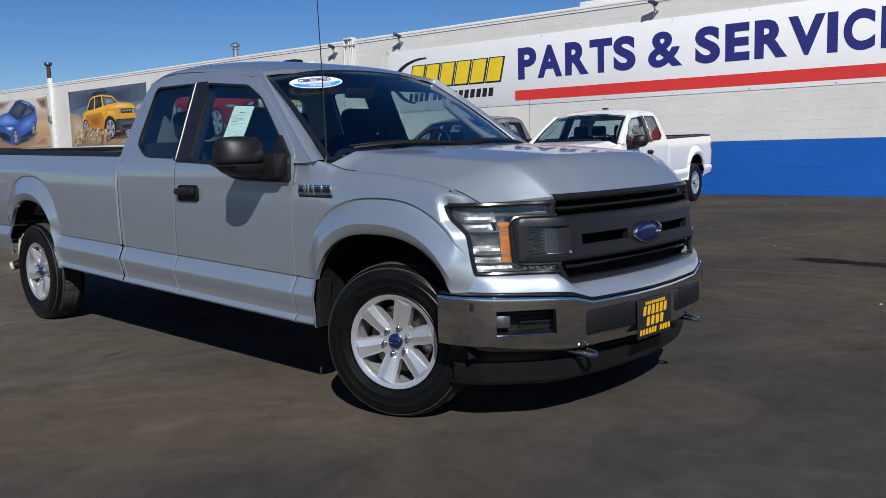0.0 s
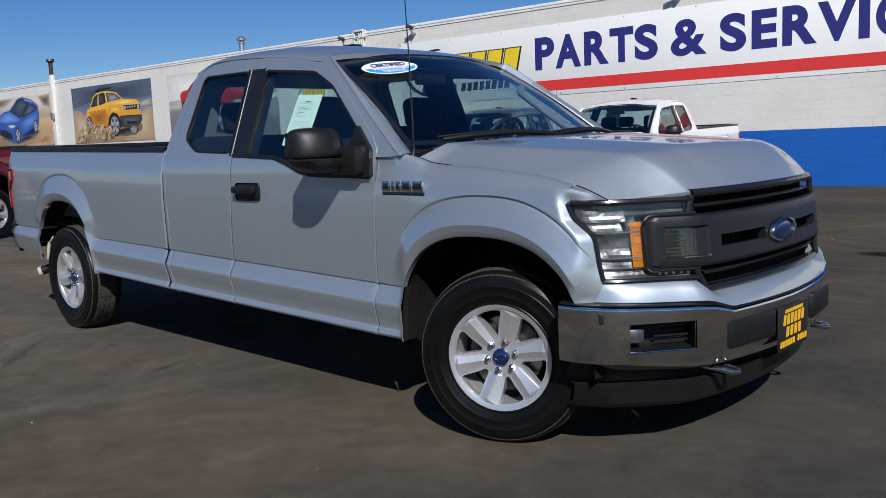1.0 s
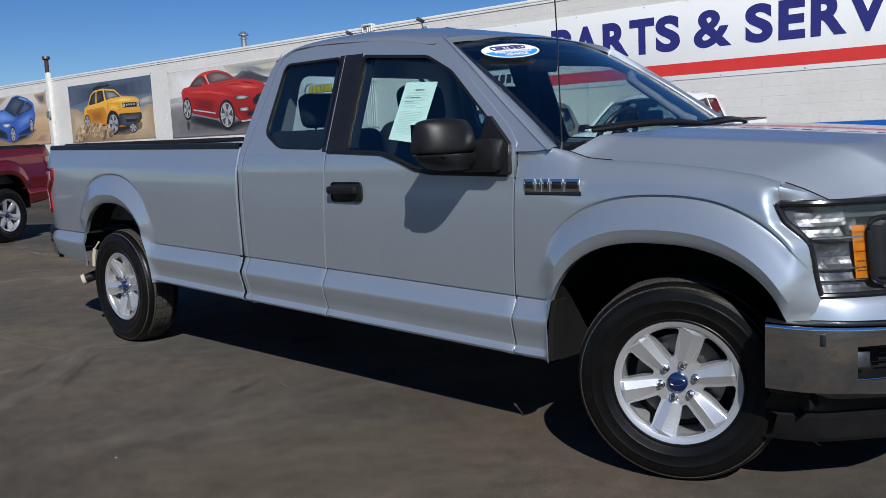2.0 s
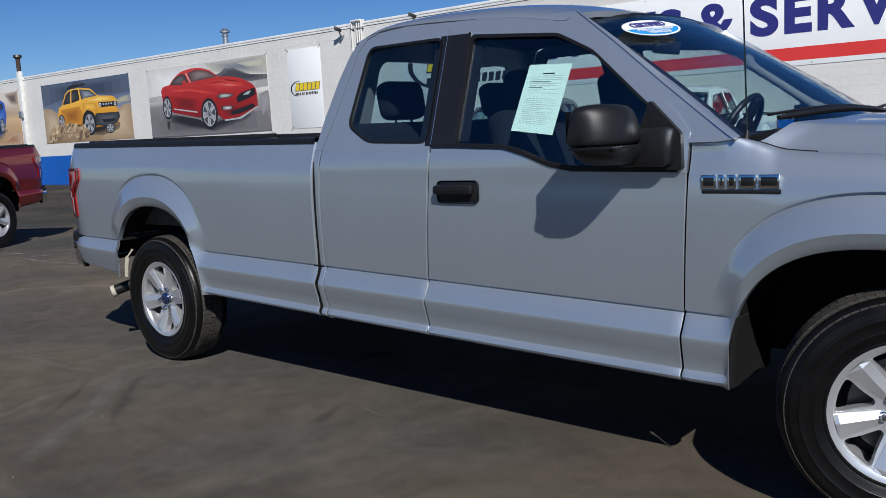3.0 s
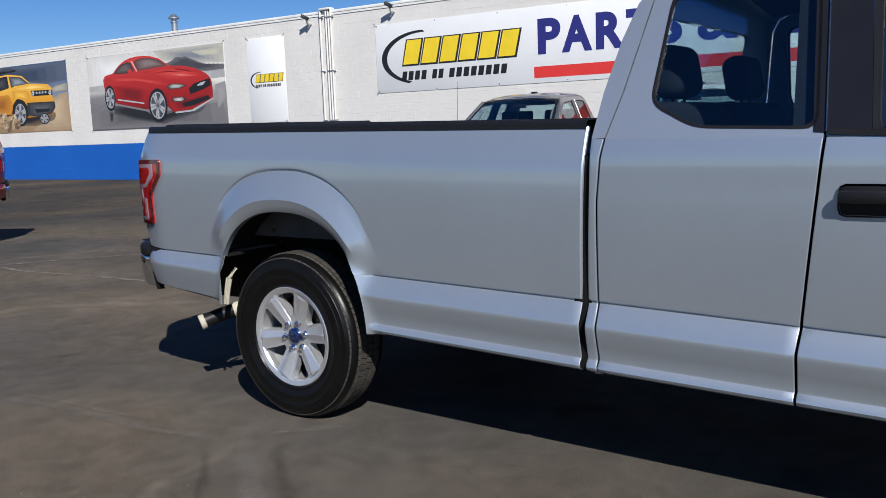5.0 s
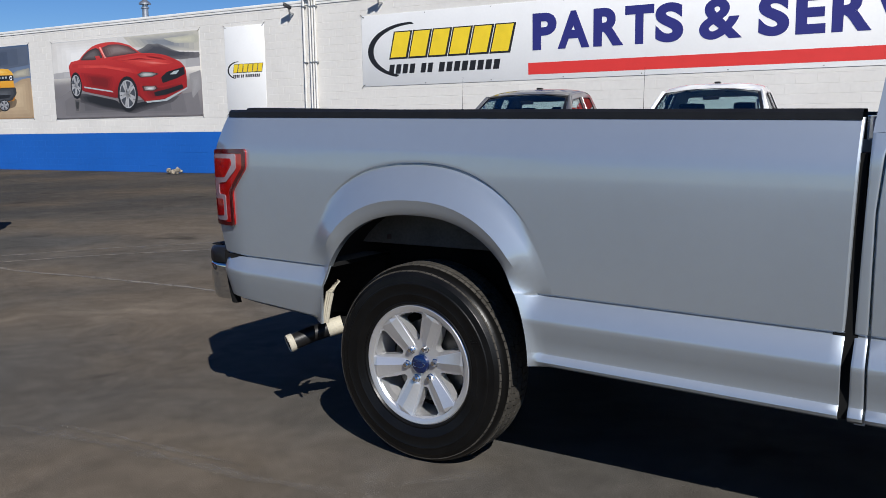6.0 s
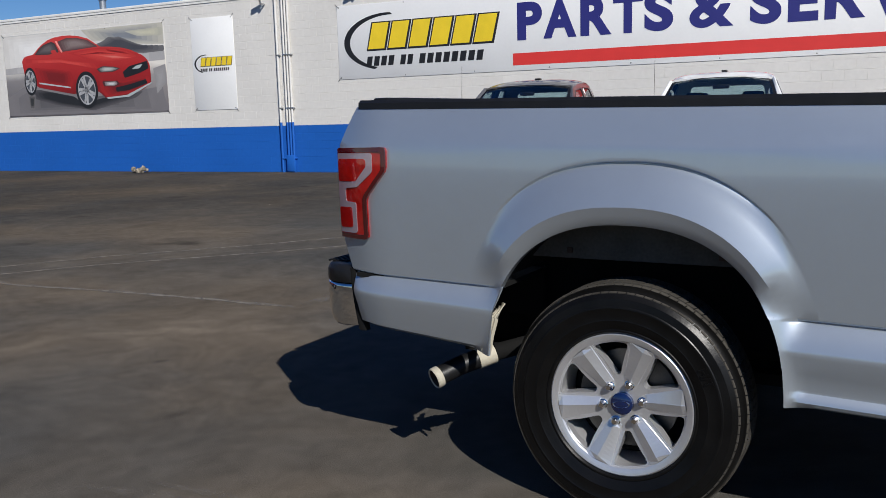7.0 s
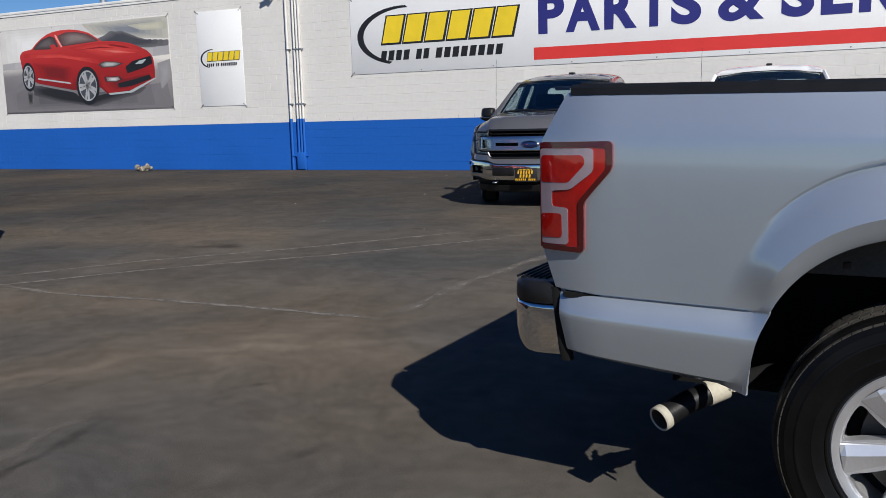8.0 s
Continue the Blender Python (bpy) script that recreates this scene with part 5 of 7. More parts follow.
def mirror(truck, s):
    rows = []
    for y, xf, zt, zb in ((1.030, 3.340, 1.362, 1.256), (1.034, 3.352, 1.378, 1.248), (1.05, 3.362, 1.386, 1.245), (1.11, 3.360, 1.391, 1.244), (1.165, 3.345, 1.391, 1.244), (1.205, 3.322, 1.387, 1.245), (1.232, 3.298, 1.380, 1.247), (1.247, 3.275, 1.368, 1.251), (1.254, 3.252, 1.352, 1.258)):
        row = []
        xr = 3.170 + 0.010 * (y > 1.24)
        for i in range(36):
            a = 2 * math.pi * i / 36
            c, q = math.cos(a), math.sin(a)
            x = (xr + xf) / 2 + (xf - xr) / 2 * math.copysign(abs(c) ** 0.36, c)
            z = (zt + zb) / 2 + (zt - zb) / 2 * math.copysign(abs(q) ** 0.36, q)
            up = (z - zb) / (zt - zb)
            x += 0.026 * up * (1 - (x - xr) / (xf - xr)) - 0.030 * up ** 2 * (x - xr) / (xf - xr)
            row.append((x, s * y, z - 0.012 * up * max(0.0, c)))
        rows.append(row)
    bm = grid(rows, close=True)
    bmesh.ops.holes_fill(bm, edges=[e for e in bm.edges if e.is_boundary], sides=0)
    m = part("door_mirror", bm, M["plastic"], truck, "grained black door mirror", 50)
    low = []
    for z, x0, x1, y0, y1 in ((1.238, 3.174, 3.362, 1.02, 1.250), (1.226, 3.176, 3.362, 1.0, 1.246), (1.205, 3.182, 3.356, 0.985, 1.225), (1.186, 3.192, 3.338, 0.98, 1.185), (1.178, 3.21, 3.315, 0.99, 1.14)):
        low.append([((x0 + x1) / 2 + (x1 - x0) / 2 * math.copysign(abs(math.cos(a)) ** 0.5, math.cos(a)), s * ((y0 + y1) / 2 + (y1 - y0) / 2 * math.copysign(abs(math.sin(a)) ** 0.5, math.sin(a))), z) for a in np.linspace(0, 2 * math.pi, 24, endpoint=False)])
    lb = grid(low, close=True)
    bmesh.ops.holes_fill(lb, edges=[e for e in lb.edges if e.is_boundary], sides=0)
    part("mirror_lower", lb, M["plastic"], m, "", 60)
    part("mirror_arm", box((3.25, 0.93, 1.165), (3.452, 1.05, 1.300), 0.022, Matrix.Diagonal((1, s, 1, 1))), M["plastic"], m)
    part("mirror_seam", box((3.180, 1.035, 1.237), (3.355, 1.242, 1.246), 0.002, Matrix.Diagonal((1, s, 1, 1))), M["charcoal"], m)
    g = grid([[(3.169, s * (1.06 + 0.17 * u), 1.26 + 0.11 * v) for v in (0, 1)] for u in (0, 1)])
    part("mirror_glass", g, M["chrome"], m, "mirror glass")
    part("mirror_base", leaned(plate(rounded([(3.27, 1.158), (3.485, 1.15), (3.475, 1.275), (3.33, 1.40)], 0.015), -0.035), s, 0.022), M["plastic"], m, "black mirror base")


def cabin(truck):
    part("cabin_floor", box((1.60, -0.86, 0.50), (3.50, 0.86, 0.56)), M["dark"], truck)
    part("firewall", box((3.50, -0.84, 0.5), (3.56, 0.84, 1.20)), M["dark"], truck)
    dash = []
    for y in np.linspace(-0.80, 0.80, 18):
        b = 0.02 * math.sin(y * 6)
        dash.append([(3.72, y, 1.225), (3.50, y, 1.245 + 0.01 * b), (3.36, y, 1.235 + b * 0.3), (3.30, y, 1.20), (3.29, y, 1.06), (3.40, y, 0.95), (3.60, y, 0.75)])
    part("dashboard", grid(dash), M["cloth"], truck, "dark grey dashboard")
    st = part("steering_wheel", bmesh.new(), M["plastic"], truck, "black steering wheel")
    ring = tube([(0.185 * math.cos(a), 0.185 * math.sin(a), 0) for a in np.linspace(0, 2 * math.pi, 33)], 0.015, 10, False)
    merge(ring, box((-0.18, -0.03, -0.03), (0.18, 0.03, 0.005), 0.01))
    merge(ring, box((-0.07, -0.06, -0.04), (0.07, 0.06, 0.012), 0.02))
    ring.to_mesh(st.data)
    ring.free()
    st.matrix_world = pose(3.12, 0.42, 1.255, 0, -62, 0)
    for nm, x, y, w in (("front_seat", 2.56, -0.42, 0.27), ("front_seat", 2.56, 0.42, 0.27), ("rear_seat", 1.72, -0.43, 0.415), ("rear_seat", 1.72, 0.43, 0.415)):
        z0 = 0.0 if x > 2 else 0.02
        seat = part(nm, box((x, y - w, 0.62), (x + 0.50, y + w, 0.80), 0.06, seg=3), M["cloth"], truck, "dark grey cloth seat")
        part("seat_back", box((-0.07, -w, 0), (0.07, w, 0.66 if x > 2 else 0.63), 0.06, pose(x + 0.02, y, 0.76, 0, -12 if x > 2 else -6, 0), 3), M["cloth"], seat)
        hx = x - 0.10 if x > 2 else x - 0.07
        hz = 1.49 if x > 2 else 1.50
        part("headrest", box((-0.06, -0.145, -0.10), (0.06, 0.145, 0.10), 0.05, pose(hx, y, hz, 0, -10, 0), 4), M["cloth"], seat)
        for d in (-0.06, 0.06):
            part("headrest_post", tube([(hx + 0.02, y + d, hz - 0.24), (hx, y + d, hz)], 0.007, 8), M["plastic"], seat)
    for s in (-1, 1):
        part("door_lining", grid([[(x, s * 0.88, 0.56), (x, s * 0.90, 0.95), (x, s * 0.90, belt(x) - 0.01)] for x in np.linspace(1.62, 3.5, 14)]), M["cloth"], truck)
        part("grab_handle", tube([(3.40, s * 0.80, 1.335), (3.36, s * 0.745, 1.365), (3.31, s * 0.715, 1.41), (3.22, s * 0.69, 1.48), (3.13, s * 0.675, 1.545), (3.07, s * 0.69, 1.59), (3.05, s * 0.73, 1.615)], [0.030, 0.026, 0.021, 0.020, 0.021, 0.026, 0.030], 12), M["trim"], truck, "pale grey grab handle")
        part("pillar_trim", leaned(plate([(2.17, 1.75), (2.44, 1.75), (2.47, 1.28), (2.20, 1.28)], 0.02), s, -0.055), M["cloth"], truck)
        part("seat_belt", leaned(plate([(2.31, 1.66), (2.35, 1.66), (2.43, 1.02), (2.39, 1.02)], 0.003), s, -0.075), M["charcoal"], truck)
    part("headliner", grid([[(x, y, 1.80 + 0.06 * (1 - (y / 0.7) ** 2) - 0.05 * abs((x - 2.2) / 0.7) ** 2) for y in np.linspace(-0.66, 0.66, 12)] for x in np.linspace(1.72, 2.88, 10)]), M["cloth"], truck)
    part("room_mirror", box((-0.015, -0.12, -0.032), (0.015, 0.12, 0.032), 0.012, pose(2.95, 0, 1.66, 0, 10, 0)), M["plastic"], truck)
    for s in (-1, 1):
        part("sun_visor", box((2.72, s * 0.40 - 0.2, 1.745), (2.90, s * 0.40 + 0.2, 1.76), 0.006, pose(0, 0, 0)), M["trim"], truck)


def chassis(truck):
    fr = bmesh.new()
    for s in (-1, 1):
        box((-1.05, s * 0.45 - 0.05, 0.42), (4.75, s * 0.45 + 0.05, 0.56), 0.01, bm=fr)
    for x in (-0.9, 0.9, 2.2, 3.4, 4.6):
        box((x - 0.06, -0.45, 0.44), (x + 0.06, 0.45, 0.54), bm=fr)
    part("frame", fr, M["dark"], truck)
    part("engine", box((3.75, -0.42, 0.40), (4.80, 0.42, 1.0), 0.05), M["dark"], truck)
    part("engine_bay_wall", box((3.6, -0.55, 0.5), (4.72, -0.53, 1.02)), M["dark"], truck)
    part("engine_bay_wall", box((3.6, 0.53, 0.5), (4.72, 0.55, 1.02)), M["dark"], truck)
    for x in (0, 4.16):
        ax = tube([(x, -0.76, 0.388), (x, 0.76, 0.388)], 0.045, 12)
        dif = lathe([(0.0, -0.13), (0.1, -0.10), (0.13, 0.0), (0.1, 0.10), (0.0, 0.13)], 16)
        bmesh.ops.translate(dif, vec=(x, 0, 0.388), verts=dif.verts)
        merge(ax, dif)
        part("axle", ax, M["dark"], truck)
    part("leaf_spring", box((-0.75, -0.58, 0.40), (0.75, -0.51, 0.44)), M["dark"], truck)
    part("leaf_spring", box((-0.75, 0.51, 0.40), (0.75, 0.58, 0.44)), M["dark"], truck)
    # tail pipe with a bright tip
    ex = part("tail_pipe", tube([(0.7, -0.5, 0.50), (-0.2, -0.53, 0.50), (-0.42, -0.60, 0.475), (-0.555, -0.705, 0.441)], 0.032, 14), M["dark"], truck, "steel tail pipe with a pale end")
    part("pipe_sleeve", tube([(-0.560, -0.710, 0.440), (-0.585, -0.735, 0.431), (-0.606, -0.756, 0.423)], 0.039, 20), M["bone"], ex, "pale pipe sleeve")
    mouth, out_dir = Vector((-0.712, -0.885, 0.372)), Vector((-0.52, -0.80, -0.30)).normalized()
    part("pipe_end", tube([(-0.60, -0.75, 0.425), (-0.655, -0.805, 0.403), mouth], 0.036, 20, False), M["plastic"], ex, "black pipe end")
    turn = out_dir.to_track_quat('Z', 'Y').to_matrix().to_4x4()
    tip = part("pipe_tip", lathe([(0.0335, -0.06), (0.0335, 0.008), (0.0365, 0.010), (0.0395, 0.007), (0.0395, -0.016), (0.0365, -0.018)], 28, 'Z'), M["bone"], ex, "pale ring at the pipe's mouth")
    tip.matrix_world = Matrix.Translation(mouth) @ turn
    bore = part("pipe_bore", lathe([(0.0, -0.045), (0.0318, -0.045), (0.0322, 0.006)], 24, 'Z'), M["rust"], ex, "rusty brown inside of the pipe")
    bore.matrix_world = Matrix.Translation(mouth) @ turn
    for k in range(3):
        part("hanger_rib", tube([(-0.440 - 0.013 * k, -0.87, 0.672 - 0.012 * k), (-0.460 - 0.012 * k, -0.89, 0.62), (-0.475 - 0.010 * k, -0.895, 0.56), (-0.49 - 0.008 * k, -0.895, 0.49)], 0.008, 8), M["bone"], ex)
    for s in (-1, 1):
        part("wheelhouse_panel", box((-0.46, -0.006, 0.832), (0.50, 0.006, 1.0), 0.004, pose(0, s * 0.80, 0)), M["liner"], truck, "dusty grey wheelhouse panel")
        for x in (-0.22, 0.28):
            part("panel_bolt", box((x - 0.01, -0.012, 0.85), (x + 0.01, 0.012, 0.87), 0.003, pose(0, s * 0.80, 0)), M["rust"], truck)
    # dark sheets added under the floor, to shade the bright spot above the arch
    for s in (-1, 1):
        part("bed_underside", box((-1.0, s * 0.75 - 0.2, 0.742), (-0.40, s * 0.75 + 0.2, 0.757)), M["dark"], truck)
    part("bed_underside", box((-0.98, -0.54, 0.62), (1.47, 0.54, 0.70)), M["dark"], truck)
    part("fuel_tank", box((1.6, -0.5, 0.33), (3.0, 0.35, 0.52), 0.04), M["dark"], truck)


def pickup(name):
    truck = new(name)
    for s in (-1, 1):
        bed_side(truck, s)
        cab_side(truck, s)
        fender(truck, s)
        mirror(truck, s)
    hood(truck)
    roof_cab(truck)
    front_end(truck)
    rear_end(truck)
    add_wheels(truck)
    cabin(truck)
    chassis(truck)
    return truck


truck = tagged(pickup("pickup_truck"), "silver extended-cab pickup truck with a long bed on asphalt", "pickup truck", "pickup trucks")


def repaint(ob, swaps):
    for o in ob.children_recursive:
        for slot in o.material_slots:
            if slot.material and slot.material.name in swaps:
                m = M[swaps[slot.material.name]]
                slot.link = 'OBJECT'
                slot.material = m


for pose_m, swaps, text in (
        (pose(-2.33, 12.84, 0, 0, 0, -82.5), {M["silver"].name: "white"}, "white extended-cab pickup truck parked backed towards the wall"),
        (pose(-5.34, 12.56, 0, 0, 0, -82.5), {M["silver"].name: "grey", M["charcoal"].name: "satin"}, "grey pickup truck with chrome grille parked by the wall"),
        (pose(-9.137, 0.961, 0, 0, 0, 299.9) @ Matrix.Scale(1.07, 4), {M["silver"].name: "red"}, "deep red pickup truck parked behind the silver one")):
    other = copy_thing(truck, pose_m)
    repaint(other, swaps)
    for o in [c for c in other.children_recursive if c.name.startswith(("screen_sticker", "sticker_field", "lettering"))]:
        bpy.data.objects.remove(o)
    tagged(other, text)
# paper form hung inside the passenger window of the silver truck
sheet = link("window_form", leaned(plate([(2.728, 1.580), (2.935, 1.568), (2.905, 1.290), (2.698, 1.316)], 0.001), -1, -0.035), M["paper"])
tagged(sheet, "mint white printed form behind the passenger window", "paper form")


# ---- ground and wall ----
bm = bmesh.new()
bmesh.ops.create_grid(bm, x_segments=4, y_segments=4, size=400)
tagged(link("ground", bm, M["asphalt"], smooth=0), "dark worn asphalt with pale sealed cracks", "ground", kind="structure")

# sealed cracks, dusty tracks, tar smears and a dark streak on the asphalt
def smears(name, runs, material, seed):
    """Soft-edged marks along lines: each run is its half width, its strength and its points."""
    r = random.Random(seed)
    verts, faces, cover = [], [], []
    for k, (w, force, pts) in enumerate(runs):
        path = []
        step = max(0.05, w * 0.8)
        for p, q in zip(pts, pts[1:]):
            n = max(2, int(math.dist(p, q) / step))
            path += [(p[0] + (q[0] - p[0]) * i / n, p[1] + (q[1] - p[1]) * i / n) for i in range(n)]
        path.append(pts[-1])
        path = [path[0]] + [(p[0] + r.uniform(-0.35, 0.35) * w, p[1] + r.uniform(-0.35, 0.35) * w) for p in path[1:-1]] + [path[-1]]
        for _ in range(2):
            path = [path[0]] + [((a[0] + 2 * b[0] + c[0]) / 4, (a[1] + 2 * b[1] + c[1]) / 4) for a, b, c in zip(path, path[1:], path[2:])] + [path[-1]]
        ph = r.uniform(0, 6)
        for i, p in enumerate(path):
            a, b = path[max(0, i - 1)], path[min(len(path) - 1, i + 1)]
            d = Vector((b[0] - a[0], b[1] - a[1])).normalized()
            wide = w * (0.78 + 0.2 * math.sin(i * 0.7 + ph) + 0.12 * math.sin(i * 1.9 + 2 * ph))
            end = min(1.0, min(i, len(path) - 1 - i) / 4)
            for o, c in ((-1, 0), (-0.62, 0.55), (-0.25, 1), (0.25, 1), (0.62, 0.55), (1, 0)):
                verts.append((p[0] - d.y * wide * o, p[1] + d.x * wide * o, 0.0015 + 0.0004 * k))
                cover.append(c * end * force)
            if i:
                e = len(verts) - 12
                faces += [(e + j, e + j + 1, e + j + 7, e + j + 6) for j in range(5)]
    me = bpy.data.meshes.new(name)
    me.from_pydata(verts, [], faces)
    me.attributes.new("cover", 'FLOAT', 'POINT').data.foreach_set("value", cover)
    me.materials.append(material)
    return new(name, me)


def smeared(name, color, low, rough=0.9):
    """A thin layer on the asphalt: it covers by the mesh's own cover value, broken up by grain."""
    m = mat(name, color, rough, var=0.3, scale=5, spec=0.08)
    t = m.node_tree
    worn, thin, see, blend, over, times = (t.nodes.new("ShaderNode" + n) for n in ("TexNoise", "MapRange", "BsdfTransparent", "MixShader", "Attribute", "Math"))
    worn.inputs["Scale"].default_value, worn.inputs["Detail"].default_value, worn.inputs["Roughness"].default_value = 7.0, 9, 0.7
    over.attribute_name = "cover"
    times.operation, times.use_clamp = 'MULTIPLY', True
    for k, v in zip(("From Min", "From Max", "To Min", "To Max"), (0.34, 0.62, low, 1.0)):
        thin.inputs[k].default_value = v
    t.links.new(t.nodes["Texture Coordinate"].outputs["Object"], worn.inputs["Vector"])
    t.links.new(worn.outputs[0], thin.inputs["Value"])
    t.links.new(thin.outputs[0], times.inputs[0])
    t.links.new(over.outputs["Fac"], times.inputs[1])
    t.links.new(times.outputs[0], blend.inputs["Fac"])
    t.links.new(see.outputs[0], blend.inputs[1])
    t.links.new(t.nodes["Principled BSDF"].outputs[0], blend.inputs[2])
    t.links.new(blend.outputs[0], t.nodes["Material Output"].inputs[0])
    return m


M["seal"] = smeared("dusty_crack_filler", (0.18, 0.163, 0.142), 0.4)
M["oil"] = smeared("dark_streak_cover", (0.010, 0.0095, 0.009), 0.6)
M["tar"] = smeared("old_tar_smear", (0.030, 0.0265, 0.024), 0.15)
marks = smears("crack_seals", (
    (0.05, 1.0, [(-9.5, 0.2), (-7.1, 1.32), (-6.5, 2.4), (-5.57, 3.5), (-4.4, 5.2)]), (0.05, 1.0, [(-8.5, -0.6), (-6.72, 1.06), (-6.1, 2.0), (-4.9, 3.36), (-3.7, 5.0)]),
    (0.06, 1.0, [(-6.72, 1.06), (-5.93, 1.0), (-4.85, 1.12), (-4.16, 1.18), (-3.05, 1.22)]), (0.10, 0.75, [(-3.06, 1.28), (-3.05, 1.6), (-3.1, 2.18), (-3.05, 3.2), (-2.9, 4.4)]),
    (0.03, 0.6, [(2.9, 4.28), (3.98, 4.45), (4.8, 4.49), (7, 4.6)]),
    (0.07, 0.42, [(-3.1, -1.7), (-3.22, -1.38), (-3.31, -1.05), (-3.32, -0.75)]),
    (0.05, 0.42, [(-1.9, -1.56), (-1.36, -1.46), (-0.87, -1.44), (-0.45, -1.41), (-0.02, -1.33)]), (0.03, 0.35, [(-1.74, -1.44), (-1.3, -1.38), (-0.9, -1.36), (-0.5, -1.33)]),
    (0.10, 0.45, [(-0.13, -0.95), (-0.08, -1.15), (0.05, -1.32), (0.33, -1.54), (0.64, -1.82), (0.90, -2.1), (1.1, -2.4)]), (0.055, 0.45, [(0.02, -1.24), (0.16, -1.06), (0.32, -0.86)]),
    (0.02, 0.5, [(1.66, -0.95), (1.84, -1.0), (2.05, -1.04)])), M["seal"], 4)
tagged(marks, "pale dusty filled cracks in the asphalt", "cracks", kind="stuff")
marks = smears("tar_smears", (
    (0.05, 0.26, [(0.25, -1.15), (0.22, -1.3), (0.45, -1.46), (0.75, -1.72), (0.95, -1.85)]), (0.035, 0.22, [(-0.1, -1.42), (0.12, -1.58), (0.35, -1.8), (0.5, -1.98)]),
    (0.05, 0.3, [(-2.98, -1.75), (-3.07, -1.48), (-3.09, -1.23), (-3.2, -0.88)]), (0.05, 0.45, [(-3.03, -0.34), (-2.9, -0.24), (-2.78, -0.12)]), (0.04, 0.5, [(-3.93, -0.75), (-3.92, -0.5)]), (0.05, 0.35, [(-2.16, -1.0), (-2.08, -0.66)]),
    (0.06, 0.4, [(1.80, -1.36), (1.72, -1.15), (1.62, -0.94)])), M["tar"], 8)
tagged(marks, "faint dark tar smears on the asphalt", "tar smears", kind="stuff")
# a dark streak, wide at its start and thin towards its end
marks = smears("oil_streak", ((0.24, 3.0, [(3.55, 5.52), (3.95, 5.50), (4.2, 5.48), (4.8, 5.38)]), (0.10, 2.5, [(4.0, 5.48), (4.55, 5.34), (4.8, 5.22), (5.3, 5.02), (5.6, 4.9)])), M["oil"], 30)
tagged(marks, "dark streak on the asphalt", "oil stain", kind="stuff")

peb, pr = bmesh.new(), random.Random(9)
for k in range(45):
    x, y = (pr.uniform(-9, 6), pr.uniform(3, 13.5)) if k < 30 else (pr.uniform(-4, 4), pr.uniform(-2.6, -1.3))
    t = bmesh.new()
    bmesh.ops.create_icosphere(t, subdivisions=1, radius=pr.uniform(0.006, 0.02) * (0.6 if k < 30 else 0.25))
    for v in t.verts:
        v.co = Vector((v.co.x * pr.uniform(0.8, 1.3), v.co.y, v.co.z * 0.7)) + Vector((x, y, 0.003))
    merge(peb, t)
tagged(link("gravel", peb, M["bone"], smooth=0), "scattered pale grit on the asphalt", "gravel", kind="stuff")

WALL = Matrix.Rotation(radians(3.016), 4, 'Z') @ Matrix.Translation((0, 15.137, 0))
U0, U1, TOP = -56.0, 22.0, 4.64
wall = tagged(link("wall_north", box((U0, 0.003, 0), (U1, 0.30, TOP)), M["wallwhite"], smooth=0), "white painted block wall with a blue lower band", "wall", kind="structure")
wall.matrix_world = WALL
for a, b, nm in (((U0, 0.3, 0), (U0 + 0.3, 30, TOP), "wall_west"), ((U1 - 0.3, 0.3, 0), (U1, 30, TOP), "wall_east"), ((U0, 29.7, 0), (U1, 30, TOP), "wall_back")):
    o = tagged(link(nm, box(a, b), M["wallwhite"], smooth=0), "white painted block wall", "wall", kind="structure")
    o.matrix_world = WALL
o = tagged(link("roof", box((U0, 0.3, 4.2), (U1, 30, 4.35)), M["galv"], smooth=0), "flat grey roof behind the parapet", "roof", kind="structure")
o.matrix_world = WALL
cop = box((U0, -0.03, TOP - 0.06), (U1, 0.34, TOP + 0.012), 0.006)
box((U0, -0.018, TOP - 0.12), (U1, 0.0, TOP - 0.062), bm=cop)
o = tagged(link("trim_coping", cop, M["coping"]), "white metal coping along the parapet", "coping", kind="structure")
o.matrix_world = WALL


def poster(name, u0, u1, z0, z1, label, category, material="vinyl"):
    """A printed banner on the wall, with its hem and eyelets. Pieces are laid in front of it."""
    e = link(name, box((u0, -0.012, z0), (u1, 0.0, z1), 0.003), M[material])
    e.matrix_world = WALL
    tagged(e, label, category)
    for u in np.linspace(u0 + 0.06, u1 - 0.06, max(2, int((u1 - u0) / 1.5))):
        for z in (z0 + 0.04, z1 - 0.04):
            part("eyelet", lathe([(0.006, 0), (0.014, -0.003), (0.014, 0.0)], 10), M["steel"], e).location = (u, -0.0125, z)
    for u, d in ((u0, -1), (u1, 1)):
        for z, h in ((z0, -1), (z1, 1)):
            part("tie", tube([(u - d * 0.05, -0.014, z - h * 0.04), (u + d * 0.02, -0.02, z + h * 0.03), (u + d * 0.04, -0.01, z + h * 0.05)], 0.005, 6), M["black"], e)
    return e


def lay(owner, name, pts, material, layer=1, label="", r=0.0):
    ob = part(name, plate(rounded(pts, r, 3) if r else pts, -0.001), material, owner, label, 0)
    ob.location.y = -0.012 - 0.0013 * layer
    return ob


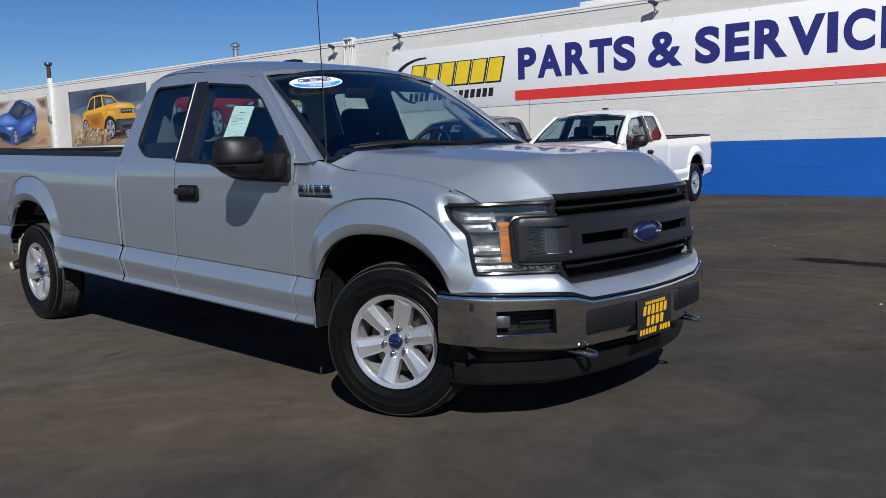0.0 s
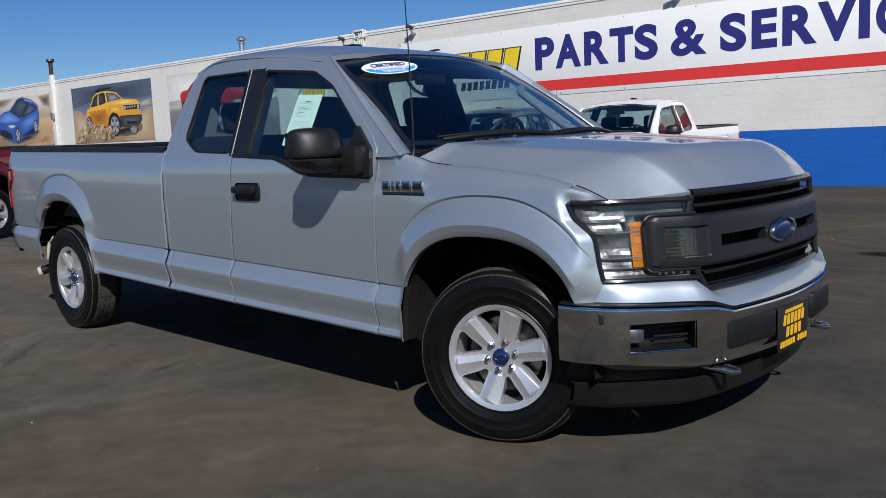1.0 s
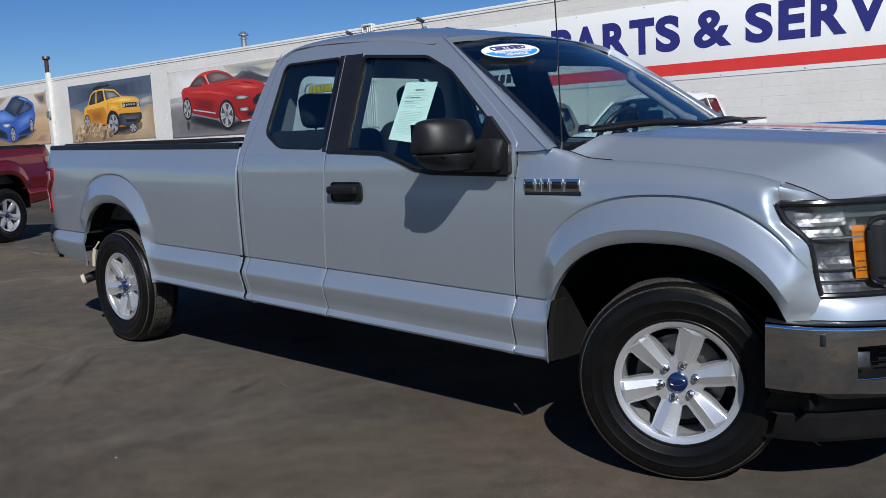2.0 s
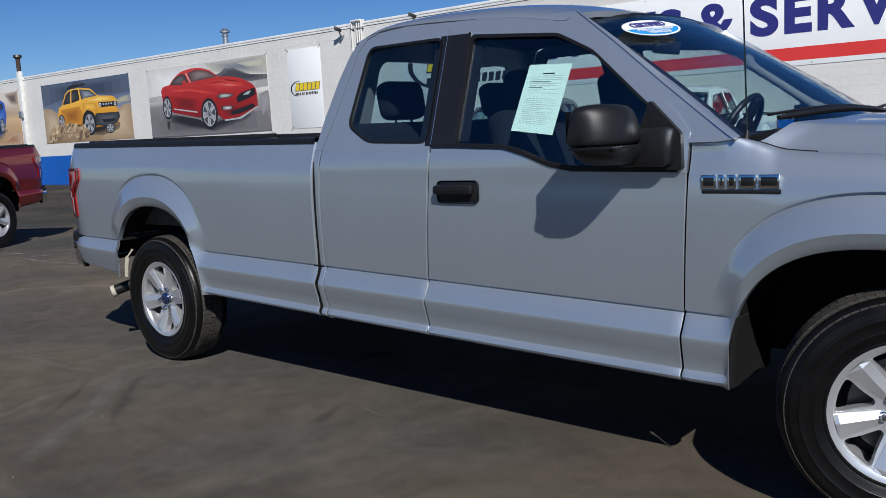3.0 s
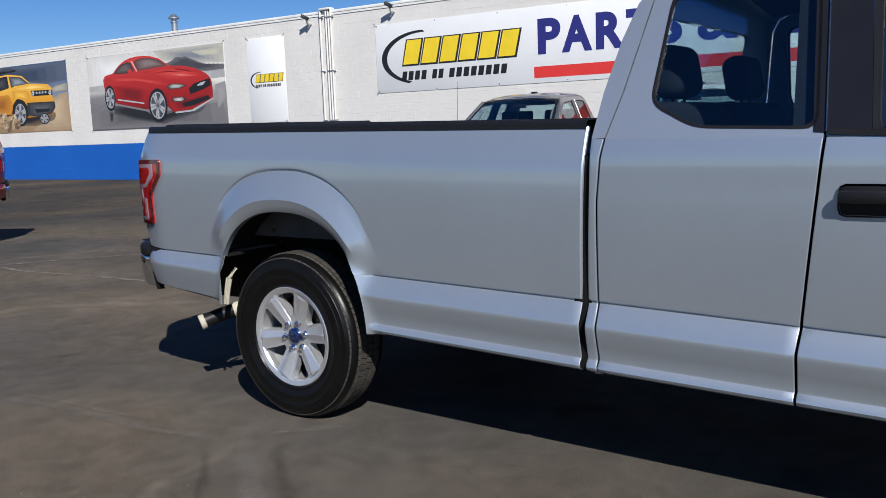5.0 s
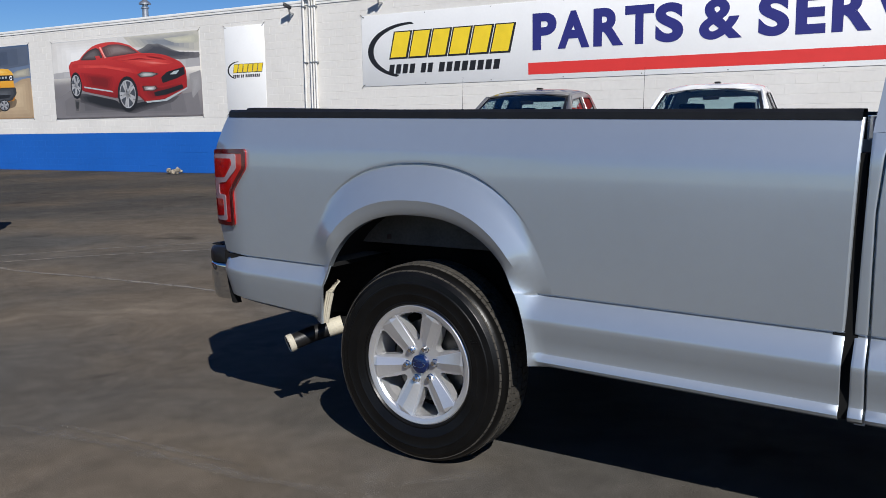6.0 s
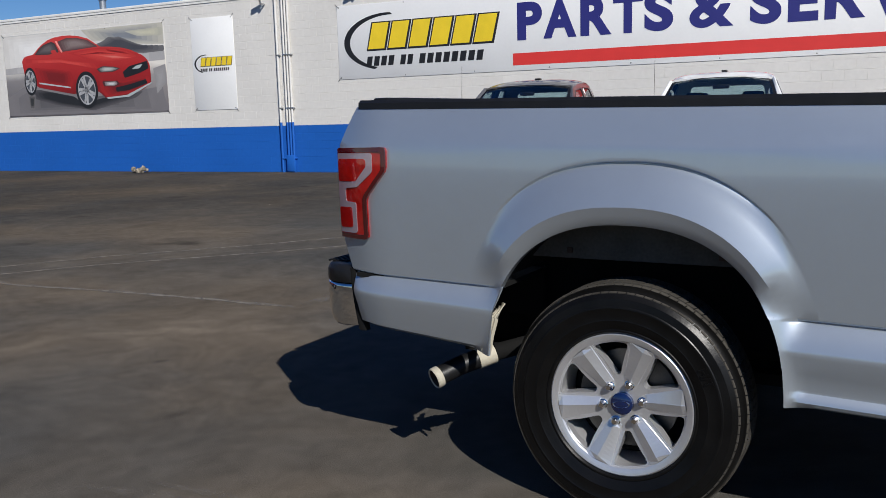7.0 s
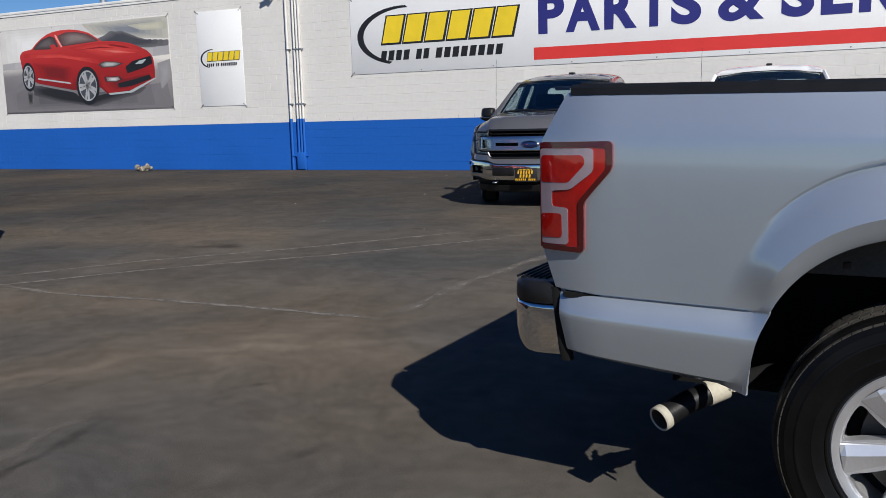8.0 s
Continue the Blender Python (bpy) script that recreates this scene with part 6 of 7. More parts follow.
def soft(owner, name, pts, edge, core, layer=1, steps=5, least=0.35, r=0.12):
    """A printed shape whose tone runs in steps from its edge to its core."""
    cx, cz = sum(p[0] for p in pts) / len(pts), sum(p[1] for p in pts) / len(pts)
    for k in range(steps):
        f = k / (steps - 1)
        q = 1 - (1 - least) * f
        tone = tuple(a + (b - a) * f for a, b in zip(edge, core))
        key = "print_%02x%02x%02x" % tuple(int(255 * min(1, c)) for c in tone)
        if key not in M:
            M[key] = mat(key, tone, 0.55, var=0.08, scale=2.5)
        lay(owner, name, [(cx + (x - cx) * q, cz + (z - cz) * q) for x, z in pts], M[key], layer + 0.12 * k, r=r * q)


def logo(owner, u0, u1, z0, z1):
    """A dealer mark as plain shapes: a black sweep, six slanted yellow blocks and a row of small black bars."""
    w, h = u1 - u0, z1 - z0
    out = [(u0 + 0.30 * w + 0.29 * w * math.cos(t), z0 + 0.5 * h + 0.5 * h * math.sin(t)) for t in np.linspace(math.radians(86), math.radians(252), 26)]
    inn = [(u0 + 0.325 * w + 0.275 * w * math.cos(t), z0 + 0.495 * h + 0.465 * h * math.sin(t)) for t in np.linspace(math.radians(250), math.radians(88), 26)]
    lay(owner, "logo_sweep", out + inn, M["black"])
    b0, b1 = z0 + 0.38 * h, z1 - 0.17 * h
    x0, x1 = u0 + 0.17 * w, u1
    n, sl = 6, 0.035 * w
    pitch = (x1 - sl - x0) / n
    for k in range(n):
        p, q = x0 + pitch * k, x0 + pitch * (k + 0.80)
        lay(owner, "logo_edge", [(p - 0.010 * w, b0 - 0.035 * h), (q + 0.012 * w, b0 - 0.035 * h), (q + sl + 0.014 * w, b1 + 0.02 * h), (p + sl - 0.008 * w, b1 + 0.02 * h)], M["black"], 1)
        lay(owner, "logo_block", [(p, b0), (q, b0), (q + sl, b1), (p + sl, b1)], M["yellow"], 2)
    x = u0 + 0.155 * w
    for wd in (0.19, 0.09, 0.40):
        m = max(2, int(wd / 0.047))
        for k in range(m):
            p = x + wd * w * k / m
            lay(owner, "logo_bar", [(p, z0 + 0.08 * h), (p + 0.72 * wd * w / m, z0 + 0.08 * h), (p + 0.72 * wd * w / m + 0.01 * w, z0 + 0.25 * h), (p + 0.01 * w, z0 + 0.25 * h)], M["black"], 1)
        x += (wd + 0.03) * w


sign = poster("wall_banner", -11.42, 3.3, 2.32, 4.10, "long white banner with navy lettering and a red stripe", "banner")
lay(sign, "red_stripe", [(-6.75, 2.44), (3.3, 2.42), (3.3, 2.69), (-6.75, 2.705)], M["redprint"])
for text, a, b in (("P", -6.64, -6.05), ("A", -6.02, -5.26), ("R", -5.17, -4.48), ("T", -4.45, -3.81), ("S", -3.78, -3.18), ("&", -2.85, -1.98), ("S", -1.67, -1.08),
                   ("E", -0.96, -0.41), ("R", -0.30, 0.41), ("V", 0.42, 1.18), ("I", 1.22, 1.43), ("C", 1.54, 2.14), ("E", 2.25, 2.80)):
    lettering(text, a, b, 2.985, 3.81, -0.0135, M["navy"], sign, "banner_letter", bold=0.03 if text == "&" else 0.044)
logo(sign, -11.28, -7.0, 2.50, 3.86)
banner = poster("small_banner", -16.15, -14.69, 1.69, 4.14, "narrow white vinyl banner with a small dealer mark", "banner")
logo(banner, -16.1, -14.74, 2.68, 3.17)


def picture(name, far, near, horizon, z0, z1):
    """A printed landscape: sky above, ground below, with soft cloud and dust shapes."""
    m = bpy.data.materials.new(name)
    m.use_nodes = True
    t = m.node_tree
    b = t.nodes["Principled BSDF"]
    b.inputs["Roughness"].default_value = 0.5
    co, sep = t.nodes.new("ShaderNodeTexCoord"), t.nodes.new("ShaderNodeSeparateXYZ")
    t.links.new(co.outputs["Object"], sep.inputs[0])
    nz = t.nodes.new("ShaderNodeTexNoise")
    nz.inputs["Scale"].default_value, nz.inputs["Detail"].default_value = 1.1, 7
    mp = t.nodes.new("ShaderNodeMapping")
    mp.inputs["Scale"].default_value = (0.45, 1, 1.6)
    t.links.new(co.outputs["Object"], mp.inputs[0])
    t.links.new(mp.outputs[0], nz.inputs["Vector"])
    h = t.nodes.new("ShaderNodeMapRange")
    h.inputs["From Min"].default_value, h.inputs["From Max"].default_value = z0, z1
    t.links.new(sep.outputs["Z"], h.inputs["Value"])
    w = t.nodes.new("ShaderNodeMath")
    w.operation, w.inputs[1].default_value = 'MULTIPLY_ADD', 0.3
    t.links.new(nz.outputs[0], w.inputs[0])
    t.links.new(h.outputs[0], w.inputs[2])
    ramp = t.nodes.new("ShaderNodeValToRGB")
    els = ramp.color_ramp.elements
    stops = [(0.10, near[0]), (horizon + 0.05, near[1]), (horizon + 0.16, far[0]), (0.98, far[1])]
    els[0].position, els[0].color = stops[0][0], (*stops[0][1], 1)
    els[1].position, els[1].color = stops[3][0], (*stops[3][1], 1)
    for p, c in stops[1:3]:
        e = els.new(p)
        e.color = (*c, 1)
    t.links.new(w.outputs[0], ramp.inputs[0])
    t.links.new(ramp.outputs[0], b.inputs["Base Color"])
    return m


def printed_wheel(owner, cx, cz, rx, rz, turn=0.3):
    ring = [(cx + rx * math.cos(a), cz + rz * math.sin(a)) for a in np.linspace(0, 2 * math.pi, 32, endpoint=False)]
    lay(owner, "printed_tyre", ring, M["black"], 5)
    hub = [(cx + rx * 0.78 * math.cos(a), cz + rz * 0.78 * math.sin(a)) for a in np.linspace(0, 2 * math.pi, 28, endpoint=False)]
    lay(owner, "printed_rim", hub, M["slate"], 6)
    for k in range(5):
        for off in (-0.17, 0.17):
            a = 2 * math.pi * k / 5 + turn + off
            sp = [(cx + rx * 0.76 * math.cos(a + d), cz + rz * 0.76 * math.sin(a + d)) for d in (-0.11, 0.11)] + [(cx + rx * 0.10 * math.cos(a + 1.4), cz + rz * 0.10 * math.sin(a + 1.4)), (cx + rx * 0.10 * math.cos(a - 1.4), cz + rz * 0.10 * math.sin(a - 1.4))]
            lay(owner, "printed_spoke", sp, M["spokeprint"], 7)
    lip = [(cx + rx * 0.80 * math.cos(a), cz + rz * 0.80 * math.sin(a)) for a in np.linspace(0, 2 * math.pi, 28, endpoint=False)]
    gap = [(cx + rx * 0.73 * math.cos(a), cz + rz * 0.73 * math.sin(a)) for a in np.linspace(0, 2 * math.pi, 28, endpoint=False)]
    ob = part("printed_rim_edge", plate(lip, -0.001, [gap]), M["spokeprint"], owner, smooth=0)
    ob.location.y = -0.012 - 0.0013 * 7.6


M["spokeprint"] = mat("silver_print", (0.34, 0.34, 0.35), 0.5, var=0.3, scale=6)
M["slate"] = mat("slate_print", (0.05, 0.055, 0.065), 0.5, var=0.35, scale=1.2)
M["palered"] = mat("pale_red_print", (0.8, 0.3, 0.26), 0.5, var=0.2, scale=2)
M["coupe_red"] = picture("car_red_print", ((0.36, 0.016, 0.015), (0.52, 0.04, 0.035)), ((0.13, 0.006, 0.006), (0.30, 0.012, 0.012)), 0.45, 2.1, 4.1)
M["offroad_orange"] = picture("car_orange_print", ((0.66, 0.30, 0.02), (0.78, 0.42, 0.05)), ((0.25, 0.09, 0.008), (0.55, 0.22, 0.015)), 0.45, 2.2, 3.6)
M["suv_blue"] = mat("car_blue_print", (0.03, 0.08, 0.34), 0.5, var=0.35, scale=0.9)
M["sand"] = mat("sand_print", (0.36, 0.25, 0.14), 0.6, var=0.4, scale=2.2)
M["view_coupe"] = picture("road_view", ((0.60, 0.57, 0.52), (0.50, 0.49, 0.47)), ((0.13, 0.12, 0.125), (0.27, 0.25, 0.25)), 0.52, 1.67, 4.17)
M["view_offroad"] = picture("dune_view", ((0.16, 0.2, 0.28), (0.05, 0.08, 0.14)), ((0.34, 0.22, 0.12), (0.46, 0.34, 0.21)), 0.5, 1.72, 4.16)
M["view_suv"] = picture("desert_view", ((0.36, 0.27, 0.18), (0.5, 0.45, 0.4)), ((0.34, 0.2, 0.1), (0.5, 0.35, 0.2)), 0.6, 1.75, 4.15)


p3 = poster("car_poster", -23.72, -17.12, 1.68, 4.15, "printed poster of a red coupe on a wet road", "poster", "view_coupe")
soft(p3, "printed_sky", [(-23.70, 4.12), (-20.6, 4.12), (-20.6, 3.3), (-22.2, 3.12), (-23.70, 3.12)], (0.60, 0.58, 0.55), (0.74, 0.73, 0.71), 0.1, 5, 0.4, 0.02)
soft(p3, "printed_cloud", [(-20.3, 4.12), (-18.53, 4.13), (-17.14, 4.13), (-17.14, 3.55), (-18.0, 3.60), (-19.0, 3.72), (-19.9, 3.80)], (0.46, 0.44, 0.38), (0.20, 0.215, 0.24), 0.1, 6, 0.3, 0.01)
soft(p3, "printed_cloud", [(-18.6, 3.98), (-17.16, 4.02), (-17.16, 3.78), (-18.1, 3.82)], (0.42, 0.41, 0.34), (0.52, 0.50, 0.38), 0.9, 4, 0.3, 0.1)
soft(p3, "printed_mist", [(-23.70, 3.16), (-22.8, 3.2), (-17.14, 3.36), (-17.14, 3.12), (-19.0, 3.06), (-23.70, 2.98)], (0.36, 0.35, 0.35), (0.52, 0.51, 0.50), 0.2, 4, 0.5, 0.02)
soft(p3, "printed_road", [(-23.70, 2.30), (-22.9, 2.6), (-20.5, 2.1), (-17.3, 2.4), (-17.14, 1.72), (-23.70, 1.72)], (0.17, 0.16, 0.165), (0.10, 0.095, 0.10), 0.2, 4, 0.5, 0.02)
soft(p3, "printed_streak", [(-17.6, 2.9), (-17.14, 3.0), (-17.14, 2.5), (-17.5, 2.2)], (0.26, 0.25, 0.25), (0.30, 0.29, 0.29), 0.5, 4, 0.3, 0.02)
soft(p3, "printed_hill", [(-20.4, 3.52), (-19.85, 3.66), (-19.45, 3.76), (-19.24, 3.87), (-18.98, 3.83), (-18.85, 3.86), (-18.5, 3.74), (-18.2, 3.63), (-17.67, 3.50), (-17.14, 3.52), (-17.14, 3.36), (-17.91, 3.34), (-18.77, 3.40)], (0.13, 0.125, 0.13), (0.055, 0.055, 0.065), 1.4, 4, 0.6, 0.06)
soft(p3, "printed_shadow", [(-22.84, 2.44), (-22.26, 2.48), (-20.8, 2.23), (-20.36, 1.90), (-19.8, 2.05), (-18.02, 2.3), (-18.3, 2.12), (-20.02, 1.80), (-21.57, 2.0), (-22.68, 2.25)], (0.075, 0.07, 0.075), (0.016, 0.016, 0.018), 1.2, 5, 0.7, 0.10)
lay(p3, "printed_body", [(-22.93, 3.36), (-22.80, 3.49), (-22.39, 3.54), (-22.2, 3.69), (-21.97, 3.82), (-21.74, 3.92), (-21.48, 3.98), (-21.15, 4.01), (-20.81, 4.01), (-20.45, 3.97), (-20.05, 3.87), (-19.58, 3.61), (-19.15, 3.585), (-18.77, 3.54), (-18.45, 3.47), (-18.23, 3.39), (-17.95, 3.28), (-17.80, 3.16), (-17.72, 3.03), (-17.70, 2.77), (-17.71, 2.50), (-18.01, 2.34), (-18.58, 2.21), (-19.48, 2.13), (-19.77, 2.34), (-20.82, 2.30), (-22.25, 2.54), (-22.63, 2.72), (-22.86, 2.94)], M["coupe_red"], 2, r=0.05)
RED = ((0.30, 0.012, 0.012), (0.40, 0.022, 0.02), (0.55, 0.05, 0.04), (0.16, 0.008, 0.008), (0.66, 0.16, 0.13))
soft(p3, "printed_flank", [(-22.40, 3.14), (-21.5, 3.06), (-20.85, 2.96), (-20.76, 2.74), (-20.88, 2.44), (-22.22, 2.66)], RED[0], RED[3], 3, 4, 0.5, 0.05)
soft(p3, "printed_shoulder", [(-22.75, 3.42), (-21.3, 3.37), (-20.6, 3.24), (-19.9, 3.16), (-19.7, 2.98), (-20.5, 3.12), (-21.4, 3.26), (-22.75, 3.30)], RED[1], RED[2], 3, 4, 0.5, 0.03)
soft(p3, "printed_hood", [(-20.94, 3.50), (-20.15, 3.57), (-19.56, 3.59), (-18.77, 3.53), (-18.23, 3.37), (-17.95, 3.24), (-18.69, 3.16), (-19.51, 3.14), (-20.19, 3.30)], RED[1], RED[2], 3, 5, 0.35, 0.05)
soft(p3, "printed_crease", [(-20.5, 3.42), (-19.68, 3.47), (-18.95, 3.38), (-19.62, 3.42)], RED[0], RED[3], 4.1, 3, 0.4, 0.02)
soft(p3, "printed_crease", [(-19.35, 3.53), (-18.70, 3.43), (-18.45, 3.34), (-18.75, 3.38), (-19.3, 3.47)], RED[0], RED[3], 4.1, 3, 0.4, 0.02)
soft(p3, "printed_gleam", [(-19.9, 3.40), (-19.0, 3.34), (-18.3, 3.22), (-19.1, 3.24)], RED[2], RED[4], 4.1, 4, 0.3, 0.03)
soft(p3, "printed_nose", [(-19.72, 2.72), (-18.80, 2.58), (-17.76, 2.70), (-17.74, 2.51), (-18.01, 2.36), (-18.58, 2.24), (-19.46, 2.16), (-19.69, 2.36)], RED[0], RED[3], 3, 4, 0.55, 0.04)
soft(p3, "printed_window", [(-22.34, 3.52), (-22.15, 3.68), (-21.95, 3.79), (-21.59, 3.87), (-21.42, 3.82), (-21.28, 3.55), (-21.7, 3.50)], (0.05, 0.035, 0.035), (0.12, 0.10, 0.10), 3, 4, 0.4, 0.05)
soft(p3, "printed_window", [(-21.16, 3.55), (-21.30, 3.86), (-20.95, 3.94), (-20.5, 3.92), (-20.07, 3.83), (-19.66, 3.62), (-20.27, 3.59)], (0.10, 0.05, 0.05), (0.22, 0.17, 0.16), 3, 5, 0.35, 0.05)
lay(p3, "printed_pillar", [(-21.42, 3.88), (-21.35, 3.89), (-21.12, 3.54), (-21.19, 3.53)], M["palered"], 5)
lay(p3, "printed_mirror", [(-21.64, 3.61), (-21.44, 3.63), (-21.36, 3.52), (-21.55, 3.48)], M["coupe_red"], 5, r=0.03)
lay(p3, "printed_grille", [(-18.76, 2.85), (-18.5, 3.0), (-17.8, 3.12), (-17.76, 2.91), (-18.1, 2.80), (-18.7, 2.68)], M["black"], 4.6, r=0.04)
lay(p3, "printed_badge", [(-18.40, 2.92), (-18.21, 3.01), (-17.97, 3.04), (-18.12, 2.92)], M["greyprint"], 5.6, r=0.03)
soft(p3, "printed_lamp", [(-19.78, 2.98), (-19.55, 3.05), (-19.10, 3.02), (-18.84, 2.96), (-19.13, 2.88), (-19.65, 2.88)], (0.05, 0.045, 0.045), (0.42, 0.42, 0.40), 4.6, 4, 0.4, 0.03)
lay(p3, "printed_sill", [(-22.25, 2.70), (-20.94, 2.52), (-20.89, 2.47), (-22.23, 2.65)], M["greyprint"], 4, r=0.02)
soft(p3, "printed_intake", [(-19.60, 2.62), (-19.0, 2.62), (-18.92, 2.52), (-19.1, 2.46), (-19.55, 2.48)], (0.06, 0.02, 0.02), (0.55, 0.53, 0.52), 4.6, 4, 0.3, 0.02)
lay(p3, "printed_intake", [(-19.1, 2.42), (-18.4, 2.52), (-17.9, 2.62), (-17.84, 2.50), (-18.6, 2.33), (-19.05, 2.30)], M["black"], 4.6, r=0.04)
lay(p3, "printed_splitter", [(-19.47, 2.16), (-18.67, 2.20), (-17.72, 2.52), (-17.66, 2.50), (-18.57, 2.15), (-19.42, 2.11)], M["greyprint"], 5.6)
soft(p3, "printed_reflection", [(-22.78, 2.36), (-22.46, 2.34), (-22.55, 1.88), (-22.75, 1.88)], (0.14, 0.13, 0.13), (0.03, 0.03, 0.03), 2, 3, 0.5, 0.05)
printed_wheel(p3, -20.25, 2.40, 0.45, 0.54, 0.75)
printed_wheel(p3, -22.62, 2.74, 0.27, 0.42, 0.75)

p2 = poster("car_poster", -31.35, -24.9, 1.74, 4.17, "printed poster of an orange off-road car in sand", "poster", "view_offroad")
soft(p2, "printed_cloud", [(-31.2, 4.12), (-24.95, 4.12), (-24.95, 3.5), (-26.2, 3.42), (-27.6, 3.9), (-29.5, 4.0), (-30.4, 3.4), (-31.2, 3.3)], (0.085, 0.105, 0.15), (0.04, 0.055, 0.09), 0.05, 4, 0.5, 0.02)
soft(p2, "printed_cloud", [(-26.0, 3.20), (-25.6, 3.34), (-24.93, 3.40), (-24.93, 3.14), (-25.75, 3.10)], (0.26, 0.25, 0.22), (0.42, 0.39, 0.30), 0.2, 4, 0.4, 0.03)
soft(p2, "printed_dune", [(-26.3, 2.86), (-25.77, 2.92), (-25.37, 3.05), (-24.92, 3.08), (-24.92, 1.78), (-27.2, 1.78), (-26.6, 2.1)], (0.36, 0.26, 0.16), (0.50, 0.38, 0.24), 0.3, 5, 0.35, 0.06)
soft(p2, "printed_dune", [(-31.33, 3.22), (-30.73, 3.17), (-30.1, 2.9), (-29.9, 2.2), (-30.6, 1.78), (-31.33, 1.78)], (0.34, 0.25, 0.16), (0.46, 0.36, 0.24), 0.3, 5, 0.35, 0.06)
soft(p2, "printed_shadow", [(-30.3, 2.3), (-28.4, 2.0), (-26.9, 1.95), (-25.8, 2.15), (-25.7, 2.4), (-28.5, 2.6), (-30.1, 2.7)], (0.16, 0.115, 0.07), (0.018, 0.014, 0.012), 1, 5, 0.6)
lay(p2, "printed_cabin", [(-29.85, 3.22), (-29.50, 3.70), (-29.16, 3.85), (-28.45, 3.89), (-27.58, 3.79), (-27.07, 3.47), (-28.41, 3.34)], M["offroad_orange"], 1.8, r=0.05)
soft(p2, "printed_glass", [(-29.75, 3.27), (-29.42, 3.69), (-29.12, 3.80), (-28.50, 3.83), (-28.44, 3.40), (-29.0, 3.32)], (0.012, 0.014, 0.018), (0.06, 0.06, 0.06), 2.0, 4, 0.3, 0.04)
soft(p2, "printed_glass", [(-28.40, 3.82), (-27.63, 3.74), (-27.16, 3.49), (-27.9, 3.44), (-28.30, 3.40)], (0.04, 0.05, 0.065), (0.26, 0.29, 0.32), 2.0, 5, 0.3, 0.03)
lay(p2, "printed_pillar", [(-29.16, 3.32), (-29.06, 3.80), (-28.99, 3.80), (-29.07, 3.32)], M["offroad_orange"], 3.0)
lay(p2, "printed_body", [(-30.22, 2.86), (-30.09, 3.18), (-29.77, 3.26), (-28.42, 3.36), (-28.06, 3.45), (-27.09, 3.49), (-26.05, 3.41), (-25.83, 3.27), (-25.82, 2.86), (-25.71, 2.68), (-25.87, 2.34), (-27.42, 2.26), (-28.44, 2.40), (-29.85, 2.48), (-30.17, 2.66)], M["offroad_orange"], 2.8, r=0.06)
soft(p2, "printed_flank", [(-29.98, 3.08), (-28.5, 3.16), (-28.30, 2.8), (-28.44, 2.45), (-29.7, 2.5), (-29.8, 2.8)], (0.50, 0.21, 0.018), (0.30, 0.10, 0.010), 3.2, 5, 0.3, 0.12)
soft(p2, "printed_hood", [(-28.30, 3.36), (-27.06, 3.475), (-26.06, 3.39), (-25.86, 3.27), (-27.17, 3.26), (-27.8, 3.27)], (0.70, 0.36, 0.035), (0.86, 0.58, 0.16), 3.2, 5, 0.3, 0.05)
soft(p2, "printed_wing", [(-28.25, 3.28), (-27.25, 3.22), (-27.20, 2.90), (-27.5, 2.95), (-27.95, 3.06), (-28.28, 2.90)], (0.62, 0.30, 0.025), (0.78, 0.45, 0.06), 3.2, 4, 0.4, 0.04)
lay(p2, "printed_arch", [(-28.42, 2.42), (-28.28, 2.80), (-27.98, 2.99), (-27.60, 2.90), (-27.33, 2.62), (-27.36, 2.30)], M["black"], 3.6, r=0.08)
lay(p2, "printed_grille", [(-27.10, 3.23), (-25.82, 3.20), (-25.81, 3.02), (-27.06, 3.03)], M["black"], 4, r=0.03)
for u in (-26.80, -26.62, -26.44, -26.26):
    lay(p2, "printed_slot", [(u, 3.17), (u + 0.10, 3.17), (u + 0.10, 3.10), (u, 3.10)], M["greyprint"], 4.6)
for u, z in ((-26.98, 3.125), (-25.95, 3.11)):
    ring = [(math.cos(a), math.sin(a)) for a in np.linspace(0, 2 * math.pi, 18, endpoint=False)]
    lay(p2, "printed_lamp", [(u + 0.075 * c, z + 0.075 * d) for c, d in ring], M["vinyl"], 5)
    lay(p2, "printed_lamp", [(u + 0.045 * c, z + 0.045 * d) for c, d in ring], M["slate"], 5.4)
soft(p2, "printed_bumper", [(-27.40, 2.81), (-25.73, 2.79), (-25.70, 2.58), (-25.97, 2.36), (-26.76, 2.28), (-27.39, 2.36)], (0.03, 0.032, 0.036), (0.085, 0.09, 0.10), 4, 4, 0.4, 0.05)
lay(p2, "printed_opening", [(-26.95, 2.56), (-26.0, 2.55), (-26.15, 2.44), (-26.85, 2.42)], M["black"], 5, r=0.03)
printed_wheel(p2, -26.42, 2.20, 0.30, 0.20)
printed_wheel(p2, -27.86, 2.43, 0.42, 0.46)
printed_wheel(p2, -29.95, 2.57, 0.25, 0.33)
lay(p2, "printed_rack", [(-29.33, 3.93), (-28.85, 4.06), (-27.88, 4.02), (-27.96, 3.96), (-28.85, 3.92), (-29.23, 3.86)], M["black"], 3, r=0.03)
lay(p2, "printed_roll", [(-28.95, 4.02), (-28.75, 4.11), (-28.2, 4.11), (-28.0, 4.04), (-28.3, 4.0)], M["slate"], 3.4, r=0.03)
M["dust"] = mat("blown_sand_print", (0.30, 0.20, 0.11), 0.6, var=0.65, scale=3.5)
M["deepdust"] = mat("shaded_dust_print", (0.13, 0.085, 0.05), 0.6, var=0.5, scale=4)
M["palesand"] = mat("pale_sand_print", (0.52, 0.40, 0.25), 0.6, var=0.35, scale=4)
plume = random.Random(21)
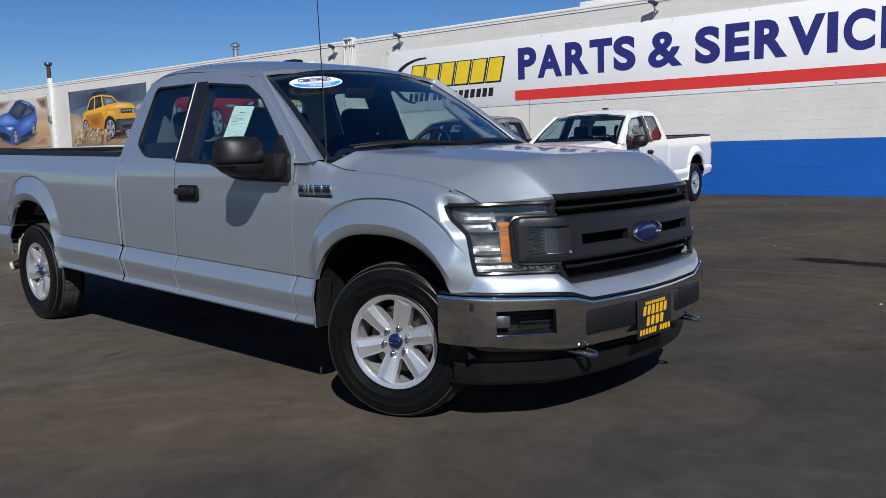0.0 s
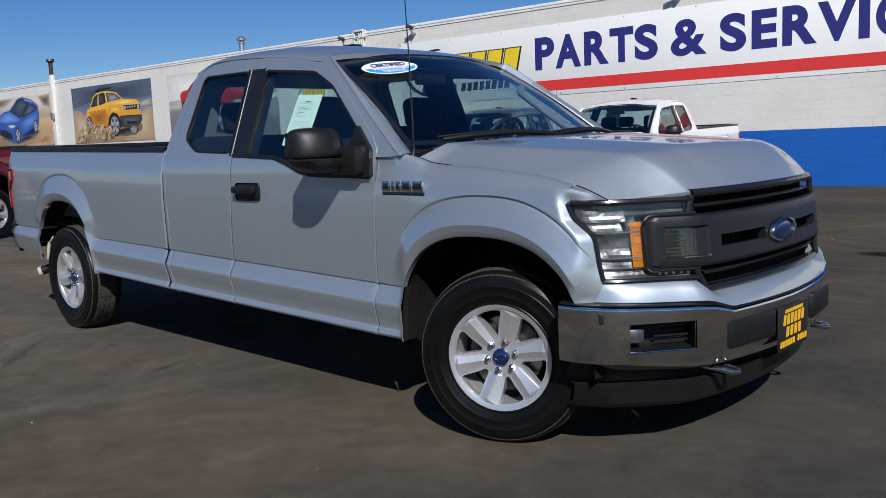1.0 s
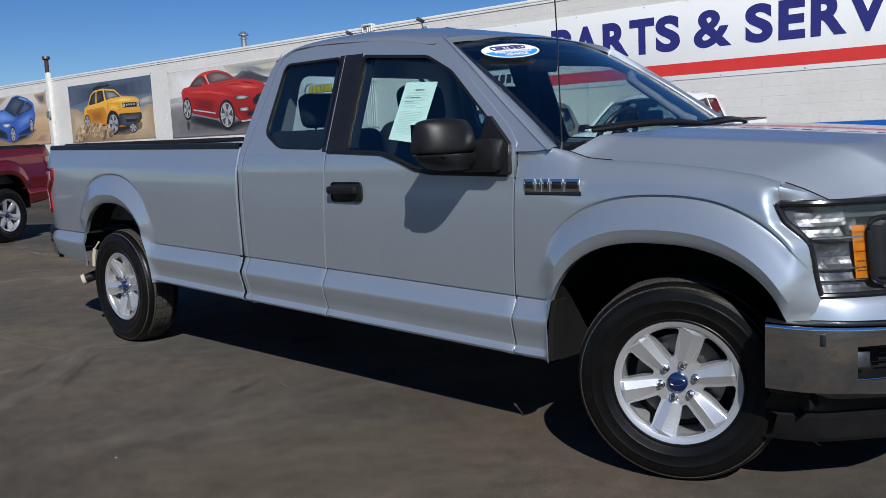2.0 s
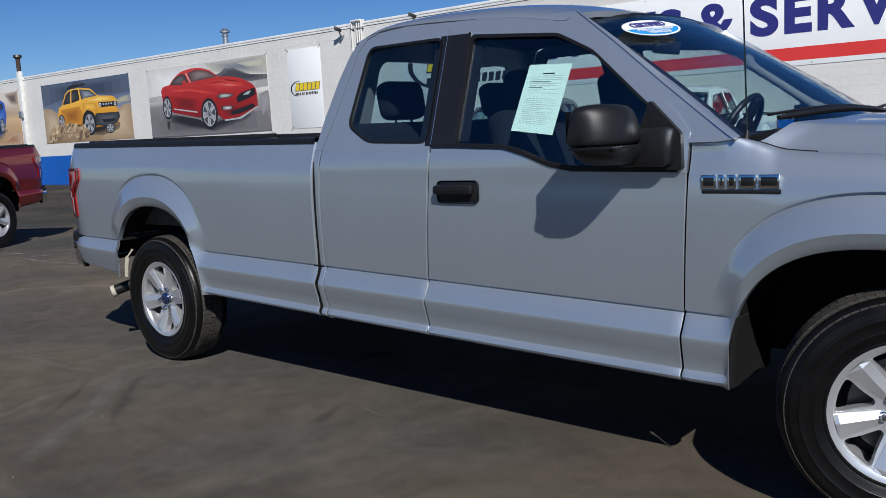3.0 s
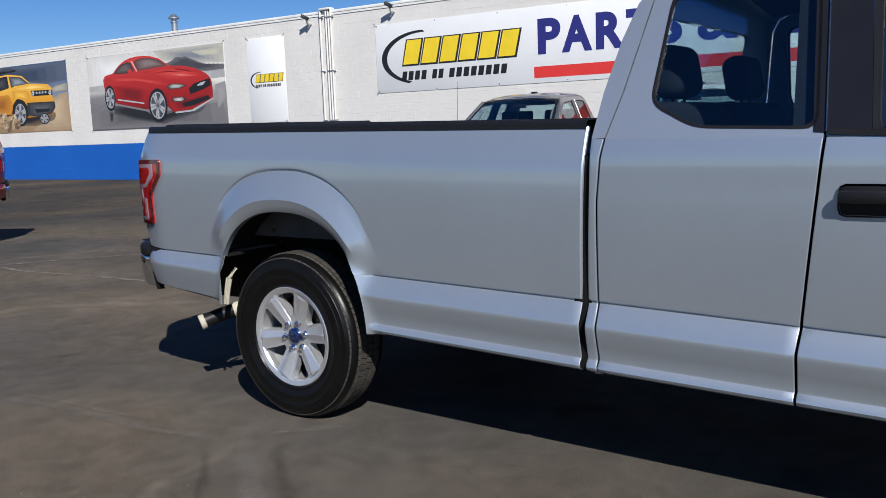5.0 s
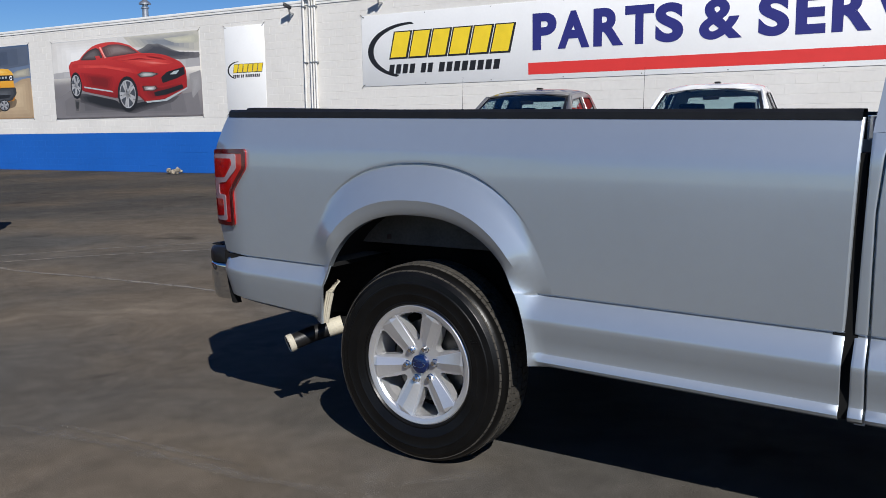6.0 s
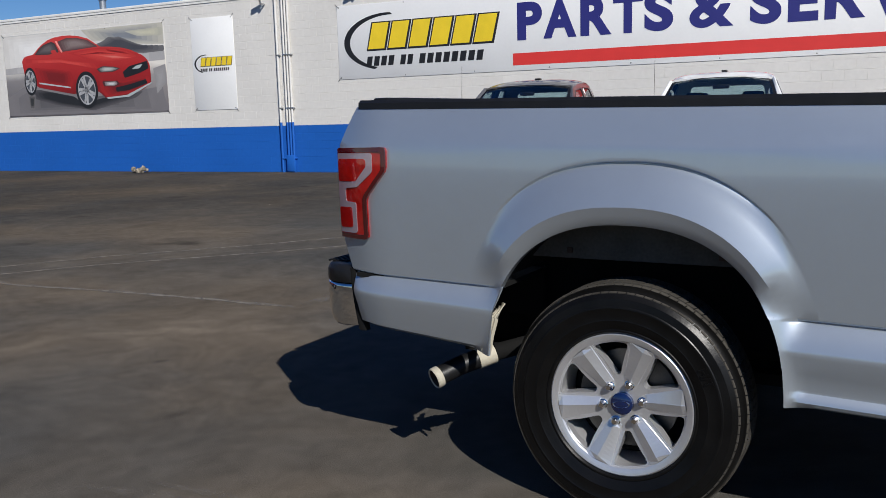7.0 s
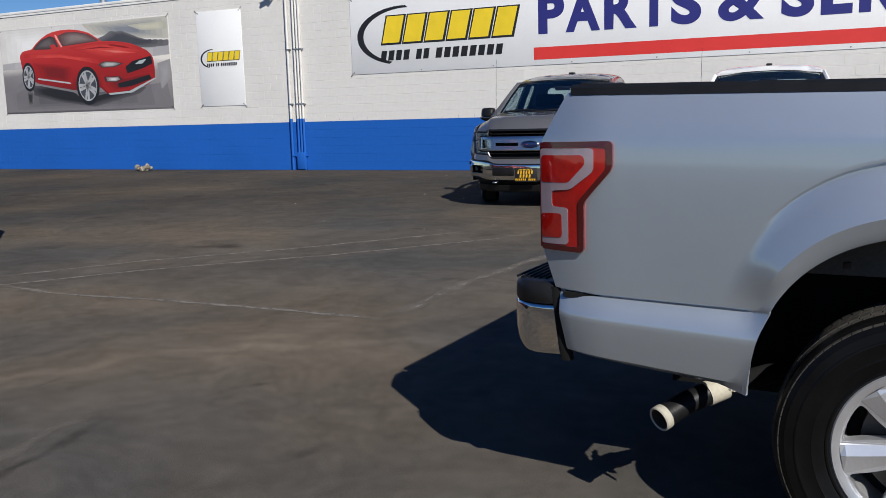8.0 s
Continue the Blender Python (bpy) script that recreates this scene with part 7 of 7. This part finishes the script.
for k in range(120):
    u, z = plume.uniform(-31.0, -28.0), plume.uniform(1.84, 2.32)
    z += 0.22 * math.exp(-((u + 29.5) / 0.7) ** 2)
    w, h, tilt = plume.uniform(0.05, 0.17), plume.uniform(0.05, 0.16), plume.uniform(0.2, 0.9)
    ring = [(w * (1 + 0.25 * math.sin(3 * a + k)) * math.cos(a), h * (1 + 0.2 * math.cos(4 * a + 2 * k)) * math.sin(a)) for a in np.linspace(0, 2 * math.pi, 16, endpoint=False)]
    lay(p2, "printed_dust", [(u + p + q * tilt, max(1.78, z + q)) for p, q in ring], M[("dust", "sand", "palesand", "dust", "deepdust")[k % 5]], 8 + k * 0.03)

p1 = poster("car_poster", -40.2, -33.35, 1.76, 4.15, "printed poster of a blue car in a canyon", "poster", "view_suv")
soft(p1, "printed_rock", [(-34.6, 4.05), (-33.38, 4.12), (-33.40, 3.5), (-34.1, 3.58)], (0.42, 0.34, 0.26), (0.13, 0.10, 0.085), 0.2, 5, 0.4, 0.1)
soft(p1, "printed_rock", [(-40.1, 4.1), (-38.6, 4.1), (-37.2, 4.08), (-38.0, 3.75), (-40.1, 3.6)], (0.42, 0.34, 0.26), (0.16, 0.12, 0.10), 0.2, 5, 0.4, 0.1)
soft(p1, "printed_dust", [(-34.9, 2.0), (-34.1, 2.32), (-33.4, 2.28), (-33.4, 1.8), (-36.0, 1.8)], (0.46, 0.33, 0.22), (0.34, 0.17, 0.09), 0.2, 5, 0.35, 0.1)
soft(p1, "printed_shadow", [(-39.4, 2.2), (-37.2, 1.82), (-35.2, 2.1), (-34.5, 2.5), (-36.5, 2.5)], (0.26, 0.19, 0.13), (0.02, 0.018, 0.018), 1, 5, 0.6)
lay(p1, "printed_body", [(-39.2, 2.6), (-39.0, 3.25), (-38.4, 3.48), (-37.65, 3.55), (-36.70, 4.06), (-36.16, 4.12), (-35.23, 3.93), (-34.65, 3.66), (-34.58, 3.08), (-34.85, 2.49), (-35.21, 2.28), (-36.42, 2.20), (-36.75, 1.99), (-37.37, 1.96), (-38.5, 2.2)], M["suv_blue"], 2, r=0.08)
soft(p1, "printed_roof", [(-36.60, 4.05), (-36.16, 4.10), (-35.25, 3.91), (-34.72, 3.66), (-35.2, 3.80), (-35.46, 3.80)], (0.06, 0.13, 0.36), (0.16, 0.26, 0.50), 3.0, 3, 0.5, 0.02)
soft(p1, "printed_glass", [(-37.58, 3.50), (-36.67, 4.01), (-36.16, 4.06), (-35.42, 3.82), (-35.60, 3.66), (-36.62, 3.13)], (0.02, 0.028, 0.05), (0.06, 0.085, 0.13), 3.2, 5, 0.3, 0.05)
soft(p1, "printed_glass", [(-36.46, 3.15), (-35.87, 3.63), (-35.17, 3.76), (-34.79, 3.57), (-34.87, 3.42), (-35.57, 3.27)], (0.018, 0.022, 0.035), (0.09, 0.11, 0.14), 3.2, 5, 0.3, 0.04)
lay(p1, "printed_pillar", [(-35.62, 3.26), (-35.48, 3.74), (-35.40, 3.76), (-35.52, 3.26)], M["suv_blue"], 4.2)
soft(p1, "printed_hood", [(-38.95, 3.22), (-38.3, 3.43), (-37.61, 3.46), (-36.62, 3.10), (-36.74, 2.96), (-38.07, 2.92), (-38.8, 3.0)], (0.07, 0.15, 0.44), (0.15, 0.28, 0.62), 3.2, 5, 0.3, 0.05)
soft(p1, "printed_flank", [(-36.60, 2.95), (-35.55, 3.20), (-34.66, 3.32), (-34.66, 3.0), (-35.2, 2.75), (-36.55, 2.50)], (0.05, 0.11, 0.38), (0.10, 0.22, 0.56), 3.2, 5, 0.3, 0.06)
soft(p1, "printed_sill", [(-36.55, 2.32), (-35.25, 2.62), (-34.85, 2.80), (-34.92, 2.52), (-35.25, 2.31), (-36.4, 2.22)], (0.018, 0.035, 0.12), (0.010, 0.014, 0.03), 3.2, 3, 0.5, 0.03)
soft(p1, "printed_grille", [(-39.1, 2.66), (-38.2, 2.60), (-37.6, 2.40), (-37.62, 2.10), (-38.4, 2.22), (-39.05, 2.42)], (0.02, 0.025, 0.04), (0.006, 0.006, 0.008), 3.2, 3, 0.5, 0.04)
soft(p1, "printed_lamp", [(-38.0, 2.86), (-37.25, 2.84), (-37.1, 2.76), (-37.5, 2.66), (-37.9, 2.70)], (0.20, 0.24, 0.30), (0.60, 0.64, 0.68), 3.6, 3, 0.4, 0.03)
printed_wheel(p1, -36.98, 2.32, 0.29, 0.38)
printed_wheel(p1, -35.02, 2.67, 0.21, 0.33)


# ---- wall fittings ----
def placed(ob):
    ob.matrix_world = WALL @ ob.matrix_world
    return ob


cond = placed(tagged(new("conduit_run"), "four white painted conduits running up the wall", "conduit"))
for u, r in ((-13.25, 0.032), (-13.05, 0.026), (-12.965, 0.026), (-12.88, 0.030)):
    part("pipe", tube([(u, -0.062, 0.0), (u, -0.062, 2.2), (u, -0.062, 4.72)], r, 12), M["pipe"], cond)
    for z in (0.35, 1.65, 3.0, 4.45):
        part("clamp", box((u - 0.008, -0.067 - r, z), (u + r + 0.03, 0.0, z + 0.035), 0.004), M["wallblue" if z < 1.2 else "galv"], cond)
    part("low_pipe", tube([(u, -0.0625, 0.002), (u, -0.0625, 1.30)], r + 0.003, 12), M["wallblue"], cond)
part("junction_box", box((-13.22, -0.12, 4.66), (-12.86, 0.10, 4.72), 0.02), M["pipe"], cond)
part("foot_box", box((-13.1, -0.12, 0.02), (-12.85, 0.0, 0.45), 0.02), M["wallblue"], cond)


def wall_camera(u, z, turn):
    e = placed(tagged(new("wall_camera"), "small dark security camera on a wall bracket", "camera", "wall cameras"))
    part("bracket", tube([(u, 0, z - 0.12), (u, -0.16, z - 0.12), (u, -0.20, z)], 0.025, 8), M["galv"], e)
    part("housing", box((-0.13, -0.04, -0.04), (0.10, 0.04, 0.04), 0.018, pose(u, -0.24, z + 0.04, 0, 25, turn)), M["black"], e)
    part("hood", box((-0.15, -0.048, 0.038), (0.11, 0.048, 0.05), 0.006, pose(u, -0.24, z + 0.04, 0, 25, turn)), M["galv"], e)


wall_camera(-13.63, 4.45, 60)
wall_camera(-2.6, 4.42, 50)
wall_camera(-10.78, 4.50, 60)

v = placed(tagged(link("roof_vent", lathe([(0.10, 4.2), (0.10, 5.2), (0.13, 5.2), (0.13, 5.24), (0.09, 5.25), (0.09, 5.32), (0.19, 5.33), (0.19, 5.37), (0.06, 5.48), (0.0, 5.48)], 24, 'Z'), M["galv"]), "galvanised roof vent pipe with a cap", "vent"))
v.matrix_world = Matrix.Translation((-21.9, 15.6, 0))
dome = placed(tagged(link("skylight", lathe([(0.85, 4.3), (0.85, 4.72), (0.8, 4.80), (0.62, 4.90), (0.32, 4.96), (0, 4.97)], 28, 'Z'), M["vinyl"]), "white domed skylight on the roof", "skylight"))
dome.matrix_world = WALL @ Matrix.Translation((-19.2, 2.2, 0))
u = placed(tagged(link("roof_unit", box((-5.6, 1.4, 4.3), (-3.9, 3.2, 5.02), 0.04), M["coping"]), "white metal roof unit behind the parapet", "roof unit"))

post = placed(tagged(new("wall_post"), "white painted post with a rusty lamp head against the wall", "post"))
part("shaft", box((-33.0, -0.16, 0), (-32.75, 0.0, 4.9), 0.02), M["pipe"], post)
part("rusty_head", tube([(-32.88, -0.08, 4.9), (-32.88, -0.08, 5.45)], 0.09, 12), M["rust"], post)
part("head_cap", lathe([(0.0, 5.62), (0.16, 5.60), (0.18, 5.5), (0.12, 5.45), (0.0, 5.45)], 14, 'Z'), M["steel"], post).location = (-32.88, -0.08, 0)
part("switch_box", box((-33.0, -0.26, 2.9), (-32.75, -0.16, 3.2), 0.02), M["galv"], post)

deb = bmesh.new()
rng = random.Random(4)
for k in range(14):
    c = Vector((rng.uniform(-0.22, 0.22), rng.uniform(-0.1, 0.1), rng.uniform(0.03, 0.12)))
    t = bmesh.new()
    bmesh.ops.create_icosphere(t, subdivisions=1, radius=rng.uniform(0.04, 0.09))
    for q in t.verts:
        q.co = q.co * rng.uniform(0.75, 1.2) + c
    merge(deb, t)
d = tagged(link("rag_heap", deb, M["rag"], smooth=0), "small crumpled dirty heap at the foot of the wall", "rag heap")
d.matrix_world = WALL @ Matrix.Translation((-17.9, -0.5, 0))

# print on the form
def on_form(uu, vv):
    tl, tr, br, bl = Vector((2.728, 1.580)), Vector((2.935, 1.568)), Vector((2.905, 1.290)), Vector((2.698, 1.316))
    return tuple(bl.lerp(br, uu).lerp(tl.lerp(tr, uu), vv))


def print_bar(a0, a1, z, h, m="greyprint"):
    part("print_bar", leaned(plate([on_form(a0, z), on_form(a1, z), on_form(a1, z + h), on_form(a0, z + h)], -0.0006), -1, -0.0335), M[m], sheet, smooth=0)


print_bar(0.38, 0.66, 0.855, 0.018, "black")
print_bar(0.14, 0.62, 0.735, 0.012, "black")
print_bar(0.14, 0.46, 0.655, 0.012, "black")
rows_seed = random.Random(12)
for k in range(26):
    z = 0.825 - 0.028 * k
    if 0.72 < z < 0.76 or 0.645 < z < 0.675 or 0.50 < z < 0.56:
        continue
    print_bar(0.13, rows_seed.choice((0.5, 0.78, 0.86, 0.86, 0.86)), z, 0.006)

# ---- wall blocks, last ----
BW, BH, rng = 0.405, TOP / 23, random.Random(7)
shared = {}


def block_mesh(w, low):
    key = (round(w, 3), low)
    if key not in shared:
        b = bmesh.new()
        x0, x1, z0, z1 = 0.0004, w - 0.0004, 0.0015, BH - 0.0015
        fr = [b.verts.new(p) for p in ((x0 + .002, 0, z0 + .004), (x1 - .002, 0, z0 + .004), (x1 - .002, 0, z1 - .004), (x0 + .002, 0, z1 - .004))]
        bk = [b.verts.new(p) for p in ((x0, .005, z0), (x1, .005, z0), (x1, .005, z1), (x0, .005, z1))]
        b.faces.new(fr)
        for i in range(4):
            b.faces.new((bk[i], bk[(i + 1) % 4], fr[(i + 1) % 4], fr[i]))
        me = bpy.data.meshes.new("block")
        b.to_mesh(me)
        b.free()
        me.materials.append(M["wallblue" if low else "wallwhite"])
        shared[key] = me
    return shared[key]


def blue_row(r):
    return (r + 0.5) * BH < 1.3


verts, faces, mats = [], [], []
near = 0
for r in range(23):
    off = -BW / 2 * (r % 2)
    n = int((U1 - U0) / BW)
    for k in range(n):
        x = U0 + off + k * BW
        if x < U0 or x + BW > U1:
            continue
        z, low = r * BH, blue_row(r)
        if -12.5 < x < -7.3 and near < 300 and z < 2.4 + BH:
            o = new("block", block_mesh(BW, low))
            o.parent = wall
            o.location = (x, 0.0008 * rng.random(), z)
            near += 1
            continue
        i = len(verts)
        d = 0.0008 * rng.random()
        x0, x1, z0, z1 = x + 0.0004, x + BW - 0.0004, z + 0.0015, z + BH - 0.0015
        verts += [(x0 + .002, d, z0 + .004), (x1 - .002, d, z0 + .004), (x1 - .002, d, z1 - .004), (x0 + .002, d, z1 - .004), (x0, .005, z0), (x1, .005, z0), (x1, .005, z1), (x0, .005, z1)]
        faces += [(i, i + 1, i + 2, i + 3), (i + 4, i + 5, i + 1, i), (i + 5, i + 6, i + 2, i + 1), (i + 6, i + 7, i + 3, i + 2), (i + 7, i + 4, i, i + 3)]
        mats += [1 if low else 0] * 5
me = bpy.data.meshes.new("block_courses")
me.from_pydata(verts, [], faces)
me.materials.append(M["wallwhite"])
me.materials.append(M["wallblue"])
me.polygons.foreach_set("material_index", mats)
o = tagged(new("block_courses", me), "painted concrete blocks in running bond", kind="stuff")
o.parent = wall
lowj = tagged(link("mortar_blue", box((U0, 0.0027, 0), (U1, 0.004, 1.3)), M["wallblue"], wall, smooth=0), kind="stuff")
